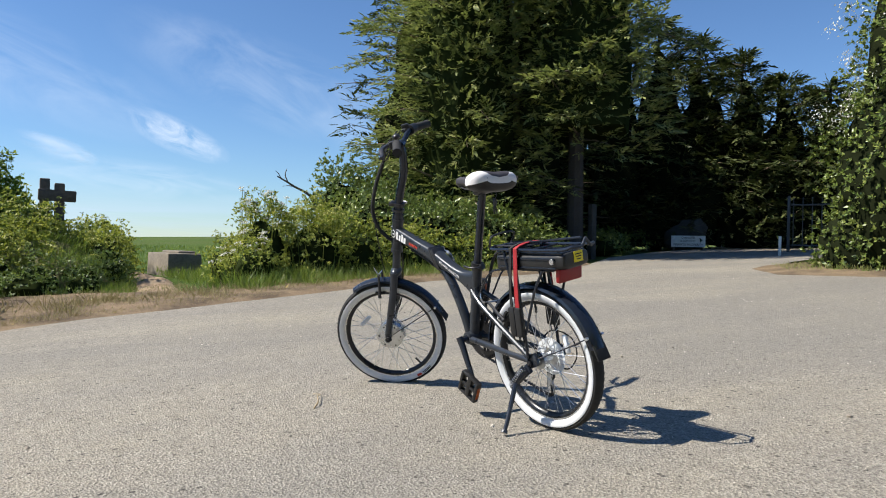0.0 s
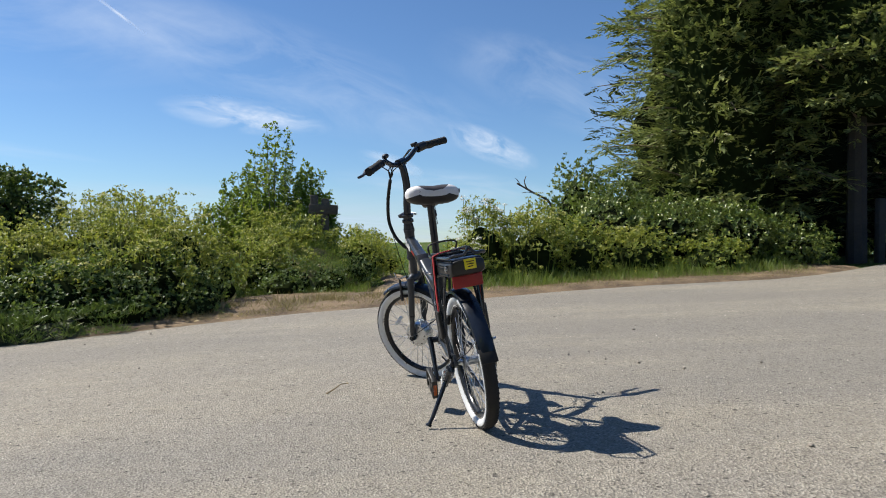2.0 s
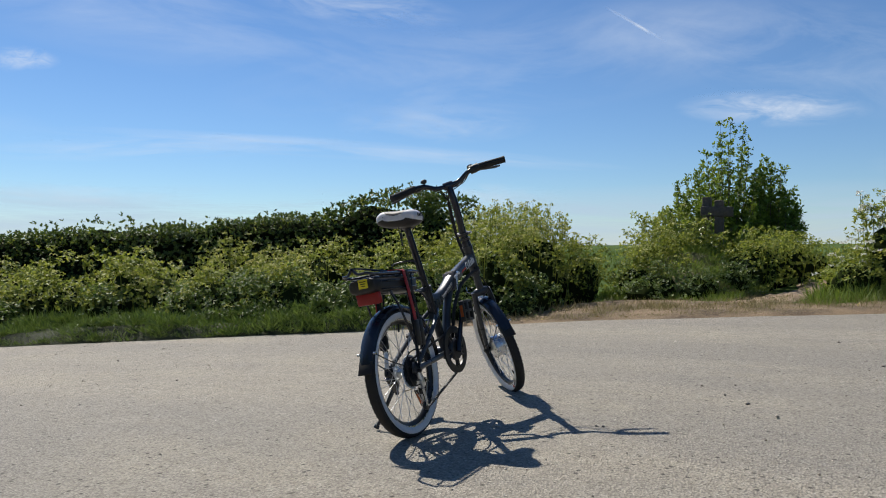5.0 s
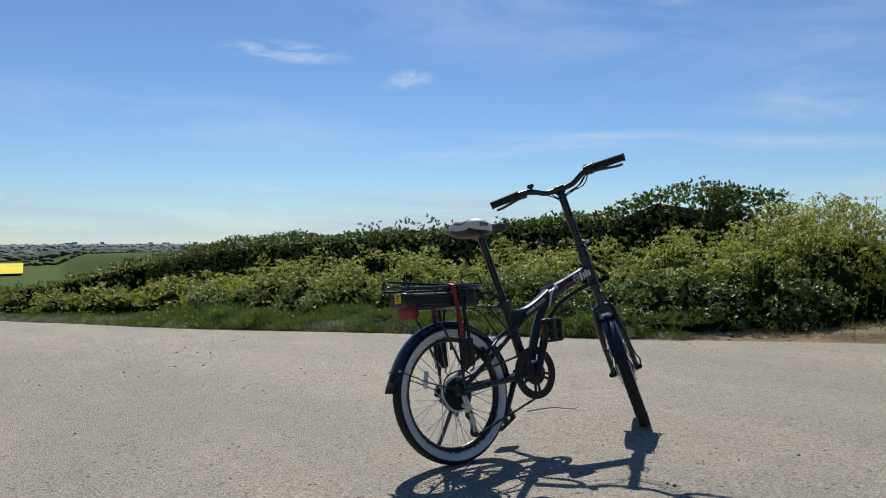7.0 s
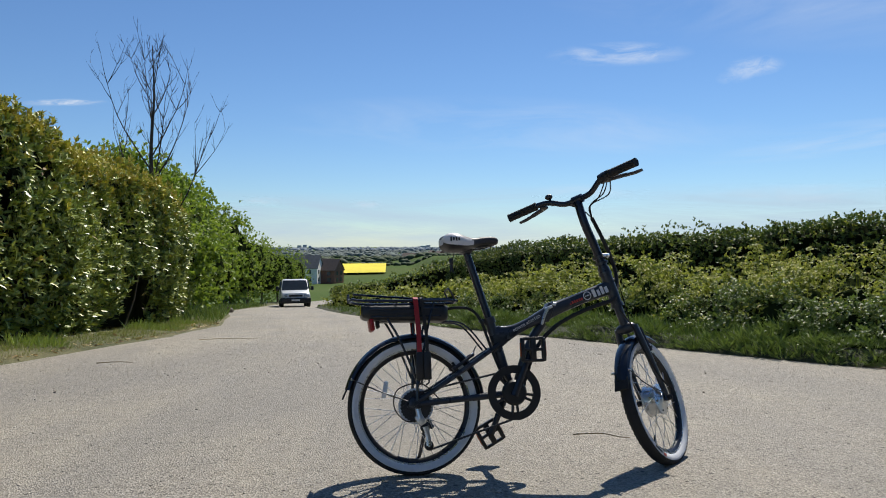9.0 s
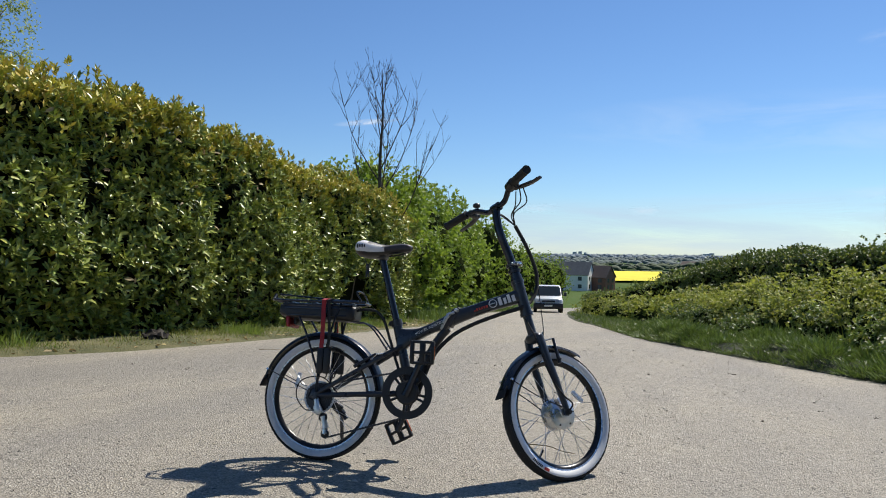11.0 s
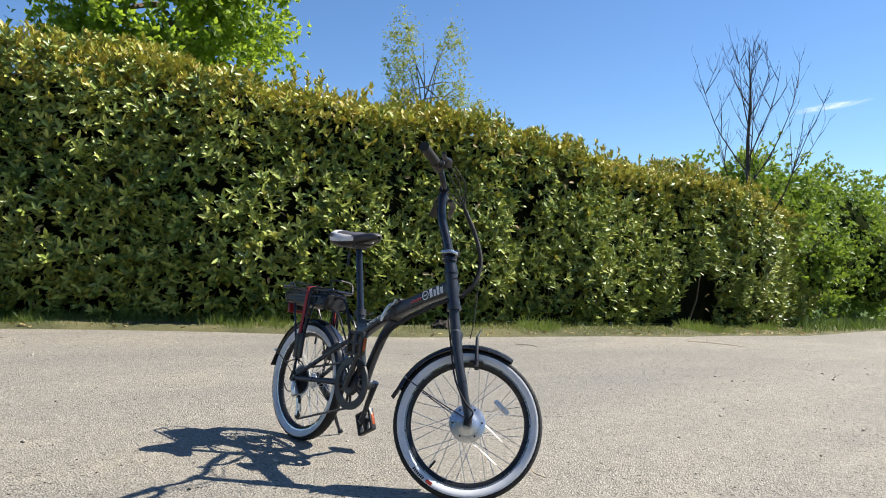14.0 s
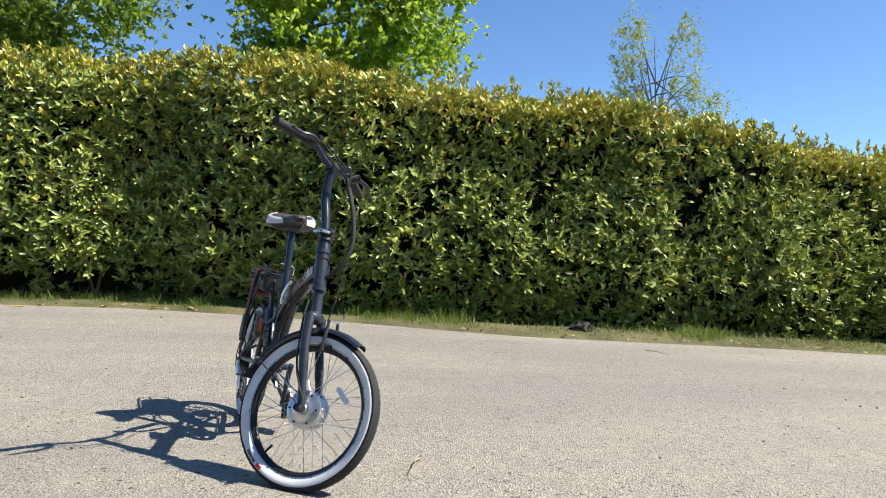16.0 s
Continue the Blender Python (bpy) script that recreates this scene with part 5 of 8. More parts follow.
def tufts(name, X, Y, length, k, material, label, width=0.045, lean=0.55, bend=0.4, lift=0.0, spread=0.06, fine=True):
    """Grass tufts: k arching blades from each place."""
    n = len(X)
    L = np.broadcast_to(length, (n,)) * RNG.uniform(0.5, 1.5, n)
    a = RNG.uniform(0, 6.283, (n, k))
    out = np.stack([np.cos(a), np.sin(a), 0 * a], -1)
    base = np.stack([X, Y, ground_z(X, Y) + lift], 1)[:, None] + out * RNG.uniform(0, spread, (n, k, 1))
    way = unit(np.array([0, 0, 1.0]) + out * RNG.uniform(0.1, 2 * lean, (n, k, 1)) + RNG.normal(0, 0.1, (n, k, 3)))
    if fine:
        q = small_leaf_verts(base.reshape(-1, 3), way.reshape(-1, 3), rand_dirs(n * k), (L[:, None] * RNG.uniform(0.45, 1.1, (n, k))).reshape(-1), width, 0.1)
        return tagged(foliage(name, q, DIAMOND, material), label, "grass", kind="stuff")
    q = leaf_verts(base.reshape(-1, 3), way.reshape(-1, 3), np.tile([0, 0, 1.0], (n * k, 1)) - out.reshape(-1, 3) * 0.3, (L[:, None] * RNG.uniform(0.45, 1.1, (n, k))).reshape(-1), width, 0.15, bend)
    ob = foliage(name, q, OVAL, material)
    return tagged(ob, label, "grass", kind="stuff")


def beside(n, y0, y1, table, side, d0, d1, power=1.0):
    y = RNG.uniform(y0, y1, n)
    d = d0 + (d1 - d0) * RNG.uniform(0, 1, n) ** power
    return edge(table, y) + side * d, y, d


x, y, d = beside(3700, 2.35, 13, EDGE_R, 1, -0.10, 1.1, 1.5)
tufts("verge_grass", x, y, np.interp(d, [0, 0.2, 0.6, 1.15], [0.085, 0.10, 0.115, 0.13]) * (1 + lumps(np.stack([x, y, 0 * x], 1), 3.0, 0.4)), 20, GRASS, "lush tufted grass overhanging the lane's edge", 0.09, 1.3, lift=np.interp(d, [-0.10, 0.08, 0.5], [0.02, 0.13, 0.17]) * (1 + lumps(np.stack([x, y, 0 * x], 1), 5.0, 0.55, 2.0)), spread=0.08)
x, y, d = beside(900, 13, 24, EDGE_R, 1, -0.05, 1.5, 1.2)
tufts("verge_grass", x, y, np.full(len(x), 0.18), 26, GRASS, "lush tufted grass sloping down beside the lane", 0.05, 0.5, spread=0.12)
x, y = strip(9000, 22, 46, EDGE_R, 1, 0.0, 2.0)
blades("verge_grass", x, y, np.full(len(x), 0.20), GRASS, "lush green grass further down the lane", width=0.12, lean=0.4)
x, y, d = beside(620, -6.5, -0.75, EDGE_R, 1, 0.55, 1.7)
tufts("bank_grass", x, y, np.interp(d, [0.5, 0.9, 1.7], [0.10, 0.18, 0.26]), 24, MEADOW, "fresh bright green grass at the foot of the bank", 0.035, lift=0.02, spread=0.10)
x, y = strip(13000, -7.0, 2.8, EDGE_R, 1, 0.0, 1.3)
x2, y2 = strip(11000, -0.4, 2.1, EDGE_R, 1, 0.1, 2.7)
x, y = np.concatenate([x, x2]), np.concatenate([y, y2])
blades("dry_grass", x, y, np.full(len(x), 0.055), DRYGRASS, "short dry trodden grass by the lane", width=0.06, lean=0.9, lift=0.03)
x, y = RNG.uniform(7.1, 10.4, 1000), RNG.uniform(0.12, 2.4, 1000)
ok = mound(x, y) > 0.03
x, y = x[ok], y[ok]
tufts("mound_grass", x, y, np.full(len(x), 0.13), 24, MEADOW, "rough grass over the mound by the path", 0.035, spread=0.10, lift=mound(x, y) - 0.06)
k = RNG.uniform(0, 1, (7000, 2))
x, y = 6.6 + k[:, 0] * 4.1, np.where(k[:, 1] < 0.5, 0.2 + k[:, 1] * 4.4, -0.6 - (k[:, 1] - 0.5) * 11)
blades("path_side_grass", x, y, np.interp(x, [5.5, 6.2, 8, 10], [0.07, 0.12, 0.16, 0.18]), MEADOW, "rough grass edging the trodden path", width=0.05, lift=0.0)
k = RNG.uniform(0, 1, (7000, 2))
x, y = 5.5 + k[:, 0] * 5.2, np.where(k[:, 1] < 0.3, 0.28 + k[:, 1] * 1.2, -0.62 - (k[:, 1] - 0.3) * 1.6)
blades("path_side_grass", x, y, np.interp(x, [5.5, 6.2, 8, 10], [0.06, 0.10, 0.13, 0.13]), MEADOW, "rough short grass along both sides of the path", width=0.05, lift=-0.02)
x, y, d = beside(700, -6.5, 2.7, EDGE_R, 1, 0.15, 1.3)
tufts("dry_grass_tufts", x, y, np.interp(d, [0.1, 1.3], [0.06, 0.12]), 20, DRYGRASS, "dry straw-coloured grass tufts on the verge", 0.05, 0.8, lift=0.03, spread=0.12)
x, y = strip(15000, -2.6, 13, EDGE_L, -1, 0.06, 0.9)
blades("hedge_grass", x, y, np.interp(edge(EDGE_L, y) - x, [0, 0.3, 0.75], [0.05, 0.09, 0.12]), HEDGEGRASS, "thin short grass along the hedge foot", width=0.07, lean=0.6, lift=0.02)
x, y, d = beside(900, -2.6, 13, EDGE_L, -1, 0.12, 0.9)
ok = lumps(np.stack([x, y, 0 * x], 1), 1.6, 1.0, 3.0) > -0.25
tufts("hedge_grass", x[ok], y[ok], np.interp(d[ok], [0.1, 0.4, 0.9], [0.08, 0.14, 0.18]), 22, MEADOW, "fresh green grass tufts under the hedge", 0.045, spread=0.08, lift=0.03)
x, y = strip(5000, -2.6, 13, EDGE_L, -1, 0.0, 0.7)
blades("hedge_dry_grass", x, y, np.full(len(x), 0.07), DRYGRASS, "dry straw and stalks along the hedge foot", width=0.06, lean=1.0, lift=0.02)
x, y = strip(9000, 13, 48, EDGE_L, -1, 0.0, 2.4)
blades("far_hedge_grass", x, y, np.full(len(x), 0.30), GRASS, "green grass under the hazels", width=0.12)
x = RNG.uniform(-6, 4.1, 7000)
y = np.interp(x, [-14, 0, 2.2, 3.4, 4.4], [-8.6, -7.9, -7.4, -7.0, -7.9]) - 0.25 - RNG.uniform(0, 1.6, 7000)
blades("corner_grass", x, y, np.full(len(x), 0.08), HEDGEGRASS, "short grass on the corner by the drive", width=0.07, lift=0.06)
k = RNG.uniform(0, 1, (24000, 2))
x = 11.0 + 30 * k[:, 0] ** 2
y = -6 + k[:, 1] * 34
keep = (np.abs(y + 0.3) > 0.4) | (x > 14)
keep &= ~((x < 13) & (y > 2.2))
blades("field_grass", x[keep], y[keep], np.interp(x[keep], [10, 16, 36], [0.12, 0.15, 0.22]), MEADOW, "young green crop in the field", width=0.10)


def litter(name, X, Y, size, material, label):
    n = len(X)
    pos = np.stack([X, Y, ground_z(X, Y) + 0.035], 1)
    ob = foliage(name, leaf_verts(pos, rand_dirs(n) * np.array([1, 1, 0.25]), unit(np.array([0, 0, 1.0]) + RNG.normal(0, 0.4, (n, 3))), RNG.uniform(0.6, 1.3, n) * size, 0.45), OVAL, material)
    return tagged(ob, label, "fallen leaves", kind="stuff")


x, y = strip(1500, -2.4, 13, EDGE_L, -1, 0.0, 0.8)
litter("leaf_litter", x, y, 0.07, DEADLEAF, "brown and yellow fallen laurel leaves under the hedge")
x, y = strip(700, -6, 2.4, EDGE_R, 1, 0.05, 1.2)
litter("leaf_litter", x, y, 0.05, DEADLEAF, "brown fallen leaves on the verge")
for lx, ly in ((-5.78, -1.75), (-5.72, -0.62), (-5.83, -1.2), (-5.5, -2.0)):
    bm = bmesh.new()
    q = leaf_verts(np.zeros((1, 3)), np.array([[1.0, 0.3, 0.05]]), np.array([[0.1, 0, 1.0]]), np.array([0.13]), 0.45)[0]
    vs = [bm.verts.new(v) for v in q]
    for f in OVAL:
        bm.faces.new([vs[k] for k in f])
    ob = part("fallen_leaf", bm, YELLOWLEAF, smooth=False)
    ob.matrix_world = pose(lx, ly, GZ(lx, ly) + 0.03, 0, 0, lx * 900)
    tagged(ob, "bright yellow fallen laurel leaf on the road edge", "leaf", "yellow leaves on the road edge")

# loose grit, a few stones
n = 8500
gx = RNG.uniform(-5.2, 5.2, n)
gy = RNG.uniform(-6.5, 8, n)
ok = (gx > edge(EDGE_L, gy) + 0.05) & (gx < edge(EDGE_R, gy) - 0.05)
gx, gy = gx[ok], gy[ok]
s = RNG.uniform(0.002, 0.0055, len(gx)) * (1 + 1.1 * (RNG.random(len(gx)) < 0.05))
oct_ = np.array([(1, 0, 0), (0, 1, 0), (-1, 0, 0), (0, -1, 0), (0.1, 0.1, 0.8), (0, 0, -0.5)])
v = np.stack([gx, gy, ground_z(gx, gy) + 0.014], 1)[:, None] + oct_[None] * s[:, None, None] * RNG.uniform(0.6, 1.4, (len(gx), 6, 1))
me = mesh_from("road_grit", v, [[0, 1, 4], [1, 2, 4], [2, 3, 4], [3, 0, 4], [1, 0, 5], [2, 1, 5], [3, 2, 5], [0, 3, 5]], 6)
me.materials.append(GRIT)
tagged(new("road_grit", me), "loose pale and dark stone chips on the lane", "grit", kind="stuff")


def twig(pts, r, label):
    c = [(x, y, GZ(x, y) + 0.02 + z) for x, y, z in pts]
    bm = bmesh.new()
    sweep(bm, curve(c, 5), [r * (1 - 0.6 * i / (5 * (len(c) - 1))) for i in range(5 * (len(c) - 1) + 1)], 5)
    return tagged(part("twig", bm, STRAW), label, "twig", "twigs lying on the lane")


twig([(0.24, 0.57, 0.0), (0.29, 0.535, 0.010), (0.36, 0.51, 0.014), (0.42, 0.475, 0.006), (0.47, 0.485, 0.0)], 0.0032, "short curved straw-coloured twig on the lane")
twig([(-3.1, 3.78, 0), (-2.95, 3.82, 0.004), (-2.8, 3.80, 0)], 0.0035, "dark dry stick near the verge")
twig([(-3.0, 6.7, 0), (-2.75, 6.85, 0.004), (-2.3, 6.9, 0)], 0.003, "dark dry stick near the verge")


def clod():
    bm = bmesh.new()
    s = bmesh.ops.create_icosphere(bm, subdivisions=3, radius=1.0)
    for v in s["verts"]:
        k = 1 + 0.5 * noise.noise(v.co * 2.2) + 0.25 * noise.noise(v.co * 6)
        v.co = Vector((v.co.x * 0.13 * k, v.co.y * 0.10 * k, max(-0.02, v.co.z * 0.085 * k + 0.04)))
    for k in range(9):
        a = k * 0.7
        sweep(bm, curve([(0.05 * math.cos(a), 0.05 * math.sin(a), 0.06), (0.12 * math.cos(a), 0.13 * math.sin(a), 0.10 - 0.01 * k), (0.20 * math.cos(a + 0.3), 0.19 * math.sin(a + 0.3), 0.02)], 4), [0.006, 0.006, 0.005, 0.005, 0.004, 0.004, 0.003, 0.003, 0.002], 5)
    ob = part("clod", bm, DARKSOIL)
    ob.matrix_world = pose(-4.42, 3.84, GZ(-4.42, 3.84) + 0.03, 0, 0, 40)
    tagged(ob, "dark clod of uprooted weed lying on the verge", "clod")


clod()
for k in range(9):
    bm = bmesh.new()
    s = bmesh.ops.create_icosphere(bm, subdivisions=2, radius=1.0)
    for v in s["verts"]:
        q = 1 + 0.45 * noise.noise(v.co * 1.5 + Vector((k, 0, 0)))
        v.co = Vector((v.co.x * 0.16 * q, v.co.y * 0.12 * q, v.co.z * 0.09 * q))
    ob = part("rubble_stone", bm, CONCRETE)
    rx, ry = -6.95 - 0.2 * (k % 4) + 0.07 * math.sin(k * 5), 23.0 + 0.4 * k
    ob.matrix_world = pose(rx, ry, GZ(rx, ry) + 0.1, 10 * k, 5 * k, 50 * k)
    tagged(ob, "pale broken concrete stone on the verge", "stone", "heap of rubble by the lane")

# ---- things on the field side ----
def concrete_block():
    t = root("concrete_block", pose(11.52, -1.06, GZ(11.5, -1.1) - 0.08, 0, 0, 3), "long weathered concrete block beside the path", "block")
    bm = bmesh.new()
    box(bm, (1.60, 0.60, 0.46), pose(0, 0, 0.20), 0.03, 2, (0.98, 0.97))
    for v in bm.verts:
        v.co += Vector((noise.noise(v.co * 6), noise.noise(v.co * 6 + Vector((5, 0, 0))), noise.noise(v.co * 6 + Vector((0, 7, 0))))) * 0.014
    part("block_body", bm, CONCRETE, t)
    bm = bmesh.new()
    box(bm, (1.2, 0.30, 0.05), pose(0.1, -0.10, 0.445), 0.02)
    part("block_ridge", bm, CONCRETE, t)


def old_post():
    z = GZ(9.5, 1.05) - 0.22
    t = root("stile_post", pose(9.5, 1.05, z, 0, 0, 0), "old weathered stile post with two uprights and a stub rail", "post")
    for y, h, w in ((0.07, 1.80, 0.13), (-0.12, 1.74, 0.13)):
        bm = bmesh.new()
        box(bm, (0.13, w, h), pose(0, y, h / 2 - 0.05, 0, 1.0, 0), 0.012)
        part("upright", bm, WEATHERWOOD, t)
    bm = bmesh.new()
    box(bm, (0.11, 0.49, 0.16), pose(-0.02, -0.09, 1.51, 2, 0, 0), 0.014)
    part("stub_rail", bm, WEATHERWOOD, t)


def dead_branch():
    t = root("dead_branch", pose(10.35, -3.4, GZ(10.35, -3.4)), "bare dead branch reaching out of the ivy bush", "branch")
    for pts, r in (([(10.35, -3.45, 0.0), (10.38, -3.42, 0.8), (10.4, -3.3, 1.42), (10.48, -2.95, 1.66), (10.55, -2.66, 1.83)], 0.036), ([(10.5, -2.85, 1.72), (10.52, -2.80, 1.86), (10.54, -2.84, 1.98)], 0.014), ([(10.46, -3.0, 1.63), (10.46, -2.86, 1.66), (10.46, -2.74, 1.64)], 0.011), ([(10.53, -2.74, 1.78), (10.54, -2.66, 1.90), (10.54, -2.62, 1.92)], 0.009)):
        bm = bmesh.new()
        c = curve(pts, 4)
        sweep(bm, c, [r * (1 - 0.6 * k / (len(c) - 1)) for k in range(len(c))], 6)
        under(part("limb", bm, BARK), t)


def gate_things():
    z = GZ(9.5, -9.5)
    bm = bmesh.new()
    box(bm, (0.14, 0.14, 1.25), pose(0, 0, 0.55), 0.015)
    ob = part("gatepost", bm, SLAB)
    ob.matrix_world = pose(9.5, -9.45, z)
    tagged(ob, "grey concrete post at the edge of the drive", "post")
    # sign on the slab behind it
    sx, sy = 10.6, -13.9
    z = GZ(sx, sy)
    yaw = math.degrees(math.atan2(1.6 - sy, -2.4 - sx)) + 90
    t = root("sign", pose(sx, sy, z, 0, 0, yaw), "white painted warning sign with black lettering beside the drive", "sign")
    bm = bmesh.new()
    box(bm, (0.86, 0.02, 0.30), pose(0, 0, 0.24), 0.004)
    part("sign_board", bm, SIGNWHITE, t)
    for row, zz, sz in (("DANGER", 0.335, 0.085), ("KEEP OUT", 0.245, 0.085), ("PRIVATE PROPERTY", 0.15, 0.085)):
        lettering(row, sz, pose(0, -0.0125, zz, 90, 0, 0), SIGNBLACK, t)["kind"] = "stuff"
    for s in (-0.36, 0.36):
        bm = bmesh.new()
        box(bm, (0.05, 0.04, 0.40), pose(s, 0.032, 0.15), 0.004)
        part("sign_leg", bm, WEATHERWOOD, t)
    bm = bmesh.new()
    s = bmesh.ops.create_icosphere(bm, subdivisions=3, radius=1.0)
    for v in s["verts"]:
        k = 1 + 0.3 * noise.noise(v.co * 1.8)
        v.co = Vector((v.co.x * 0.56 * k, v.co.y * 0.25 * k, max(-0.1, v.co.z * 0.40 * k + 0.42 + 0.12 * v.co.x)))
    ob = part("boulder", bm, SLAB)
    ob.matrix_world = pose(sx + 0.30, sy - 0.30, z, 0, 0, yaw)
    tagged(ob, "grey rough boulder behind the warning sign", "boulder")
    bm = bmesh.new()
    box(bm, (0.045, 0.045, 0.42), pose(0, 0, 0.2), 0.006)
    ob = part("marker_stake", bm, SIGNWHITE)
    ob.matrix_world = pose(6.75, -12.1, GZ(6.75, -12.1))
    tagged(ob, "short white marker stake by the gate", "stake")
    g = root("metal_gate", pose(6.9, -14.2, GZ(6.9, -14.2), 0, 0, 18), "tall grey metal bar gate standing at the end of the drive", "gate")
    for i in range(9):
        bm = bmesh.new()
        x = -0.8 + i * 0.2
        sweep(bm, [(x, 0, 0.1), (x, 0, 1.25)], 0.012, 6)
        part("gate_bar", bm, GATEMETAL, g)
    for zz in (0.15, 1.08):
        bm = bmesh.new()
        sweep(bm, [(-0.85, 0, zz), (0.85, 0, zz)], 0.02, 6)
        part("gate_rail", bm, GATEMETAL, g)
    for x in (-0.9, 0.9):
        bm = bmesh.new()
        box(bm, (0.06, 0.06, 1.35), pose(x, 0, 0.62), 0.01)
        part("gate_post", bm, GATEMETAL, g)


concrete_block()
old_post()
dead_branch()
gate_things()

# ---- down the lane: van, houses, fields, woods, town ----
def van():
    vx, vy = -6.75, 44.2
    t = root("van", pose(vx, vy, GZ(vx, vy) + 0.02, -4.4, 0, 10) @ Matrix.Diagonal((1.0, 1, 0.94, 1)), "white delivery van with dark bumper coming up the lane", "van")
    # x across, front towards -y
    secs = [(-1.0, 0.55, 0.92, 0.80), (-0.86, 0.48, 1.00, 0.90), (-0.45, 0.42, 1.08, 0.94), (-0.22, 0.40, 1.14, 0.95), (0.45, 0.40, 1.84, 0.94), (0.8, 0.40, 1.93, 0.94), (3.6, 0.40, 1.95, 0.95), (3.95, 0.45, 1.90, 0.93)]
    bm = bmesh.new()
    rings = []
    for y, z0, z1, hw in secs:
        top = hw * (0.84 if z1 > 1.5 else 0.92)
        rings.append([bm.verts.new((x, y, z)) for x, z in ((-hw * 0.94, z0), (-hw, z0 + 0.15), (-hw, (z0 + min(z1, 1.05)) / 2 + 0.1), (-top, z1 - 0.06), (-top * 0.9, z1), (top * 0.9, z1), (top, z1 - 0.06), (hw, (z0 + min(z1, 1.05)) / 2 + 0.1), (hw, z0 + 0.15), (hw * 0.94, z0))])
    for a, b in zip(rings, rings[1:]):
        for k in range(10):
            bm.faces.new((a[k], a[(k + 1) % 10], b[(k + 1) % 10], b[k]))
    bm.faces.new(rings[0])
    bm.faces.new(rings[-1][::-1])
    bmesh.ops.recalc_face_normals(bm, faces=bm.faces[:])
    part("body", bm, VANWHITE, t)
    bm = bmesh.new()
    vs = [bm.verts.new(p) for p in ((-0.84, -0.24, 1.16), (0.84, -0.24, 1.16), (0.74, 0.40, 1.83), (-0.74, 0.40, 1.83))]
    f = bm.faces.new(vs)
    bmesh.ops.solidify(bm, geom=[f], thickness=0.02)
    part("windscreen", bm, VANGLASS, t, "dark windscreen")
    bm = bmesh.new()
    box(bm, (1.88, 0.40, 0.38), pose(0, -0.97, 0.44), 0.08, 3)
    part("bumper", bm, BLACKPLASTIC_V, t, "black plastic bumper")
    bm = bmesh.new()
    box(bm, (0.86, 0.10, 0.13), pose(0, -0.985, 0.76), 0.03)
    part("grille", bm, BLACKPLASTIC_V, t, "black grille")
    for s in (-1, 1):
        bm = bmesh.new()
        box(bm, (0.34, 0.12, 0.20), pose(s * 0.66, -0.945, 0.80, -14, 0, s * 14), 0.05, 3)
        part("headlight", bm, VANLAMP, t, "clear headlight")
        bm = bmesh.new()
        box(bm, (0.20, 0.10, 0.28), pose(s * 1.10, 0.20, 1.28), 0.05, 3)
        sweep(bm, [(s * 0.92, 0.18, 1.2), (s * 1.08, 0.2, 1.24)], 0.03, 6)
        part("mirror", bm, BLACKPLASTIC_V, t, "black wing mirror")
        bm = bmesh.new()
        box(bm, (0.02, 0.85, 0.50), pose(s * 0.905, 0.95, 1.48, 0, -s * 8, 0), 0.05)
        part("side_window", bm, VANGLASS, t)
        for y in (-0.35, 2.65):
            bm = bmesh.new()
            m = Matrix.Rotation(radians(90), 4, "Z")
            lathe(bm, [(0.20, -0.11), (0.31, -0.11), (0.335, -0.08), (0.335, 0.08), (0.31, 0.11), (0.20, 0.11)], (0, 0, 0), 24, True)
            bmesh.ops.transform(bm, matrix=Matrix.Translation((s * 0.83, y, 0.33)) @ m, verts=bm.verts[:])
            w = part("wheel", bm, RUBBER_V, t, "black tyre")
            bm = bmesh.new()
            lathe(bm, [(0.0, -0.09), (0.16, -0.10), (0.20, -0.09), (0.20, 0.09), (0.16, 0.10), (0.0, 0.09)], (0, 0, 0), 18)
            bmesh.ops.transform(bm, matrix=Matrix.Translation((s * 0.83, y, 0.33)) @ m, verts=bm.verts[:])
            part("rim", bm, VANLAMP, w, "silver wheel rim")
    bm = bmesh.new()
    box(bm, (0.52, 0.015, 0.11), pose(0, -1.178, 0.46), 0.01)
    part("plate", bm, SIGNWHITE, t, "plain pale plate")


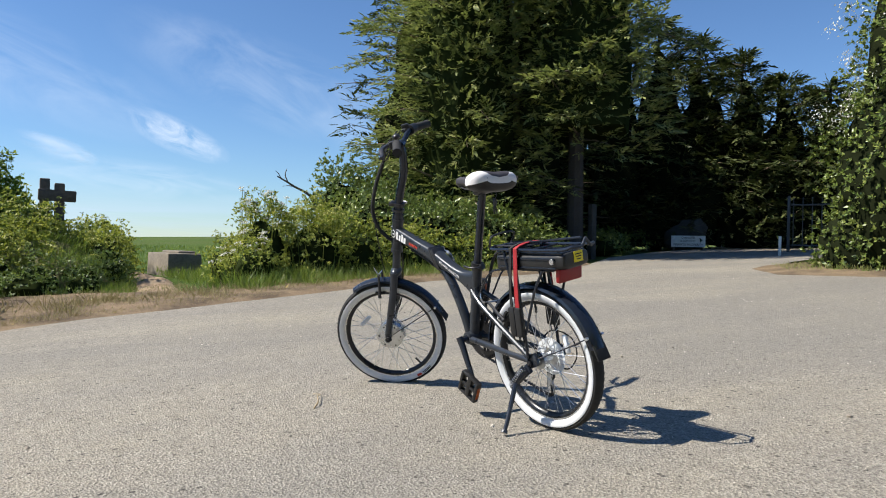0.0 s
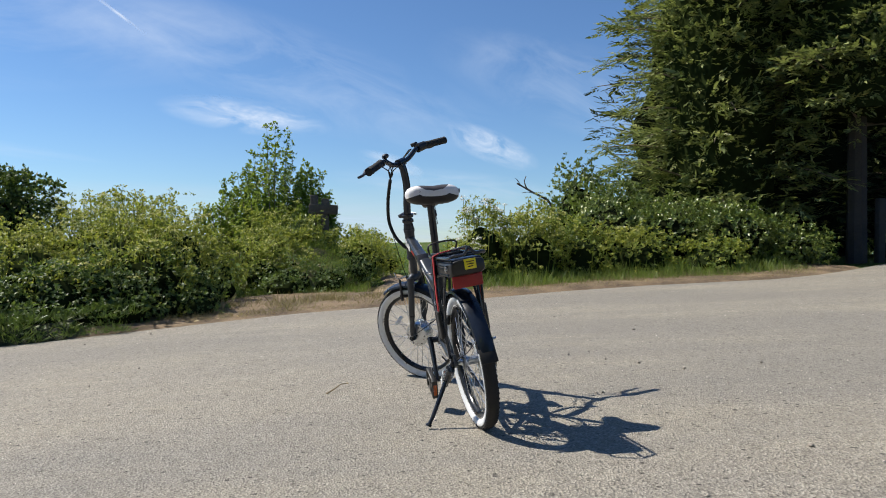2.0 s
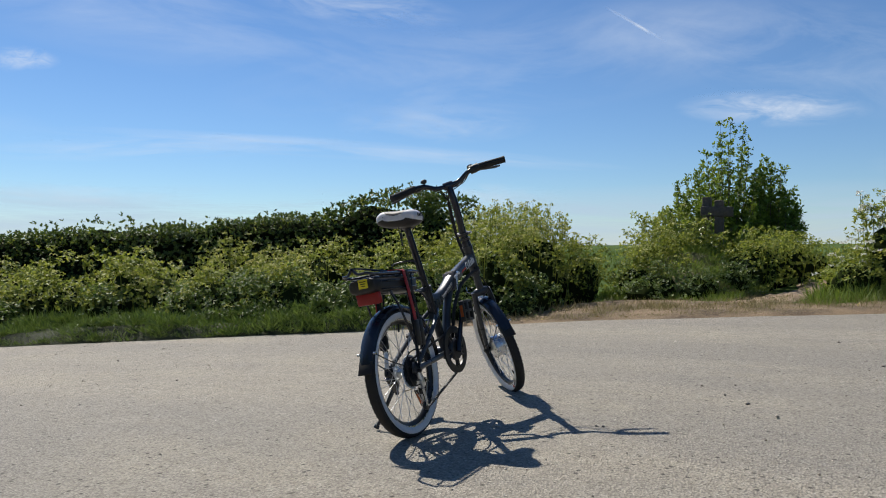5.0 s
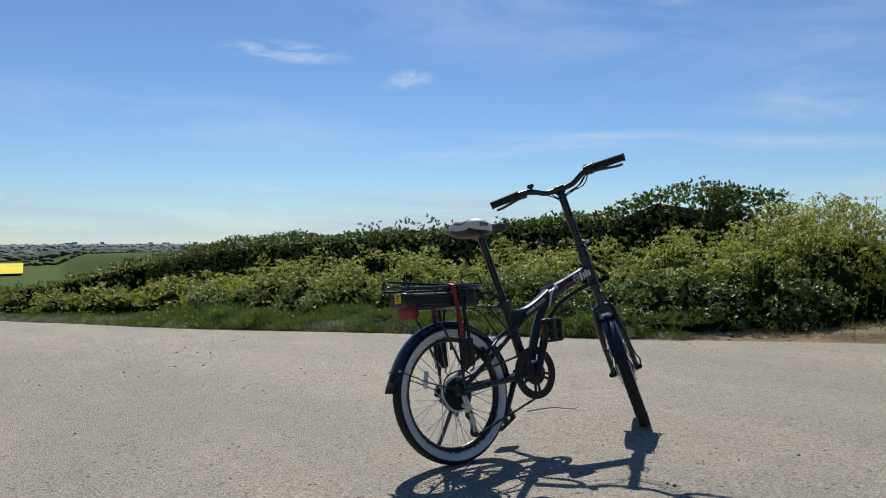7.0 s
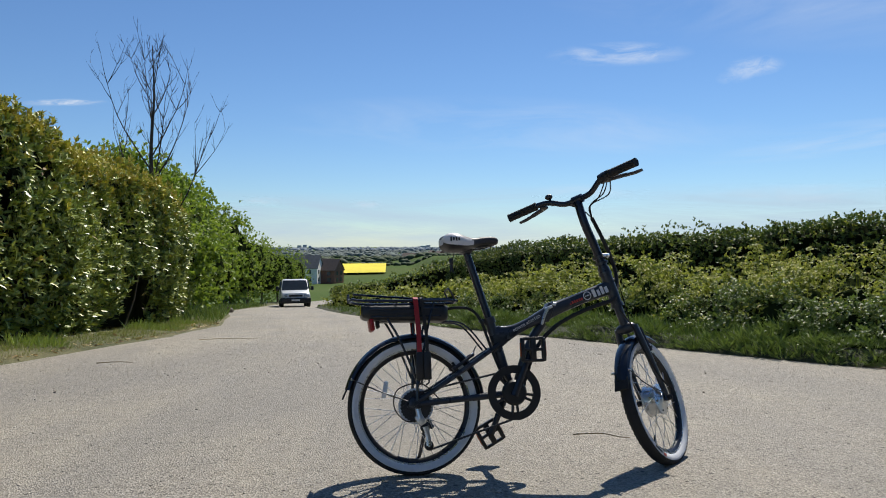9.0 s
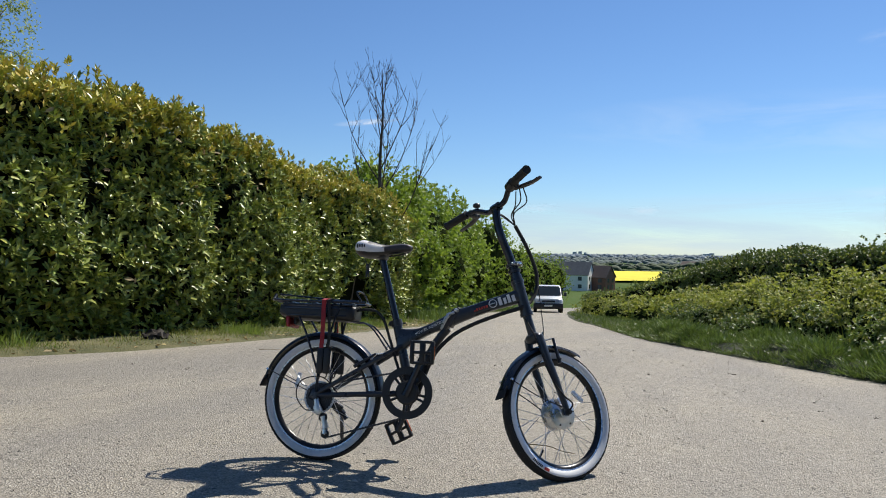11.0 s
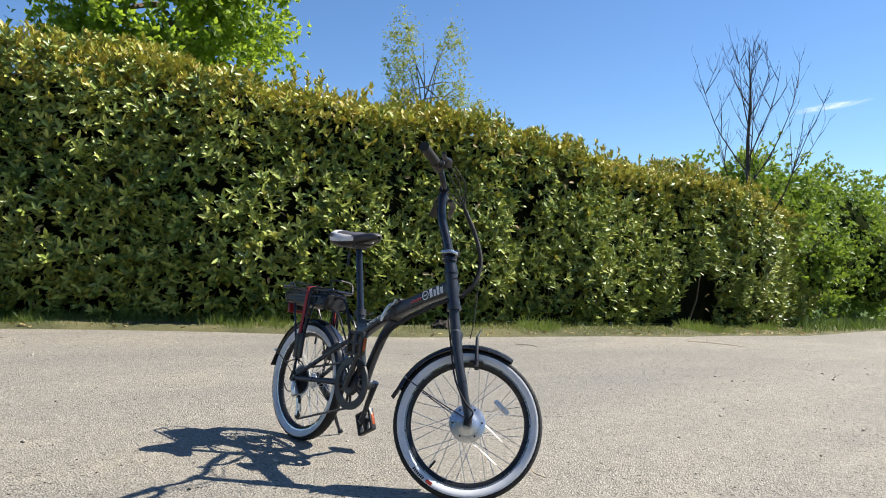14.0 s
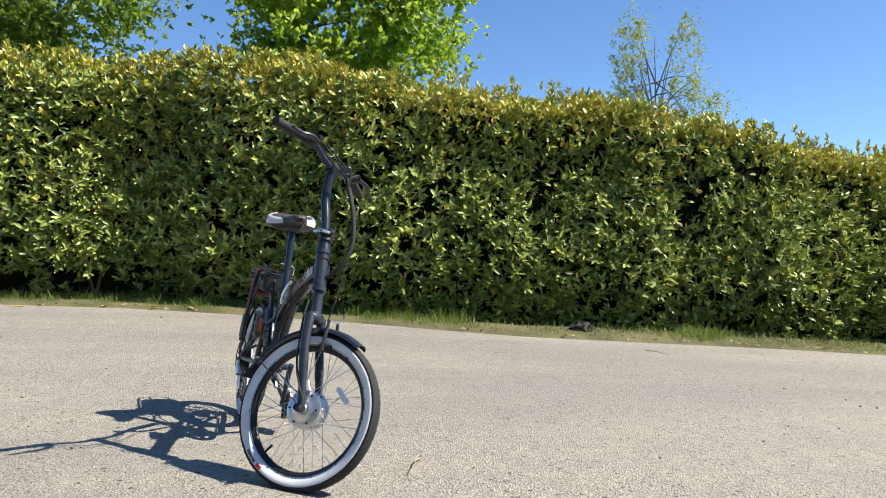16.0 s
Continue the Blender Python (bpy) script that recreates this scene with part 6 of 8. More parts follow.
def house(x, y, z, yaw, w, d, eave, ridge, wall, roof, label, chimney=False):
    t = root("house", pose(x, y, z, 0, 0, yaw), label, "house")
    bm = bmesh.new()
    vs = [[bm.verts.new((sx * w / 2, sy * d / 2, zz)) for zz in (0, eave)] for sx, sy in ((-1, -1), (1, -1), (1, 1), (-1, 1))]
    for k in range(4):
        a, b = vs[k], vs[(k + 1) % 4]
        bm.faces.new((a[0], b[0], b[1], a[1]))
    for sy in (0, 2):
        a, b = vs[sy], vs[sy + 1]
        top = bm.verts.new((0, (-1 if sy == 0 else 1) * d / 2, ridge))
        bm.faces.new((a[1], b[1], top))
    bm.faces.new([v[0] for v in vs][::-1])
    bmesh.ops.recalc_face_normals(bm, faces=bm.faces[:])
    part("wall", bm, wall, t, "", False)
    for s in (-1, 1):
        bm = bmesh.new()
        ln = math.hypot(w / 2 + 0.3, ridge - eave + 0.2)
        an = math.degrees(math.atan2(ridge - eave + 0.2, w / 2 + 0.3))
        box(bm, (ln, d + 0.6, 0.18), pose(s * (w / 4 + 0.13), 0, (ridge + eave) / 2 + 0.06, 0, s * an, 0))
        part("roof", bm, roof, t, "", False)
    for sx, sy, px, pz, face in ((0, -1, -w * 0.22, eave * 0.30, 0), (0, -1, w * 0.22, eave * 0.30, 0), (0, -1, -w * 0.22, eave * 0.78, 0), (0, -1, w * 0.22, eave * 0.78, 0), (1, 0, -d * 0.25, eave * 0.3, 1), (1, 0, d * 0.25, eave * 0.3, 1), (1, 0, -d * 0.25, eave * 0.78, 1), (1, 0, d * 0.25, eave * 0.78, 1), (-1, 0, -d * 0.25, eave * 0.78, 1), (-1, 0, d * 0.25, eave * 0.78, 1), (-1, 0, -d * 0.25, eave * 0.3, 1), (-1, 0, d * 0.25, eave * 0.3, 1)):
        bm = bmesh.new()
        if face:
            box(bm, (0.12, 1.2, 1.2), pose(sx * w / 2, px, pz))
        else:
            box(bm, (1.2, 0.12, 1.2), pose(px, sy * d / 2, pz))
        part("window", bm, VANGLASS, t, "", False)
    if chimney:
        bm = bmesh.new()
        box(bm, (0.7, 0.9, 2.2), pose(0.0, d * 0.38, ridge + 0.2))
        part("chimney", bm, wall, t, "", False)


van()
house(-28.0, 228, -12.3, 81, 7.5, 10, 5.0, 8.9, HOUSEWHITE, ROOFGREY, "white rendered house with grey pitched roof beyond the lane")
house(-21.0, 231, -12.3, 70, 7, 8, 4.2, 7.7, HOUSEBRICK, ROOFBROWN, "red brick house with brown roof and chimney", True)
for hx, hy, turn in ((14, 580, 70), (40, 600, 20), (-60, 490, 40), (30, 540, 10), (70, 640, 50)):
    house(hx, hy, GZ(hx, hy) - 3.5, turn, 9, 10, 4.5, 7.5, HOUSEBRICK, ROOFBROWN, "distant brick house among trees")

X, Y = np.meshgrid(np.linspace(-45, -3, 12), np.linspace(286, 342, 12))
Y = Y + 0.25 * (X + 18)
tagged(grid_mesh("rape_field", X, Y, ground_z(X, Y) + 0.8, RAPE), "bright yellow field of flowering rape across the valley", "field", kind="structure")


def wood(name, n, x0, x1, y0, y1, size, material, label, seed, sub=2):
    r = np.random.default_rng(seed)
    bm = bmesh.new()
    bmesh.ops.create_icosphere(bm, subdivisions=sub, radius=1.0)
    base = np.array([v.co[:] for v in bm.verts])
    faces = [[v.index for v in f.verts] for f in bm.faces]
    bm.free()
    x, y = r.uniform(x0, x1, n), r.uniform(y0, y1, n)
    s = size * r.uniform(0.6, 1.5, n)
    v = base[None] * s[:, None, None] * np.array([1.5, 1.3, 0.8]) * r.uniform(0.75, 1.3, (n, len(base), 1))
    v = v + np.stack([x, y, ground_z(x, y) + s * 0.1], 1)[:, None]
    me = mesh_from(name, v, faces, len(base))
    me.materials.append(material)
    tagged(new(name, me), label, "woods", kind="stuff")


wood("hedgerow_trees", 70, -75, -36, 236, 282, 1.7, FARGREEN, "rounded green hedgerow trees by the houses", 1)
wood("hedgerow_trees", 60, -45, 45, 346, 356, 1.0, FARGREEN, "dark hedge behind the yellow field", 2)
wood("valley_woods", 900, -260, 420, 400, 760, 2.4, FARGREEN, "scattered trees across the valley", 3, 1)
wood("valley_woods", 2600, -700, 900, 760, 1500, 3.2, FAINTHAZEWOOD, "broad dark woodland across the valley, slight haze in its colour", 4, 1)
wood("far_woods", 2600, -1800, 2600, 1500, 3000, 5.5, HAZYWOOD, "wooded skyline with haze put into its colour", 5, 1)
wood("far_woods", 700, 500, 2600, 150, 1500, 5.5, HAZYWOOD, "wooded skyline with haze put into its colour", 6, 1)
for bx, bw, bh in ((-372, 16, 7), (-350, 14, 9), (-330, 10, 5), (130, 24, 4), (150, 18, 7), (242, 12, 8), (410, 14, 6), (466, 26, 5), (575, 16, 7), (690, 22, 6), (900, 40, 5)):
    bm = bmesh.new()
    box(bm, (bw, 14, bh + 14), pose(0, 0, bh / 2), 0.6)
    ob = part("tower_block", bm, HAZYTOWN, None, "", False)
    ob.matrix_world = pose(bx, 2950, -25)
    tagged(ob, "distant grey town block on skyline, paled by haze in its colour", "building", "town skyline")


# thin high clouds and a vapour trail
def cloud(name, az, el, wide, high, turn, seed, dens, label, dist=4200.0, hue=(0.80, 0.88, 1.0)):
    a, e = radians(az), radians(el)
    c = Vector((math.cos(a) * math.cos(e), math.sin(a) * math.cos(e), math.sin(e))) * dist
    m = look(c, (0, 0, 0), turn)
    me = bpy.data.meshes.new(name)
    w, h = dist * math.tan(radians(wide)) / 2, dist * math.tan(radians(high)) / 2
    me.from_pydata([(-w, -h, 0), (w, -h, 0), (w, h, 0), (-w, h, 0)], [], [(0, 1, 2, 3)])
    me.uv_layers.new(name="UVMap")
    for k, uv in enumerate(((0, 0), (1, 0), (1, 1), (0, 1))):
        me.uv_layers[0].data[k].uv = uv
    me.materials.append(cloud_material("cloud", seed, dens, hue))
    ob = new(name, me)
    ob.matrix_world = m
    ob.visible_shadow = False
    return tagged(ob, label, "cloud", kind="structure")


def cloud_material(name, seed, dens, hue):
    m = Mat(name, 1.0)
    uv = m.node("ShaderNodeTexCoord").outputs["UV"]
    mp = m.node("ShaderNodeMapping")
    mp.inputs["Location"].default_value = (seed * 3.1, seed * 1.7, seed)
    mp.inputs["Scale"].default_value = (1.6, 1.0, 1)
    m.link(uv, mp.inputs[0])
    n = m.node("ShaderNodeTexNoise", Scale=2.2, Detail=7.0, Roughness=0.62, Distortion=0.6)
    m.link(mp.outputs[0], n.inputs["Vector"])
    g = m.node("ShaderNodeTexGradient")
    g.gradient_type = "SPHERICAL"
    mp2 = m.node("ShaderNodeMapping")
    mp2.inputs["Location"].default_value = (-1, -1, 0)
    mp2.inputs["Scale"].default_value = (2, 2, 1)
    m.link(uv, mp2.inputs[0])
    m.link(mp2.outputs[0], g.inputs[0])
    a = m.node("ShaderNodeMath")
    a.operation = "MULTIPLY"
    m.link(m.ramp(n.outputs["Fac"], (0.38, (0, 0, 0)), (0.72, (1, 1, 1))), a.inputs[0])
    m.link(m.ramp(g.outputs["Fac"], (0.0, (0, 0, 0)), (0.6, (1, 1, 1))), a.inputs[1])
    b = m.node("ShaderNodeMath")
    b.operation = "MULTIPLY"
    b.inputs[1].default_value = dens
    m.link(a.outputs[0], b.inputs[0])
    em = m.node("ShaderNodeEmission")
    em.inputs[0].default_value = (*hue, 1)
    em.inputs[1].default_value = 0.78
    tr = m.node("ShaderNodeBsdfTransparent")
    mx = m.node("ShaderNodeMixShader")
    m.link(b.outputs[0], mx.inputs[0])
    m.link(tr.outputs[0], mx.inputs[1])
    m.link(em.outputs[0], mx.inputs[2])
    m.link(mx.outputs[0], m.out.inputs[0])
    return m.m


WISPS = ((-10.8, 7.8, 8.5, 2.6, 22, 0.75), (-3.0, 6.3, 6, 1.6, 18, 0.35), (8.2, 9.6, 13, 2.8, 5, 0.75), (-3.2, 6.4, 5, 1.4, 18, 0.4), (39, 18, 16, 3.0, 4, 0.45), (62.5, 12.6, 4.2, 1.6, 0, 0.45), (40, 7.3, 40, 1.6, 3, 0.4), (33, 9.3, 16, 3.2, 0, 0.35), (72.2, 14.2, 11, 1.9, 2, 0.55), (63, 12.3, 4.5, 1.5, -12, 0.4), (74.4, 4.0, 9, 1.2, 2, 0.35))
VEILS = ((53, 7.1, 26, 2.0, -4, 0.35), (30, 3.6, 14, 2.4, 0, 0.35), (60, 3.4, 14, 1.6, 0, 0.3), (100, 3.2, 3, 0.7, 0, 0.4), (105, 3.0, 2.4, 0.7, 0, 0.5), (92, 3.0, 2.4, 0.7, 0, 0.4), (5, 13, 34, 8, 14, 0.28), (28, 14, 40, 9, -6, 0.26), (55, 17, 40, 9, 8, 0.24), (80, 9, 36, 5, 3, 0.25), (-18, 12, 24, 7, 18, 0.25), (-8, 4.5, 20, 3, 5, 0.3))
for az, el, wide, high, turn, dens in WISPS + VEILS:
    cloud("cloud", az, el, wide, high, turn, az * 0.37 + el, dens, "thin wispy white cirrus streak")
# wide glowing sheets lay the horizon's haze colour over the sky
for az, el, wide, high, dens in ((10, 1.8, 56, 5.5, 0.9), (42, 1.8, 56, 5.5, 0.9), (74, 1.8, 56, 5.5, 0.9), (104, 1.6, 50, 5.0, 0.9)):
    cloud("cloud_bank", az, el, wide, high, 0, az * 0.21, dens, "low thin cloud veil glowing pale blue as haze over the horizon", 4300.0, (0.53, 0.67, 0.84))
cloud("vapour_trail", 17.6, 16.3, 5.2, 0.30, 33, 3.0, 0.8, "thin white vapour trail")
cloud("vapour_trail", 113.6, 9.8, 5.6, 0.55, -6, 5.0, 1.0, "short bright vapour trail")

# ---- the bicycle: x forward, y to its left, z up its leaning plane, from the rear wheel's foot ----
PAINT = plain("graphite_paint", (0.040, 0.046, 0.056), 0.30, 0.35, 90, 0.25, 0.02)
BLACKPAINT = plain("blue_black_paint", (0.016, 0.021, 0.032), 0.22, 0.1, 60, 0.25, 0.01)
BLACKPLASTIC = plain("black_plastic", (0.014, 0.014, 0.015), 0.45, 0, 120, 0.3, 0.05)
RUBBER = plain("black_rubber", (0.017, 0.017, 0.017), 0.8, 0, 200, 0.35, 0.2)
WHITEWALL = plain("white_tyre_wall", (0.66, 0.68, 0.70), 0.55, 0, 40, 0.14, 0.03)
SILVER = plain("brushed_alloy", (0.62, 0.64, 0.66), 0.28, 0.9, 150, 0.18, 0.03)
STEEL = plain("steel_wire", (0.55, 0.56, 0.58), 0.3, 0.9, 200, 0.2, 0)
DARKSTEEL = plain("dark_steel", (0.06, 0.06, 0.065), 0.4, 0.7, 150, 0.3, 0.03)
RIMBLACK = plain("black_rim", (0.022, 0.023, 0.026), 0.3, 0.4, 90, 0.25, 0.01)
SADDLEWHITE = plain("white_vinyl", (0.74, 0.72, 0.72), 0.5, 0, 80, 0.08, 0.05)
SADDLEDARK = plain("dark_vinyl", (0.045, 0.04, 0.045), 0.55, 0, 120, 0.3, 0.1)
REDSTRAP = plain("red_webbing", (0.34, 0.015, 0.02), 0.65, 0, 300, 0.3, 0.25)
REDLENS = plain("red_lens", (0.26, 0.006, 0.009), 0.38, 0, 150, 0.2, 0.15)
YELLOW = plain("yellow_label", (0.80, 0.66, 0.02), 0.5, 0, 100, 0.1, 0)
WHITEPRINT = plain("white_print", (0.72, 0.72, 0.72), 0.5, 0, 100, 0.1, 0)
REDPRINT = plain("red_print", (0.5, 0.05, 0.03), 0.5, 0, 100, 0.15, 0)
CLEARPLASTIC = plain("clear_reflector", (0.72, 0.75, 0.78), 0.15, 0, 200, 0.1, 0.2)
AMBER = plain("amber_reflector", (0.36, 0.08, 0.02), 0.2, 0, 200, 0.1, 0.2)

BIKE_YAW, BIKE_LEAN, STEER = 5.57, 10.9, 42.9
AX = Vector((0.775, 0, 0.751))
AK = Vector((-0.30, 0, 0.954)).normalized()
TURN = Matrix.Translation(AX) @ Matrix.Rotation(radians(STEER), 4, AK) @ Matrix.Translation(-AX)
R_TYRE = 0.245
REAR = Vector((0.011, 0, R_TYRE - 0.0085))
FRONT = AX - AK * 0.5585 + Vector((0.954, 0, 0.30)) * 0.012

bike = root("folding_bicycle", Matrix.Translation((-0.4923, -0.0066, 0.0038)) @ Matrix.Rotation(radians(BIKE_YAW), 4, "Z") @ Matrix.Rotation(radians(-BIKE_LEAN), 4, "X"), "graphite grey folding electric bicycle leaning on its kickstand on the lane", "bicycle")


def loft(bm, secs, seg=20, power=0.62):
    """Rounded-rectangle sections (x, y, z, half width, half height, tilt in degrees) in the bike's plane."""
    rings = []
    for x, y, z, hw, hh, tilt in secs:
        ca, sa = math.cos(radians(tilt)), math.sin(radians(tilt))
        ring = []
        for k in range(seg):
            a = 2 * math.pi * k / seg
            c, s = math.cos(a), math.sin(a)
            w = math.copysign(abs(c) ** power, c) * hw
            h = math.copysign(abs(s) ** power, s) * hh
            ring.append(bm.verts.new((x - sa * h, y + w, z + ca * h)))
        rings.append(ring)
    for r, s in zip(rings, rings[1:]):
        for k in range(seg):
            bm.faces.new((r[k], r[(k + 1) % seg], s[(k + 1) % seg], s[k]))
    bm.faces.new(rings[0][::-1])
    bm.faces.new(rings[-1])
    bmesh.ops.recalc_face_normals(bm, faces=bm.faces[:])
    return bm


def along(secs, n=5):
    """More sections, smoothly between the given ones."""
    a = np.array(secs, float)
    u = np.linspace(0, len(a) - 1, (len(a) - 1) * n + 1)
    out = []
    for q in u:
        i = min(int(q), len(a) - 2)
        t = q - i
        p0, p1, p2, p3 = a[max(i - 1, 0)], a[i], a[i + 1], a[min(i + 2, len(a) - 1)]
        out.append(0.5 * (2 * p1 + (p2 - p0) * t + (2 * p0 - 5 * p1 + 4 * p2 - p3) * t * t + (3 * p1 - p0 - 3 * p2 + p3) * t ** 3))
    return out


def bpart(name, bm, mat, parent=None, label="", front=False, smooth=True):
    """A part of the bike; front parts turn with the fork."""
    if front:
        bmesh.ops.transform(bm, matrix=TURN, verts=bm.verts[:])
    return part(name, bm, mat, parent or bike, label, smooth)


def build_wheel(name, c, front, hub):
    """Tyre, white walls, rim, hub and 36 spokes round the point c."""
    bm = bmesh.new()
    lathe(bm, [(0.212, -0.0195), (0.228, -0.0225), (0.237, -0.0205), (0.2425, -0.0135), (0.245, 0), (0.2425, 0.0135), (0.237, 0.0205), (0.228, 0.0225), (0.212, 0.0195)], c, 96, True)
    tyre = bpart(name, bm, RUBBER, None, "black treaded tyre with white side walls", front)
    for s in (-1, 1):
        bm = bmesh.new()
        lathe(bm, [(0.2300, s * 0.0234), (0.2275, s * 0.0243), (0.222, s * 0.0240), (0.213, s * 0.0212), (0.2065, s * 0.0165), (0.2065, s * 0.012), (0.2300, s * 0.018)], c, 96, True)
        bpart("side_wall", bm, WHITEWALL, tyre, "white side wall", front)
    bm = bmesh.new()
    lathe(bm, [(0.2075, -0.0135), (0.2065, -0.0145), (0.1955, -0.0125), (0.1875, -0.006), (0.1855, 0), (0.1875, 0.006), (0.1955, 0.0125), (0.2065, 0.0145), (0.2075, 0.0135)], c, 96, True)
    bpart("rim", bm, RIMBLACK, tyre, "black alloy rim", front)
    for s in (-1, 1):
        bm = bmesh.new()
        lathe(bm, [(0.2062, s * 0.0152), (0.2012, s * 0.0146), (0.2012, s * 0.0138), (0.2062, s * 0.0142)], c, 96, True)
        bpart("rim_edge", bm, SILVER, tyre, "bright machined rim edge", front)
    # tread blocks
    bm = bmesh.new()
    for k in range(72):
        a = 2 * math.pi * k / 72
        for s, da in ((-0.0165, 0.0), (0.0165, 0.5)):
            aa = a + da * 2 * math.pi / 72
            m = Matrix.Translation(c) @ Matrix.Rotation(-aa, 4, "Y") @ Matrix.Translation((0.2385, s, 0)) @ Matrix.Rotation(radians(35 if s > 0 else -35), 4, "Z") @ Matrix.Rotation(radians(25 if s < 0 else -25), 4, "X")
            box(bm, (0.004, 0.013, 0.007), m)
    tr = bpart("tread", bm, RUBBER, tyre, "", front, False)
    tr["kind"] = "stuff"
    # spokes
    fl = 0.052 if hub == "motor" else 0.026
    fw = 0.024 if hub == "motor" else 0.028
    mesh = None
    for k in range(36):
        s = 1 if k % 2 else -1
        a = 2 * math.pi * k / 36
        lead = (0.55 if hub == "motor" else 1.2) * (1 if (k // 2) % 2 else -1)
        p = c + Vector((fl * math.cos(a + lead), s * fw, fl * math.sin(a + lead)))
        q = c + Vector((0.188 * math.cos(a), s * 0.003, 0.188 * math.sin(a)))
        bm = bmesh.new()
        sweep(bm, [p, q], 0.00115, 5, False)
        bpart("spoke", bm, STEEL, tyre, "", front)
    # valve, reflectors
    bm = bmesh.new()
    for a in ((1.18,) if front else (3.9,)):
        p = c + Vector((math.cos(-a - 0.9) * 0.186, 0, math.sin(-a - 0.9) * 0.186))
        sweep(bm, [p, p + (c - p).normalized() * 0.03], 0.004, 7)
    bpart("valve", bm, RUBBER, tyre, "", front)
    for a in ((radians(38),) if front else (radians(150),)):
        bm = bmesh.new()
        m = Matrix.Translation(c + Vector((math.cos(a) * 0.125, 0, math.sin(a) * 0.125))) @ Matrix.Rotation(-a + radians(72), 4, "Y")
        box(bm, (0.062, 0.012, 0.017), m, 0.005)
        bpart("wheel_reflector", bm, CLEARPLASTIC, tyre, "clear plastic spoke reflector", front)
    return tyre


# wheels
rear_wheel = build_wheel("rear_wheel", REAR, False, "rear")
bm = bmesh.new()
lathe(bm, [(0.006, -0.05), (0.030, -0.030), (0.030, -0.027), (0.017, -0.024), (0.015, 0), (0.017, 0.024), (0.030, 0.027), (0.030, 0.030), (0.013, 0.034), (0.006, 0.05)], REAR, 28)
bpart("hub", bm, SILVER, rear_wheel, "bright alloy hub")
bm = bmesh.new()
sweep(bm, [REAR + Vector((0, -0.078, 0)), REAR + Vector((0, 0.078, 0))], 0.005, 8)
for s in (-1, 1):
    sweep(bm, [REAR + Vector((0, s * 0.064, 0)), REAR + Vector((0, s * 0.074, 0))], 0.0095, 6)
bpart("axle", bm, DARKSTEEL, rear_wheel)
for i, r in enumerate((0.058, 0.050, 0.044, 0.038, 0.033, 0.029)):
    bm = bmesh.new()
    y = -0.033 - i * 0.0038
    teeth = 28 - i * 3
    prof = []
    ring_a, ring_b = [], []
    for k in range(teeth * 2):
        a = math.pi * k / teeth
        rr = r if k % 2 else r - 0.004
        ring_a.append(bm.verts.new(REAR + Vector((rr * math.cos(a), y, rr * math.sin(a)))))
        ring_b.append(bm.verts.new(REAR + Vector((rr * math.cos(a), y - 0.002, rr * math.sin(a)))))
    bm.faces.new(ring_a)
    bm.faces.new(ring_b[::-1])
    for k in range(teeth * 2):
        j = (k + 1) % (teeth * 2)
        bm.faces.new((ring_a[k], ring_b[k], ring_b[j], ring_a[j]))
    bpart("sprocket", bm, DARKSTEEL, rear_wheel, "", False, False)
bm = bmesh.new()
lathe(bm, [(0.064, -0.0315), (0.030, -0.0305), (0.030, -0.0285), (0.064, -0.0295)], REAR, 40, True)
bpart("spoke_guard", bm, CLEARPLASTIC, rear_wheel, "clear plastic spoke guard")

front_wheel = build_wheel("front_wheel", FRONT, True, "motor")
bm = bmesh.new()
lathe(bm, [(0.0, -0.043), (0.016, -0.043), (0.018, -0.038), (0.026, -0.037), (0.030, -0.034), (0.044, -0.031), (0.054, -0.029), (0.059, -0.027), (0.059, -0.021), (0.054, -0.019), (0.052, 0), (0.054, 0.019), (0.059, 0.021), (0.059, 0.027), (0.054, 0.029), (0.040, 0.033), (0.030, 0.036), (0.018, 0.040), (0.0, 0.041)], FRONT, 48)
hub = bpart("motor_hub", bm, SILVER, front_wheel, "polished silver hub motor", True)
for s in (-1, 1):
    for k in range(6):
        a = radians(60 * k + 12)
        bm = bmesh.new()
        p = FRONT + Vector((0.048 * math.cos(a), s * 0.0295, 0.048 * math.sin(a)))
        sweep(bm, [p, p + Vector((0, s * 0.004, 0))], 0.0034, 8)
        bpart("screw", bm, DARKSTEEL, front_wheel, "", True)
bm = bmesh.new()
sweep(bm, [FRONT + Vector((0, -0.074, 0)), FRONT + Vector((0, 0.074, 0))], 0.006, 8)
for s in (-1, 1):
    sweep(bm, [FRONT + Vector((0, s * 0.058, 0)), FRONT + Vector((0, s * 0.070, 0))], 0.0115, 10)
bpart("axle", bm, RUBBER, front_wheel, "black axle caps", True)
# printed marks on the front side wall
for s in (-1, 1):
    bm = bmesh.new()
    for k in range(7):
        a = radians(232 + k * 1.8)
        m = Matrix.Translation(FRONT + Vector((0.222 * math.cos(a), s * 0.0246, 0.222 * math.sin(a)))) @ Matrix.Rotation(-a, 4, "Y")
        box(bm, (0.009, 0.0006, 0.0045), m)
    bpart("side_wall_mark", bm, RUBBER, front_wheel, "row of small black bars", True, False)["kind"] = "stuff"
    bm = bmesh.new()
    a = radians(249)
    box(bm, (0.011, 0.0006, 0.022), Matrix.Translation(FRONT + Vector((0.222 * math.cos(a), s * 0.0246, 0.222 * math.sin(a)))) @ Matrix.Rotation(-a, 4, "Y"))
    bpart("side_wall_badge", bm, REDPRINT, front_wheel, "small red badge", True, False)

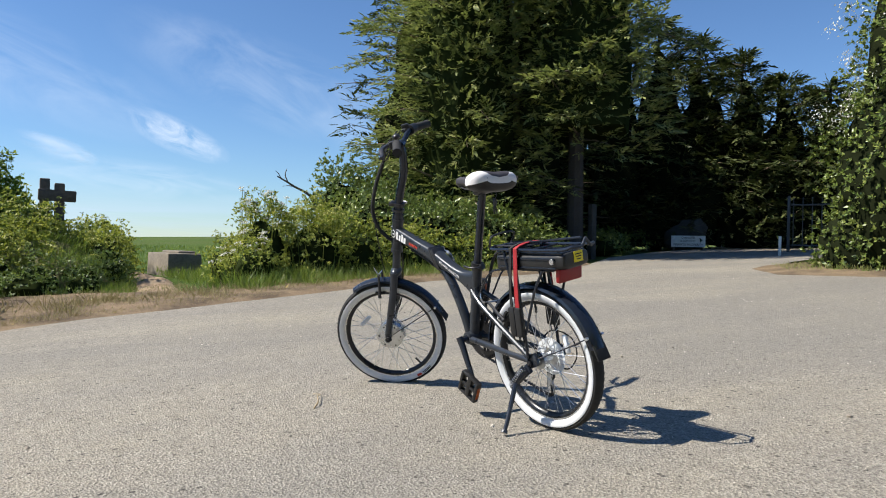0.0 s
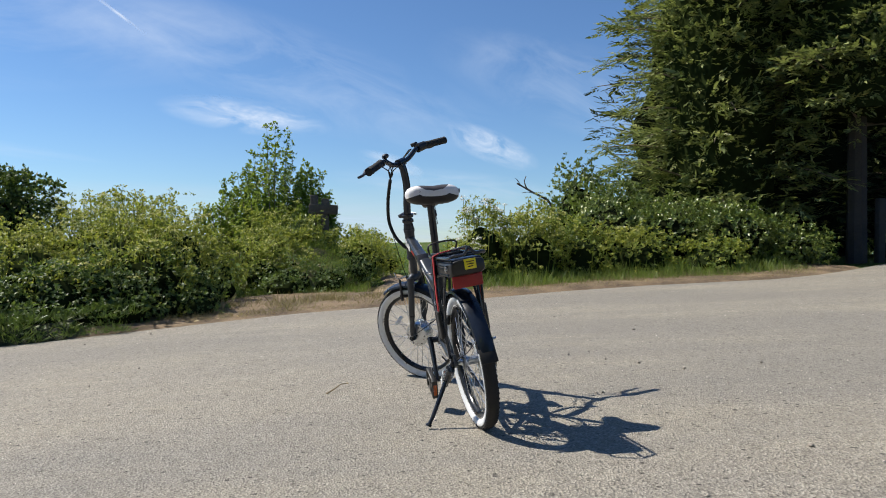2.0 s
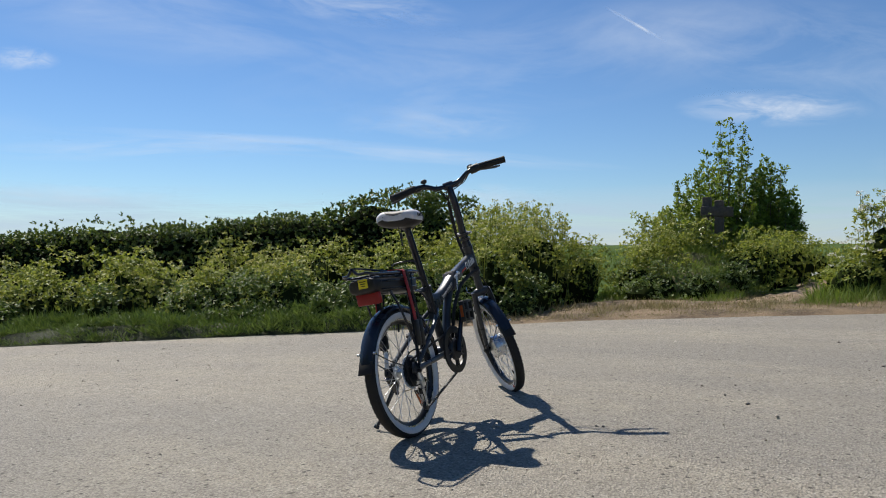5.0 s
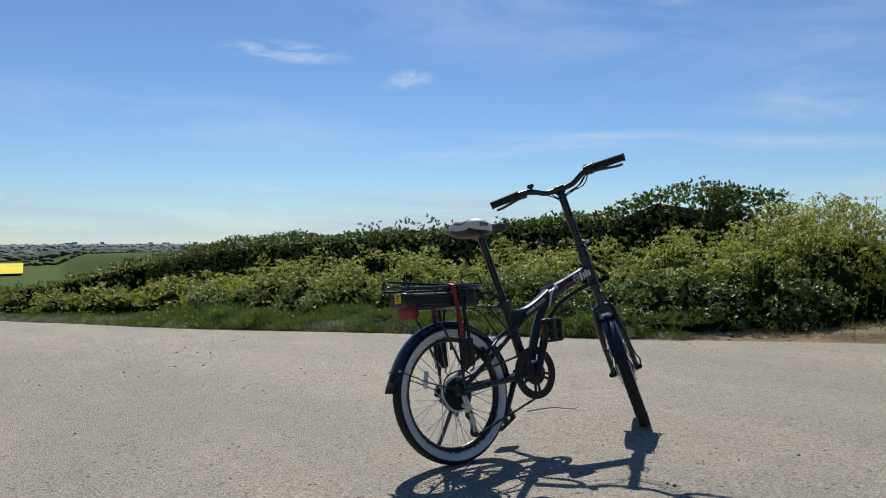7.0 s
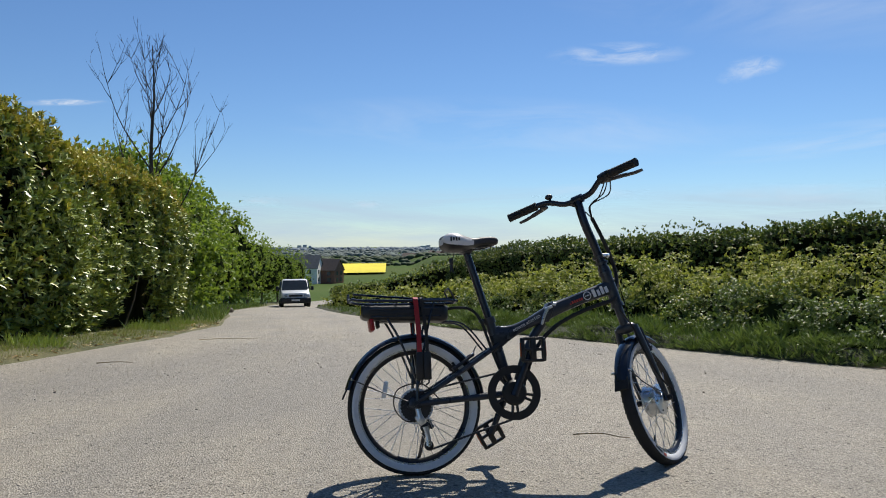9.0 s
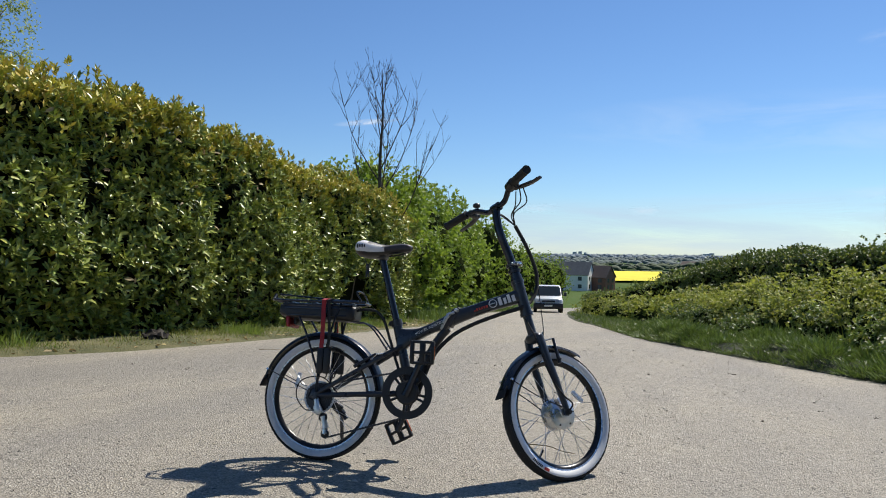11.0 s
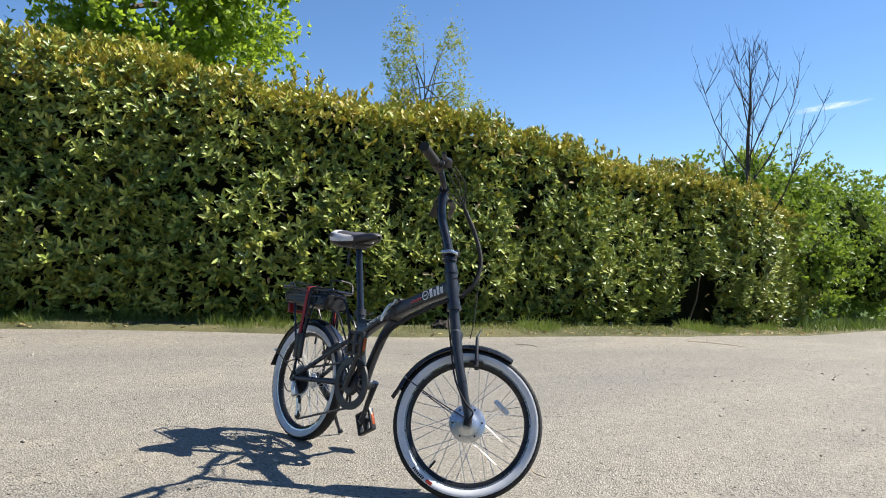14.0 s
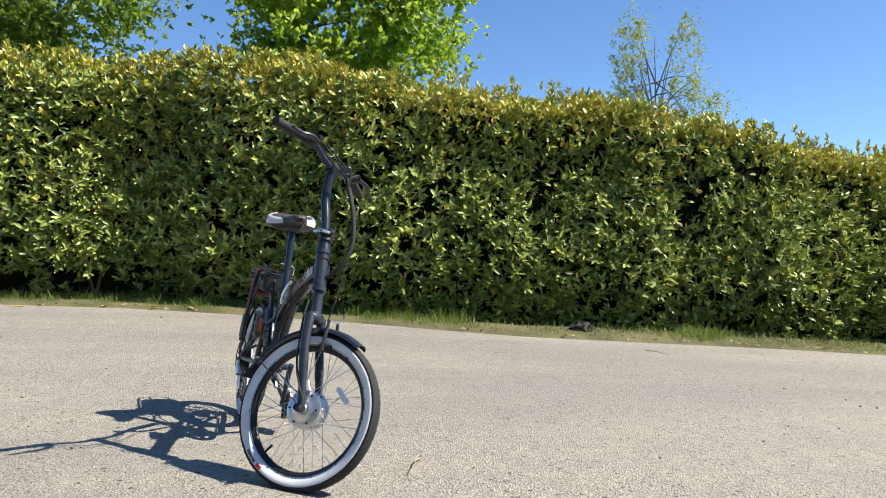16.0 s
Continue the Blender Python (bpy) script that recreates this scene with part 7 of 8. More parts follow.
# mudguards
def mudguard(name, c, a0, a1, front):
    bm = bmesh.new()
    lathe(bm, [(0.246, -0.031), (0.2555, -0.027), (0.2615, -0.013), (0.263, 0), (0.2615, 0.013), (0.2555, 0.027), (0.246, 0.031), (0.246, 0.029), (0.2535, 0.0255), (0.2595, 0.012), (0.261, 0), (0.2595, -0.012), (0.2535, -0.0255), (0.246, -0.029)], c, 44, True, a0, a1)
    g = bpart(name, bm, BLACKPAINT, None, "glossy blue-black mudguard", front)
    a = radians(a1 - 9)
    for s in (-1, 1):
        bm = bmesh.new()
        e = c + Vector((0.252 * math.cos(a), s * 0.033, 0.252 * math.sin(a)))
        sweep(bm, curve([c + Vector((-0.012, s * 0.062, 0.012)), (c + e) / 2 + Vector((0, s * 0.02, 0)), e], 4), 0.0022, 5)
        bpart("stay", bm, DARKSTEEL, g, "thin black wire stay", front)
        bm = bmesh.new()
        sweep(bm, [e - Vector((0, s * 0.003, 0)), e + Vector((0, s * 0.007, 0))], 0.005, 7)
        bpart("bolt", bm, SILVER, g, "", front)
    # flap at the lower end
    bm = bmesh.new()
    b = radians(a1)
    m = Matrix.Translation(c + Vector((0.2565 * math.cos(b), 0, 0.2565 * math.sin(b)))) @ Matrix.Rotation(-b, 4, "Y")
    box(bm, (0.005, 0.056, 0.05), m @ Matrix.Translation((0.002, 0, 0.012)) @ Matrix.Rotation(radians(8), 4, "Y"), 0.002)
    bpart("flap", bm, RUBBER, g, "black rubber flap", front)
    return g


mudguard("rear_mudguard", REAR, 3, 165, False)
mudguard("front_mudguard", FRONT, 66, 166, True)

# frame
chassis_bm = bmesh.new()
loft(chassis_bm, along([(0.805, 0, 0.668, 0.021, 0.036, -20), (0.70, 0, 0.632, 0.0225, 0.031, -20), (0.60, 0, 0.594, 0.025, 0.033, -21), (0.552, 0, 0.575, 0.027, 0.038, -22)], 4))
chassis = bpart("frame", chassis_bm, PAINT, None, "graphite painted folding frame")
bm = bmesh.new()
loft(bm, along([(0.516, 0, 0.560, 0.027, 0.038, -24), (0.45, 0, 0.527, 0.024, 0.031, -26), (0.385, 0, 0.493, 0.022, 0.036, -22), (0.335, 0, 0.470, 0.020, 0.052, -10), (0.315, 0, 0.468, 0.018, 0.058, -4)], 5))
bpart("rear_beam", bm, PAINT, chassis)
bm = bmesh.new()
box(bm, (0.016, 0.060, 0.086), pose(0.5255, 0, 0.5645, 0, 24, 0), 0.004)
box(bm, (0.014, 0.058, 0.084), pose(0.5425, 0, 0.572, 0, 24, 0), 0.004)
bpart("hinge", bm, DARKSTEEL, chassis, "dark folding hinge plates")
bm = bmesh.new()
sweep(bm, [(0.545, -0.034, 0.590), (0.515, -0.038, 0.578)], 0.006, 8)
sweep(bm, curve([(0.530, -0.040, 0.586), (0.512, -0.046, 0.560), (0.497, -0.048, 0.520)], 5), [0.007] * 8 + [0.006] * 2 + [0.004], 8, True, 0.5)
sweep(bm, [(0.548, -0.036, 0.600), (0.56, -0.04, 0.596)], 0.007, 8)
bpart("hinge_lever", bm, SILVER, chassis, "bright clamp lever")
bm = bmesh.new()
sweep(bm, [AX - AK * 0.165, AX - AK * 0.03], [0.0225, 0.0225], 20)
sweep(bm, [AX - AK * 0.172, AX - AK * 0.158], 0.0255, 20)
sweep(bm, [AX - AK * 0.040, AX - AK * 0.026], 0.0255, 20)
bpart("head_tube", bm, PAINT, chassis)
bm = bmesh.new()
sweep(bm, [(0.3035, 0, 0.548), (0.385, 0, 0.272 - 0.03)], 0.0185, 18)
bpart("seat_tube", bm, PAINT, chassis)
bm = bmesh.new()
sweep(bm, curve([(0.515, 0, 0.530), (0.470, 0, 0.470), (0.430, 0, 0.385), (0.408, 0, 0.318), (0.398, 0, 0.275)], 5), 0.0165, 14, True, 1.15)
bpart("curved_tube", bm, PAINT, chassis, "curved lower frame tube")
bm = bmesh.new()
sweep(bm, [(0.376, -0.036, 0.272), (0.376, 0.036, 0.272)], 0.022, 18)
bpart("bottom_bracket", bm, PAINT, chassis)
for s in (-1, 1):
    bm = bmesh.new()
    sweep(bm, curve([(0.36, s * 0.028, 0.268), (0.27, s * 0.036, 0.262), (0.15, s * 0.052, 0.254), (0.02, s * 0.062, 0.245)], 5), [0.012] * 8 + [0.0105] * 8, 10, True, 0.85)
    bpart("chain_stay", bm, PAINT, chassis)
    bm = bmesh.new()
    sweep(bm, curve([(0.335, s * 0.016, 0.452), (0.27, s * 0.036, 0.412), (0.15, s * 0.050, 0.337), (0.015, s * 0.062, 0.255)], 5), 0.0092, 10)
    bpart("seat_stay", bm, PAINT, chassis)
    bm = bmesh.new()
    box(bm, (0.05, 0.006, 0.045), pose(0.005, s * 0.062, 0.246, 0, 18, 0), 0.008)
    bpart("dropout", bm, PAINT, chassis)
# marks on the beam: a ring badge, white bars, a red bar
def on_beam(bm, u, h, size, s, tilt=-20):
    """A thin plate on the beam's side, u along the bike, h above its middle line."""
    z = 0.668 + (u - 0.805) * 0.343
    box(bm, (size[0], 0.0012, size[1]), pose(u + math.sin(radians(20)) * -h, s * 0.0236, z + h * 0.94, 0, tilt, 0))


for s in (-1, 1):
    bm = bmesh.new()
    for u, w, hgt, h in ((0.722, 0.013, 0.032, 0), (0.740, 0.011, 0.024, -0.004), (0.756, 0.012, 0.032, 0), (0.773, 0.013, 0.024, -0.004)):
        uu = u if s < 0 else 1.494 - u
        on_beam(bm, uu, h, (w, hgt), s)
    bpart("white_mark", bm, WHITEPRINT, chassis, "white printed mark on the beam", False, False)
    bm = bmesh.new()
    cu = 0.694 if s < 0 else 0.80
    cz = 0.668 + (cu - 0.805) * 0.343
    lathe(bm, [(0.0165, s * 0.0240), (0.0135, s * 0.0240), (0.0135, s * 0.0225), (0.0165, s * 0.0225)], (cu, 0, cz), 24, True)
    box(bm, (0.02, 0.0012, 0.003), pose(cu, s * 0.0238, cz, 0, -20, 0))
    bpart("ring_mark", bm, WHITEPRINT, chassis, "round printed badge outline", False, False)
    bm = bmesh.new()
    for i in range(6):
        on_beam(bm, (0.622 if s < 0 else 0.640) + i * 0.0095, -0.004, (0.0065, 0.010), s)
    bpart("red_mark", bm, REDPRINT, chassis, "red printed bars", False, False)


lettering("POWER ASSISTED", 0.0155, Matrix.Translation((0.445, 0.0262, 0.527)) @ Matrix(((-1, 0, 0, 0), (0, 0, 1, 0), (0, 1, 0, 0), (0, 0, 0, 1))) @ Matrix.Rotation(radians(-27), 4, "Z"), WHITEPRINT, chassis, "lettering", "small pale lettering")
lettering("POWER ASSISTED", 0.0155, Matrix.Translation((0.445, -0.0262, 0.527)) @ Matrix(((1, 0, 0, 0), (0, 0, -1, 0), (0, 1, 0, 0), (0, 0, 0, 1))) @ Matrix.Rotation(radians(27), 4, "Z"), WHITEPRINT, chassis, "lettering", "small pale lettering")

# seat post and saddle
bm = bmesh.new()
sweep(bm, [(0.3085, 0, 0.53), (0.2215, 0, 0.822)], 0.0143, 16)
post = bpart("seat_post", bm, BLACKPAINT, None, "black seat post")
bm = bmesh.new()
sweep(bm, [(0.3015, 0, 0.555), (0.3085, 0, 0.531)], 0.0225, 18)
box(bm, (0.016, 0.02, 0.02), pose(0.28, 0, 0.54, 0, 16, 0), 0.004)
sweep(bm, curve([(0.28, 0.012, 0.54), (0.275, 0.035, 0.542), (0.30, 0.045, 0.545), (0.33, 0.04, 0.548)], 4), 0.004, 6, True, 1.6)
bpart("seat_clamp", bm, DARKSTEEL, post, "quick-release seat clamp")
bm = bmesh.new()
box(bm, (0.05, 0.062, 0.034), pose(0.222, 0, 0.818, 0, 8, 0), 0.010)
for s in (-1, 1):
    sweep(bm, curve([(0.13, s * 0.035, 0.838), (0.17, s * 0.026, 0.824), (0.27, s * 0.022, 0.822), (0.34, s * 0.012, 0.838)], 4), 0.0035, 6)
bpart("saddle_rails", bm, DARKSTEEL, post)

prof = [(0.128, 0.056, 0.862, 0.030), (0.134, 0.078, 0.872, 0.054), (0.150, 0.096, 0.880, 0.074), (0.175, 0.103, 0.882, 0.080), (0.205, 0.096, 0.876, 0.074), (0.235, 0.074, 0.868, 0.060), (0.262, 0.050, 0.864, 0.048), (0.295, 0.036, 0.866, 0.042), (0.330, 0.029, 0.869, 0.040), (0.358, 0.026, 0.868, 0.036), (0.374, 0.019, 0.863, 0.028), (0.381, 0.007, 0.856, 0.012)]
N = 24
pts = []
for x, hw, zt, th in along(prof, 3):
    x, th = 0.128 + (x - 0.128) * 0.885, th * 0.95
    ring = []
    for k in range(N):
        a = 2 * math.pi * k / N
        c, s = math.cos(a), math.sin(a)
        w = math.copysign(abs(c) ** 0.72, c) * hw
        z = zt - th / 2 + math.copysign(abs(s) ** 0.75, s) * th / 2
        if s > 0:
            z -= 0.008 * (1 - min(1, abs(w) / max(hw, 1e-6) * 1.4)) * (1 if x < 0.27 else 0.3)
        ring.append((x, w, z))
    pts.append(ring)
groups = {"top": [], "side": [], "base": []}
for i in range(len(pts) - 1):
    for k in range(N):
        f = (pts[i][k], pts[i][(k + 1) % N], pts[i + 1][(k + 1) % N], pts[i + 1][k])
        mid = (k + 0.5) * 2 * math.pi / N
        s, c, x = math.sin(mid), abs(math.cos(mid)), f[0][0]
        rel = s
        if rel < -0.22:
            g = "base"
        elif x < (0.245 if rel < 0.5 else 0.205) - 0.03 * max(0, rel) and rel < 0.90:
            g = "side"
        else:
            g = "top"
        groups[g].append(f)
saddle = None
for g, mat, lab in (("base", BLACKPLASTIC, "black plastic saddle shell"), ("side", SADDLEWHITE, "white padded saddle side"), ("top", SADDLEDARK, "dark saddle cover")):
    bm = bmesh.new()
    for f in groups[g]:
        bm.faces.new([bm.verts.new(p) for p in f])
    if g != "top":
        bm.faces.new([bm.verts.new(p) for p in (pts[0][::-1] if g == "side" else pts[0][:3])])
    bmesh.ops.remove_doubles(bm, verts=bm.verts[:], dist=0.0002)
    bmesh.ops.recalc_face_normals(bm, faces=bm.faces[:])
    if saddle is None:
        saddle = bpart("saddle", bm, mat, None, lab)
    else:
        bpart("saddle_" + g, bm, mat, saddle, lab)
for s in (-1,):
    bm = bmesh.new()
    for i in range(4):
        box(bm, (0.006, 0.0012, 0.012 if i % 2 else 0.016), pose(0.150 + i * 0.010, s * (0.1005 + 0.0008 * i), 0.852, 0, 0, s * 4))
    bpart("saddle_mark", bm, SADDLEDARK, saddle, "small dark printed bars", False, False)
# the saddle sits turned a little level on its post
level = Matrix.Translation((0.22, 0, 0.83)) @ Matrix.Rotation(radians(6.5), 4, "X") @ Matrix.Translation((-0.22, 0, -0.83))
for ob in [saddle, *saddle.children]:
    ob.data.transform(level)
# keys on a ring under the saddle
bm = bmesh.new()
sweep(bm, [Vector((0.165 + 0.012 * math.cos(a), 0.0, 0.800 + 0.018 * math.sin(a))) for a in np.linspace(0, 6.283, 15)], 0.0014, 5, False)
box(bm, (0.016, 0.008, 0.026), pose(0.166, 0, 0.772), 0.004)
for i in range(2):
    box(bm, (0.007, 0.0015, 0.030), pose(0.163 + i * 0.007, 0.003 * i, 0.745, 0, 8 - i * 14, 0), 0.0005)
bpart("key_ring", bm, DARKSTEEL, saddle, "keys hanging under the saddle")

# fork, stem and handlebar
crown = AX - AK * 0.262
bm = bmesh.new()
sweep(bm, [AX - AK * 0.16, crown - AK * 0.01], [0.0165, 0.0175], 16)
ball(bm, crown, (0.024, 0.045, 0.022), 16, 10)
fork = bpart("fork", bm, PAINT, None, "graphite painted fork", True)
for s in (-1, 1):
    bm = bmesh.new()
    mid = AX - AK * 0.42 + Vector((0.954, 0, 0.30)) * 0.006
    sweep(bm, curve([crown + Vector((0, s * 0.036, 0.004)), AX - AK * 0.33 + Vector((0, s * 0.044, 0)), mid + Vector((0, s * 0.049, 0)), FRONT + Vector((-0.002, s * 0.051, 0.02)), FRONT + Vector((0, s * 0.051, -0.012))], 5), [0.0165] * 6 + [0.0155] * 6 + [0.013] * 5 + [0.012] * 4, 12, True, 0.8)
    bpart("fork_leg", bm, PAINT, fork, "", True)
bm = bmesh.new()
sweep(bm, [AX - AK * 0.028, AX - AK * 0.005], [0.024, 0.022], 18)
sweep(bm, [AX - AK * 0.005, AX + AK * 0.045], [0.0195, 0.0185], 18)
bpart("stem_base", bm, BLACKPAINT, fork, "", True)
TOPC = AX + AK * 0.282
perp = Vector((0.954, 0, 0.30))
bm = bmesh.new()
sweep(bm, curve([AX + AK * 0.02, AX + AK * 0.09 - perp * 0.006, AX + AK * 0.17 - perp * 0.017, AX + AK * 0.24 - perp * 0.012, TOPC], 6), [0.0165] * 25, 16)
stem = bpart("stem", bm, BLACKPAINT, None, "black folding handlebar stem", True)
bm = bmesh.new()
sweep(bm, [AX + AK * 0.030, AX + AK * 0.042], 0.027, 18)
sweep(bm, [AX + AK * 0.006, AX + AK * 0.016], 0.026, 18)
box(bm, (0.02, 0.045, 0.016), Matrix.Translation(AX + AK * 0.036 + perp * 0.026) @ Matrix.Rotation(radians(-17), 4, "Y"), 0.004)
bpart("stem_latch", bm, DARKSTEEL, stem, "folding latch collar", True)
bm = bmesh.new()
sweep(bm, curve([AX + AK * 0.036 + Vector((0.03, -0.02, 0)), AX + AK * 0.034 + Vector((0.005, -0.04, 0)), AX + AK * 0.028 + Vector((-0.03, -0.03, 0))], 4), 0.006, 8, True, 0.6)
bpart("latch_lever", bm, SILVER, stem, "bright latch lever", True)


def bar(y, back, up):
    return TOPC + perp * -back + Vector((0, y, 0)) + AK * up


bm = bmesh.new()
path = [bar(-0.292, 0.052, 0.036), bar(-0.17, 0.022, 0.040), bar(-0.115, 0.008, 0.032), bar(-0.06, 0.0, 0.004), bar(0, 0, 0.0), bar(0.06, 0, 0.004), bar(0.115, 0.008, 0.032), bar(0.17, 0.022, 0.040), bar(0.292, 0.052, 0.036)]
sweep(bm, curve(path, 6), 0.0112, 12)
handlebar = bpart("handlebar", bm, BLACKPAINT, stem, "black riser handlebar", True)
bm = bmesh.new()
sweep(bm, [TOPC + Vector((0, -0.022, 0)), TOPC + Vector((0, 0.022, 0))], 0.018, 14)
bpart("bar_clamp", bm, BLACKPAINT, stem, "", True)
for s in (-1, 1):
    a, b = bar(s * 0.170, 0.022, 0.040), bar(s * 0.294, 0.0525, 0.036)
    bm = bmesh.new()
    n = 18
    sweep(bm, [a.lerp(b, i / n) for i in range(n + 1)], [0.0175 if i in (0, n) else 0.0158 + 0.0010 * (i % 2) for i in range(n + 1)], 12)
    bpart("grip", bm, RUBBER, stem, "ribbed black rubber grip", True)
    bm = bmesh.new()
    c = bar(s * 0.150, 0.017, 0.038)
    box(bm, (0.034, 0.026, 0.030), Matrix.Translation(c + perp * 0.012 - AK * 0.006) @ Matrix.Rotation(radians(s * 12), 4, "Z"), 0.007)
    sweep(bm, [c, c + perp * 0.035 - AK * 0.012], [0.011, 0.008], 8)
    bpart("brake_clamp", bm, BLACKPLASTIC, stem, "", True)
    bm = bmesh.new()
    sweep(bm, curve([c + perp * 0.036 - AK * 0.012, c + perp * 0.045 - AK * 0.018 + Vector((0, s * 0.05, 0)), c + perp * 0.030 - AK * 0.028 + Vector((0, s * 0.10, 0)), c + perp * 0.028 - AK * 0.030 + Vector((0, s * 0.135, 0))], 5), [0.0075] * 8 + [0.006] * 6 + [0.005, 0.0055], 8, True, 1.5)
    bpart("brake_lever", bm, DARKSTEEL, stem, "dark alloy brake lever", True)
# bell and gear shifter
bm = bmesh.new()
c = bar(0.112, 0.006, 0.056)
ball(bm, c, (0.016, 0.016, 0.011), 14, 8)
sweep(bm, [c - AK * 0.022, c], 0.005, 6)
bpart("bell", bm, DARKSTEEL, stem, "small domed bell", True)
bm = bmesh.new()
sweep(bm, [bar(-0.125, 0.010, 0.036), bar(-0.168, 0.021, 0.040)], [0.021, 0.0195], 14)
box(bm, (0.03, 0.022, 0.018), Matrix.Translation(bar(-0.135, -0.012, 0.050)), 0.005)
bpart("gear_shifter", bm, BLACKPLASTIC, stem, "black twist gear shifter", True)

# cables: loose ones join a wrapped bundle that drops before the stem
def cable(name, pts, r, front=True, mat=RUBBER, label=""):
    bm = bmesh.new()
    sweep(bm, curve(pts, 8), r, 7)
    return bpart(name, bm, mat, None, label, front)


join = AX + AK * 0.20 + perp * 0.070
cable("cable", [bar(-0.135, -0.03, 0.030), bar(-0.09, -0.055, -0.01), AX + AK * 0.25 + perp * 0.062 + Vector((0, -0.02, 0)), join], 0.0026, label="thin black control cable")
cable("cable", [bar(-0.14, -0.045, 0.026), bar(-0.10, -0.075, -0.02), AX + AK * 0.25 + perp * 0.075 + Vector((0, -0.01, 0)), join], 0.0026, label="thin black control cable")
cable("cable", [bar(-0.12, -0.02, 0.02), bar(-0.07, -0.04, -0.02), AX + AK * 0.24 + perp * 0.055 + Vector((0, -0.012, 0)), join], 0.0024, label="thin black control cable")
cable("cable", [bar(0.135, -0.035, 0.026), bar(0.07, -0.060, 0.0), bar(0.02, -0.055, -0.04), join], 0.0026, label="thin black control cable")
cable("cable", [bar(0.11, -0.02, 0.03), bar(0.05, -0.03, 0.0), bar(0.01, -0.045, -0.05), join], 0.0024, label="thin black control cable")
bundle = [join, AX + AK * 0.10 + perp * 0.098, AX + AK * 0.0 + perp * 0.108, AX - AK * 0.075 + perp * 0.082, AX - AK * 0.12 + perp * 0.035]
low = [TURN @ p for p in curve(bundle, 8)]
bm = bmesh.new()
tail = curve([low[-1], Vector((0.795, -0.030, 0.612)), Vector((0.72, -0.020, 0.588)), Vector((0.62, -0.015, 0.548)), Vector((0.54, -0.022, 0.500)), Vector((0.475, -0.024, 0.430)), Vector((0.435, -0.022, 0.340)), Vector((0.41, -0.015, 0.262))], 6)
whole = low[:-1] + tail
sweep(bm, whole, [0.0075 + 0.0007 * (i % 2) for i in range(len(whole))], 9)
bpart("wrapped_cable", bm, RUBBER, None, "wrapped black cable bundle")
cable("cable", [AX - AK * 0.03 + perp * 0.104, AX - AK * 0.12 + perp * 0.085, AX - AK * 0.22 + perp * 0.064, AX - AK * 0.275 + perp * 0.046], 0.0018, label="thin front brake cable")
cable("cable", [FRONT + Vector((0, -0.066, 0)), FRONT + Vector((0.012, -0.075, 0.03)), FRONT + Vector((-0.02, -0.064, 0.06)), AX - AK * 0.42 + Vector((-0.016, -0.054, 0)), AX - AK * 0.28 + Vector((-0.022, -0.04, 0)), AX - AK * 0.19 + Vector((-0.022, -0.012, 0))], 0.0032, label="motor cable along the fork leg")

# rim brakes
def brake(c, at, front):
    """Two arms with pads beside the rim, at that angle round the wheel."""
    a = radians(at)
    out = Vector((math.cos(a), 0, math.sin(a)))
    fwd = Vector((-math.sin(a), 0, math.cos(a)))
    off = fwd * (-0.026 if front else 0.03)
    top = None
    for s in (-1, 1):
        bm = bmesh.new()
        sweep(bm, [c + out * 0.185 + off + Vector((0, s * 0.040, 0)), c + out * 0.215 + off + Vector((0, s * 0.036, 0)), c + out * 0.285 + off + Vector((0, s * 0.028, 0))], [0.008, 0.0065, 0.005], 8)
        sweep(bm, [c + out * 0.200 + off + Vector((0, s * 0.05, 0)), c + out * 0.200 + off + Vector((0, s * 0.02, 0))], 0.0045, 7)
        ob = bpart("brake_arm", bm, DARKSTEEL, None, "dark rim brake arm", front)
        bm = bmesh.new()
        box(bm, (0.010, 0.012, 0.045), Matrix.Translation(c + out * 0.201 + off + Vector((0, s * 0.0225, 0))) @ Matrix.Rotation(-a, 4, "Y"), 0.003)
        bpart("brake_pad", bm, RUBBER, ob, "", front)
    bm = bmesh.new()
    sweep(bm, curve([c + out * 0.283 + off + Vector((0, -0.03, 0)), c + out * 0.288 + off + Vector((0, 0.02, 0)), c + out * 0.300 + off + Vector((0, 0.045, 0)), c + out * 0.325 + off * 1.5 + Vector((0, 0.04, 0))], 5), 0.0028, 6)
    bpart("brake_noodle", bm, SILVER, None, "bright bent brake cable guide", front)


brake(FRONT, 101, True)
brake(REAR, 33, False)

# cranks, chainring, pedals, chain
BB = Vector((0.376, 0, 0.272))
bm = bmesh.new()
lathe(bm, [(0.100, -0.053), (0.100, -0.045), (0.071, -0.045), (0.071, -0.053)], BB, 56, True)
ring = bpart("chainring", bm, BLACKPLASTIC, None, "black chainring with guard and round windows")
bm = bmesh.new()
lathe(bm, [(0.0, -0.060), (0.040, -0.060), (0.047, -0.052), (0.047, -0.046), (0.0, -0.044)], BB, 32)
bpart("spider", bm, BLACKPLASTIC, ring)
for k in range(5):
    a = radians(72 * k + 54)
    d = Vector((math.cos(a), 0, math.sin(a)))
    e = Vector((-math.sin(a), 0, math.cos(a)))
    for s in (-1, 1):
        bm = bmesh.new()
        sweep(bm, [BB + d * 0.036 + e * s * 0.007 + Vector((0, -0.050, 0)), BB + d * 0.078 + e * s * 0.011 + Vector((0, -0.049, 0))], 0.0055, 6)
        bpart("spider_arm", bm, BLACKPLASTIC, ring)
bm = bmesh.new()
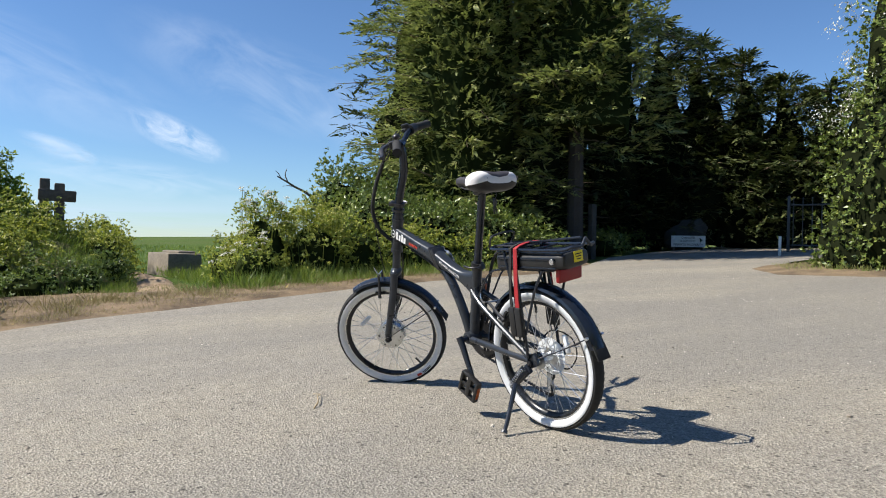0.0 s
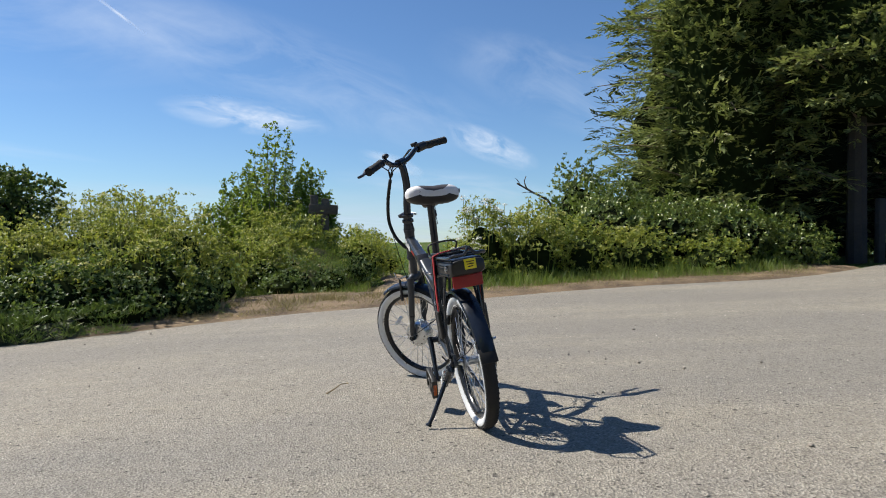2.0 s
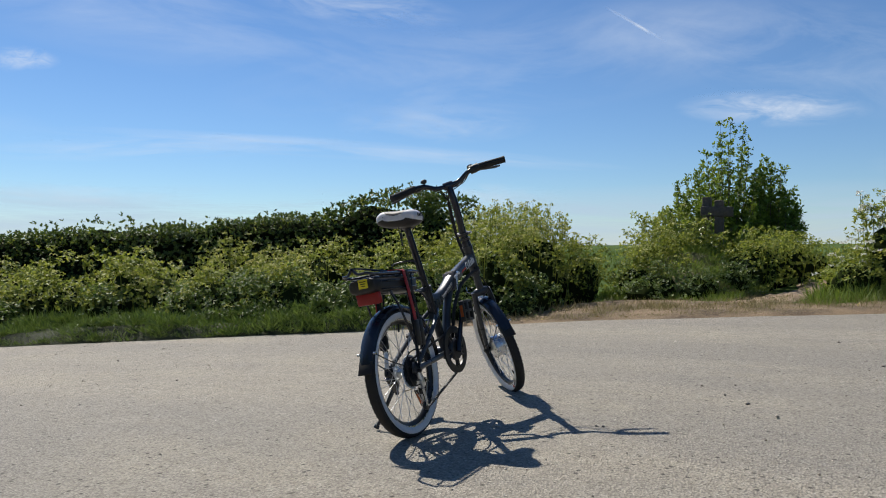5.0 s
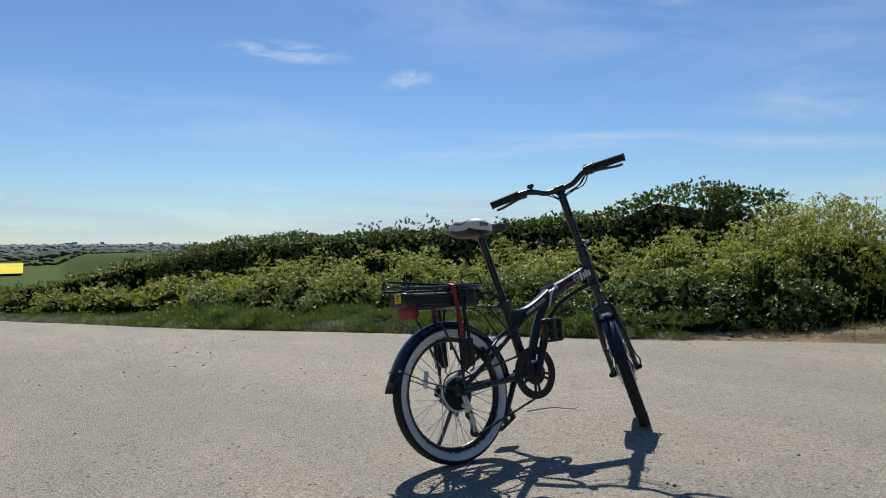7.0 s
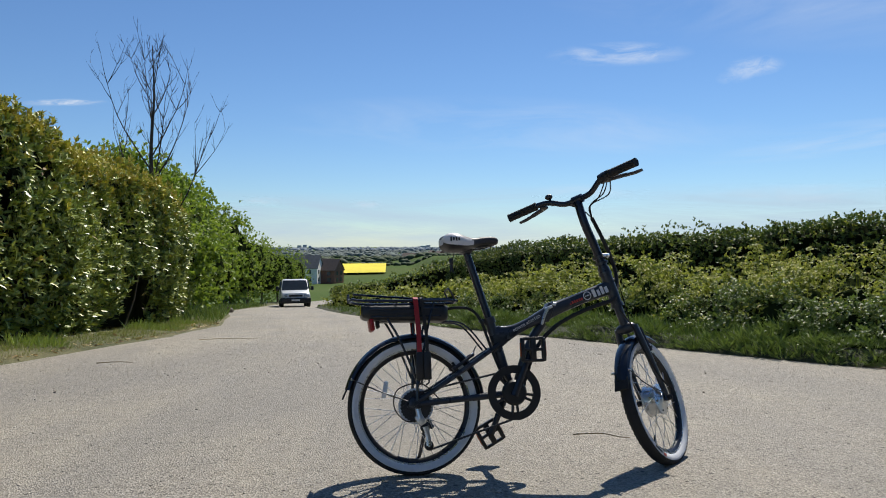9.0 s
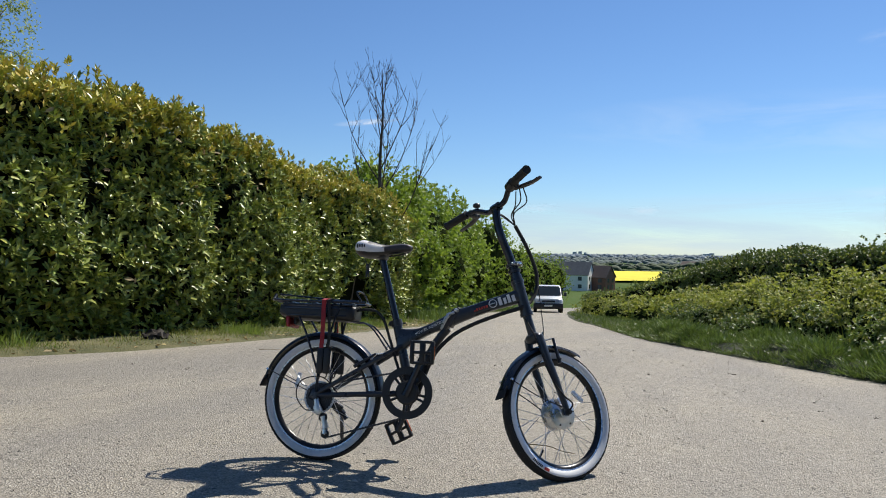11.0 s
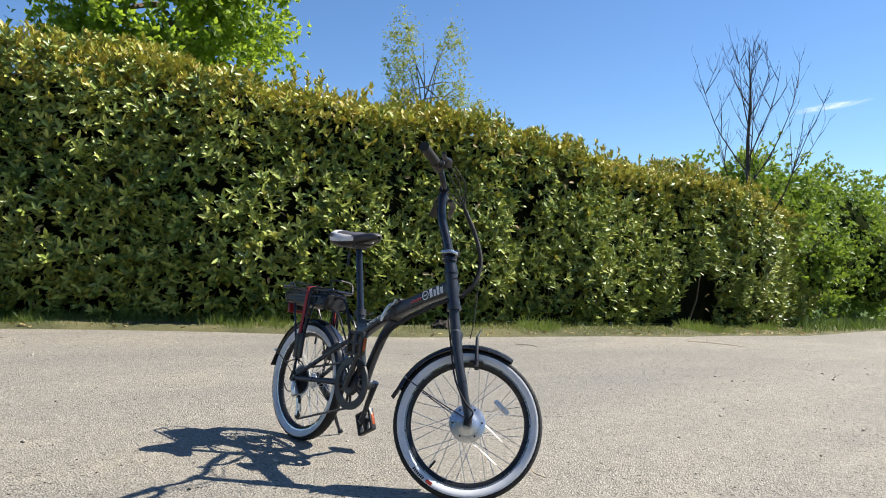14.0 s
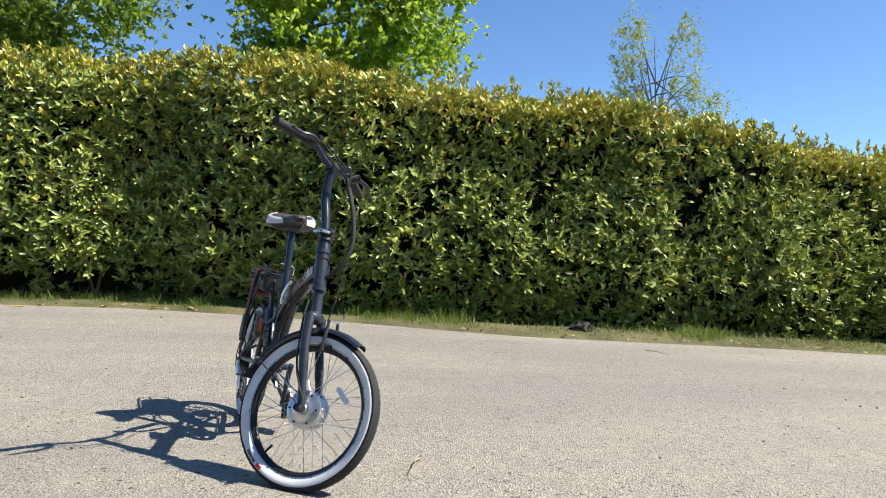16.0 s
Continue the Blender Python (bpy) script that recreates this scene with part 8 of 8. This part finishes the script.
for k in range(48):
    a = 2 * math.pi * k / 48
    box(bm, (0.006, 0.003, 0.005), Matrix.Translation(BB + Vector((0.089 * math.cos(a), -0.043, 0.089 * math.sin(a)))) @ Matrix.Rotation(-a, 4, "Y"))
bpart("teeth", bm, DARKSTEEL, ring, "", False, False)["kind"] = "stuff"
DIR = Vector((0.062, 0, 0.147)).normalized()


def crank(side, d):
    bm = bmesh.new()
    y = side * 0.068
    sweep(bm, [BB + Vector((0, side * 0.030, 0)), BB + Vector((0, side * 0.066, 0))], 0.012, 12)
    sweep(bm, [BB + Vector((0, y, 0)) - d * 0.012, BB + Vector((0, y, 0)) + d * 0.02, BB + Vector((0, y + side * 0.008, 0)) + d * 0.13, BB + Vector((0, y + side * 0.010, 0)) + d * 0.168], [0.015, 0.0145, 0.011, 0.0125], 10, True, 0.75)
    arm = bpart("crank_arm", bm, BLACKPAINT, None, "black crank arm")
    p = BB + Vector((0, y + side * 0.010, 0)) + d * 0.155
    tilt = Matrix.Translation(p + Vector((0, side * 0.024, 0)) + d * 0.012) @ Matrix.Rotation(radians(-28 if side > 0 else 0), 4, "Y") @ Matrix.Rotation(radians(90), 4, "X")
    bm = bmesh.new()
    sweep(bm, [p, p + Vector((0, side * 0.03, 0))], 0.0075, 8)
    bpart("pedal_axle", bm, DARKSTEEL, arm)
    bm = bmesh.new()
    box(bm, (0.022, 0.086, 0.020), tilt, 0.005)
    ped = bpart("pedal", bm, BLACKPLASTIC, None, "black plastic cage pedal")
    for dx in (-0.040, 0.040):
        bm = bmesh.new()
        box(bm, (0.014, 0.088, 0.024), tilt @ Matrix.Translation((dx, 0, 0)), 0.005)
        bpart("cage_side", bm, BLACKPLASTIC, ped)
    for dy in (-0.040, 0.0, 0.040):
        bm = bmesh.new()
        box(bm, (0.082, 0.011, 0.020), tilt @ Matrix.Translation((0, dy, 0)), 0.004)
        bpart("cage_bar", bm, BLACKPLASTIC, ped)
    for dx in (-0.0475, 0.0475):
        bm = bmesh.new()
        box(bm, (0.003, 0.05, 0.013), tilt @ Matrix.Translation((dx, 0, 0)), 0.001)
        bpart("pedal_reflector", bm, AMBER, ped, "amber pedal reflector")


crank(-1, DIR)
crank(1, -DIR)
JOCKEY = Vector((0.052, -0.048, 0.098))
bm = bmesh.new()
sweep(bm, [REAR + Vector((-0.01, -0.044, 0.044)), BB + Vector((0.02, -0.044, 0.089))], 0.0036, 6)
bpart("chain_run", bm, DARKSTEEL, None, "upper chain run")
bm = bmesh.new()
sweep(bm, [JOCKEY + Vector((0, 0, -0.016)), BB + Vector((0.01, -0.044, -0.090))], 0.0036, 6)
bpart("chain_run", bm, DARKSTEEL, None, "lower chain run")
bm = bmesh.new()
for path in ((REAR + Vector((-0.01, -0.044, 0.044)), BB + Vector((0.02, -0.044, 0.089))), (JOCKEY + Vector((0, 0, -0.016)), BB + Vector((0.01, -0.044, -0.090)))):
    a, b = path
    n = int((b - a).length / 0.0127)
    for i in range(n):
        p = a.lerp(b, (i + 0.5) / n)
        sweep(bm, [p + Vector((0, -0.0045, 0)), p + Vector((0, 0.0045, 0))], 0.0046, 6)
bpart("chain_link", bm, DARKSTEEL, None, "chain links", False)["kind"] = "stuff"
bm = bmesh.new()
box(bm, (0.030, 0.022, 0.040), pose(0.022, -0.062, 0.190, 0, -30, 0), 0.006)
sweep(bm, [(0.012, -0.064, 0.232), (0.020, -0.066, 0.195)], [0.010, 0.012], 10)
derail = bpart("derailleur", bm, SILVER, None, "bright derailleur with jockey wheels")
for y in (-0.056, -0.041):
    bm = bmesh.new()
    sweep(bm, [(0.040, y, 0.165), (0.050, y, 0.130), tuple(JOCKEY + Vector((0, y + 0.048, 0)))], [0.010, 0.008, 0.010], 8, True, 0.25)
    bpart("cage_plate", bm, SILVER, derail)
for c in (JOCKEY, Vector((0.040, -0.048, 0.160))):
    bm = bmesh.new()
    lathe(bm, [(0.017, -0.003), (0.014, -0.005), (0.004, -0.005), (0.004, 0.005), (0.014, 0.005), (0.017, 0.003)], c, 18, True)
    bpart("jockey_wheel", bm, BLACKPLASTIC, derail)
cable("gear_cable", [(0.10, -0.060, 0.254), (0.03, -0.062, 0.315), (-0.055, -0.066, 0.300), (-0.072, -0.068, 0.240), (-0.035, -0.066, 0.190), (0.010, -0.066, 0.186)], 0.0024, False, label="looped gear cable")

# kickstand
bm = bmesh.new()
box(bm, (0.075, 0.016, 0.034), pose(0.040, 0.074, 0.205, 0, 32, 0), 0.006)
sweep(bm, [(0.015, 0.076, 0.218), (0.062, 0.084, 0.180), (0.075, 0.092, 0.168)], [0.013, 0.016, 0.014], 10)
sweep(bm, [(0.030, 0.082, 0.225), (0.088, 0.092, 0.150)], [0.009, 0.009], 10)
stand = bpart("kickstand", bm, BLACKPAINT, None, "black side kickstand with spring")
bm = bmesh.new()
sweep(bm, [(0.066, 0.090, 0.176), (0.050, 0.165, 0.060), (0.045, 0.186, 0.034)], [0.0085, 0.0075, 0.007], 10)
sweep(bm, [(0.046, 0.183, 0.039), (0.0445, 0.189, 0.031)], [0.0105, 0.012], 10)
bpart("stand_leg", bm, BLACKPAINT, stand)
bm = bmesh.new()
hel = [Vector((0.026, 0.096, 0.225)).lerp(Vector((0.084, 0.104, 0.158)), i / 60) + Vector((0.006 * math.cos(i * 1.05), 0.006 * math.sin(i * 1.05), 0.003 * math.cos(i * 1.05))) for i in range(61)]
sweep(bm, hel, 0.0013, 5)
bpart("spring", bm, STEEL, stand, "bright coil spring")

# rack, battery, lamp, straps
bm = bmesh.new()
for s in (-1, 1):
    sweep(bm, curve([(0.165, s * 0.035, 0.610), (0.12, s * 0.058, 0.610), (-0.05, s * 0.062, 0.610), (-0.19, s * 0.060, 0.612), (-0.222, s * 0.050, 0.618), (-0.236, s * 0.020, 0.618), (-0.238, 0, 0.641)], 5), 0.0052, 8)
sweep(bm, [(0.165, -0.037, 0.610), (0.165, 0.037, 0.610)], 0.005, 8)
rack = bpart("rack", bm, BLACKPAINT, None, "black wire luggage rack over the battery")
for u in (0.10, 0.03, -0.06, -0.16):
    bm = bmesh.new()
    sweep(bm, [(u, -0.062, 0.610), (u, 0.062, 0.610)], 0.004, 7)
    bpart("cross_bar", bm, BLACKPAINT, rack)
bm = bmesh.new()
sweep(bm, [(-0.22, 0.0, 0.642), (0.165, 0.0, 0.612)], 0.004, 7)
bpart("centre_bar", bm, BLACKPAINT, rack)
for s in (-1, 1):
    for name, pth, r in (("strut", [(0.02, s * 0.064, 0.608), (0.010, s * 0.072, 0.50), (0.002, s * 0.073, 0.250)], 0.0055), ("strut", [(-0.10, s * 0.060, 0.545), (-0.060, s * 0.068, 0.475), (0.0, s * 0.072, 0.330)], 0.0045), ("strut", [(0.075, s * 0.060, 0.608), (0.045, s * 0.068, 0.50), (0.006, s * 0.074, 0.300)], 0.0045), ("stay", [(0.10, s * 0.03, 0.536), (0.19, s * 0.032, 0.520), (0.272, s * 0.036, 0.425)], 0.0036)):
        bm = bmesh.new()
        sweep(bm, curve(pth, 4), r, 7)
        bpart(name, bm, BLACKPAINT, rack)
bm = bmesh.new()
sweep(bm, curve([(0.155, 0.05, 0.614), (0.135, 0.052, 0.650), (0.135, 0, 0.658), (0.135, -0.052, 0.650), (0.155, -0.05, 0.614)], 5), 0.0036, 7)
sweep(bm, curve([(0.14, 0.04, 0.618), (0.03, 0.036, 0.618), (-0.02, 0, 0.618), (0.03, -0.036, 0.618), (0.14, -0.04, 0.618)], 5), 0.0034, 7)
bpart("spring_clip", bm, DARKSTEEL, rack, "sprung wire clip")

bm = bmesh.new()
loft(bm, along([(-0.192, 0, 0.578, 0.050, 0.020, 0), (-0.178, 0, 0.573, 0.060, 0.026, 0), (-0.10, 0, 0.568, 0.063, 0.030, 0), (0.05, 0, 0.566, 0.063, 0.031, 0), (0.11, 0, 0.564, 0.058, 0.031, 0), (0.128, 0, 0.568, 0.044, 0.025, 0)], 3), 28, 0.45)
battery = bpart("battery_case", bm, BLACKPLASTIC, None, "black plastic battery case")
bm = bmesh.new()
box(bm, (0.30, 0.104, 0.010), pose(-0.032, 0, 0.5975), 0.004)
for s in (-1, 1):
    box(bm, (0.26, 0.004, 0.008), pose(-0.03, s * 0.0635, 0.582), 0.0015)
    box(bm, (0.26, 0.004, 0.006), pose(-0.03, s * 0.0635, 0.553), 0.0015)
bpart("battery_lid", bm, BLACKPAINT, battery, "ribbed battery lid")
bm = bmesh.new()
sweep(bm, [(-0.15, 0.060, 0.575), (-0.15, 0.069, 0.575)], 0.009, 14)
bpart("key_lock", bm, SILVER, battery, "round key lock")
bm = bmesh.new()
box(bm, (0.0016, 0.040, 0.034), pose(-0.1935, -0.008, 0.582, 0, 0, 0), 0.0005)
bpart("label", bm, YELLOW, battery, "yellow warning label")
bm = bmesh.new()
for i in range(3):
    box(bm, (0.0012, 0.028 - i * 0.005, 0.003), pose(-0.1946, -0.008, 0.590 - i * 0.008))
bpart("label_print", bm, RUBBER, battery, "dark bars on the label", False, False)
bm = bmesh.new()
box(bm, (0.20, 0.07, 0.012), pose(-0.02, 0, 0.542), 0.003)
bpart("battery_rail", bm, DARKSTEEL, battery)
cable("battery_cable", [(0.125, -0.01, 0.585), (0.17, -0.02, 0.592), (0.225, -0.03, 0.585), (0.262, -0.034, 0.545), (0.29, -0.030, 0.47), (0.33, -0.026, 0.36), (0.37, -0.024, 0.28)], 0.0058, False, label="thick black battery cable")

bm = bmesh.new()
box(bm, (0.018, 0.104, 0.046), pose(-0.154, 0, 0.527, 0, -8, 0), 0.006, 3)
lamp = bpart("tail_light", bm, REDLENS, None, "red rear reflector lamp")
bm = bmesh.new()
box(bm, (0.012, 0.060, 0.030), pose(-0.131, 0, 0.530, 0, -8, 0), 0.004)
sweep(bm, [(-0.128, 0, 0.535), (-0.115, 0, 0.548)], 0.006, 7)
bpart("lamp_back", bm, BLACKPLASTIC, lamp)


def strap(name, x0, x1, mat, wide, label):
    """A band over the battery, down both sides."""
    pth = curve([(x1, 0.084, 0.40), (x1, 0.080, 0.48), (x0, 0.0715, 0.60), (x0, 0.067, 0.616), (x0, 0.030, 0.6245), (x0, -0.030, 0.6245), (x0, -0.067, 0.616), (x0, -0.0715, 0.60), (x1, -0.080, 0.48), (x1, -0.084, 0.40)], 5)
    bm = bmesh.new()
    prev = None
    for p, q in zip(pth, pth[1:] + [pth[-1] * 2 - pth[-2]]):
        t = (q - p).normalized()
        nrm = t.cross(Vector((1, 0, 0))).normalized() * 0.0016
        r = [bm.verts.new(p + Vector((dx * wide / 2, 0, 0)) + nrm * dn) for dx, dn in ((-1, -1), (1, -1), (1, 1), (-1, 1))]
        if prev:
            for k in range(4):
                bm.faces.new((prev[k], prev[(k + 1) % 4], r[(k + 1) % 4], r[k]))
        else:
            bm.faces.new(r[::-1])
        prev = r
    bm.faces.new(prev)
    bmesh.ops.recalc_face_normals(bm, faces=bm.faces[:])
    st = bpart(name, bm, mat, None, label)
    for s in (-1, 1):
        bm = bmesh.new()
        box(bm, (0.028, 0.014, 0.10), pose(x1, s * 0.084, 0.372), 0.006)
        sweep(bm, curve([(x1, s * 0.084, 0.34), (x1 + 0.004, s * 0.086, 0.315), (x1 - 0.006, s * 0.078, 0.305)], 4), 0.003, 6)
        bpart("strap_hook", bm, BLACKPLASTIC, st, "black plastic strap hook")


strap("strap", 0.005, 0.012, REDSTRAP, 0.017, "red luggage strap over the battery")
strap("strap", 0.028, 0.040, RUBBER, 0.012, "black luggage strap over the battery")
# the rack and all that it carries sit a little forward and up
for ob in bike.children:
    if ob.name.split(".")[0] in ("rack", "battery_case", "tail_light", "strap"):
        for q in [ob, *ob.children_recursive]:
            q.data.transform(Matrix.Translation((0.010, 0, 0.007)))
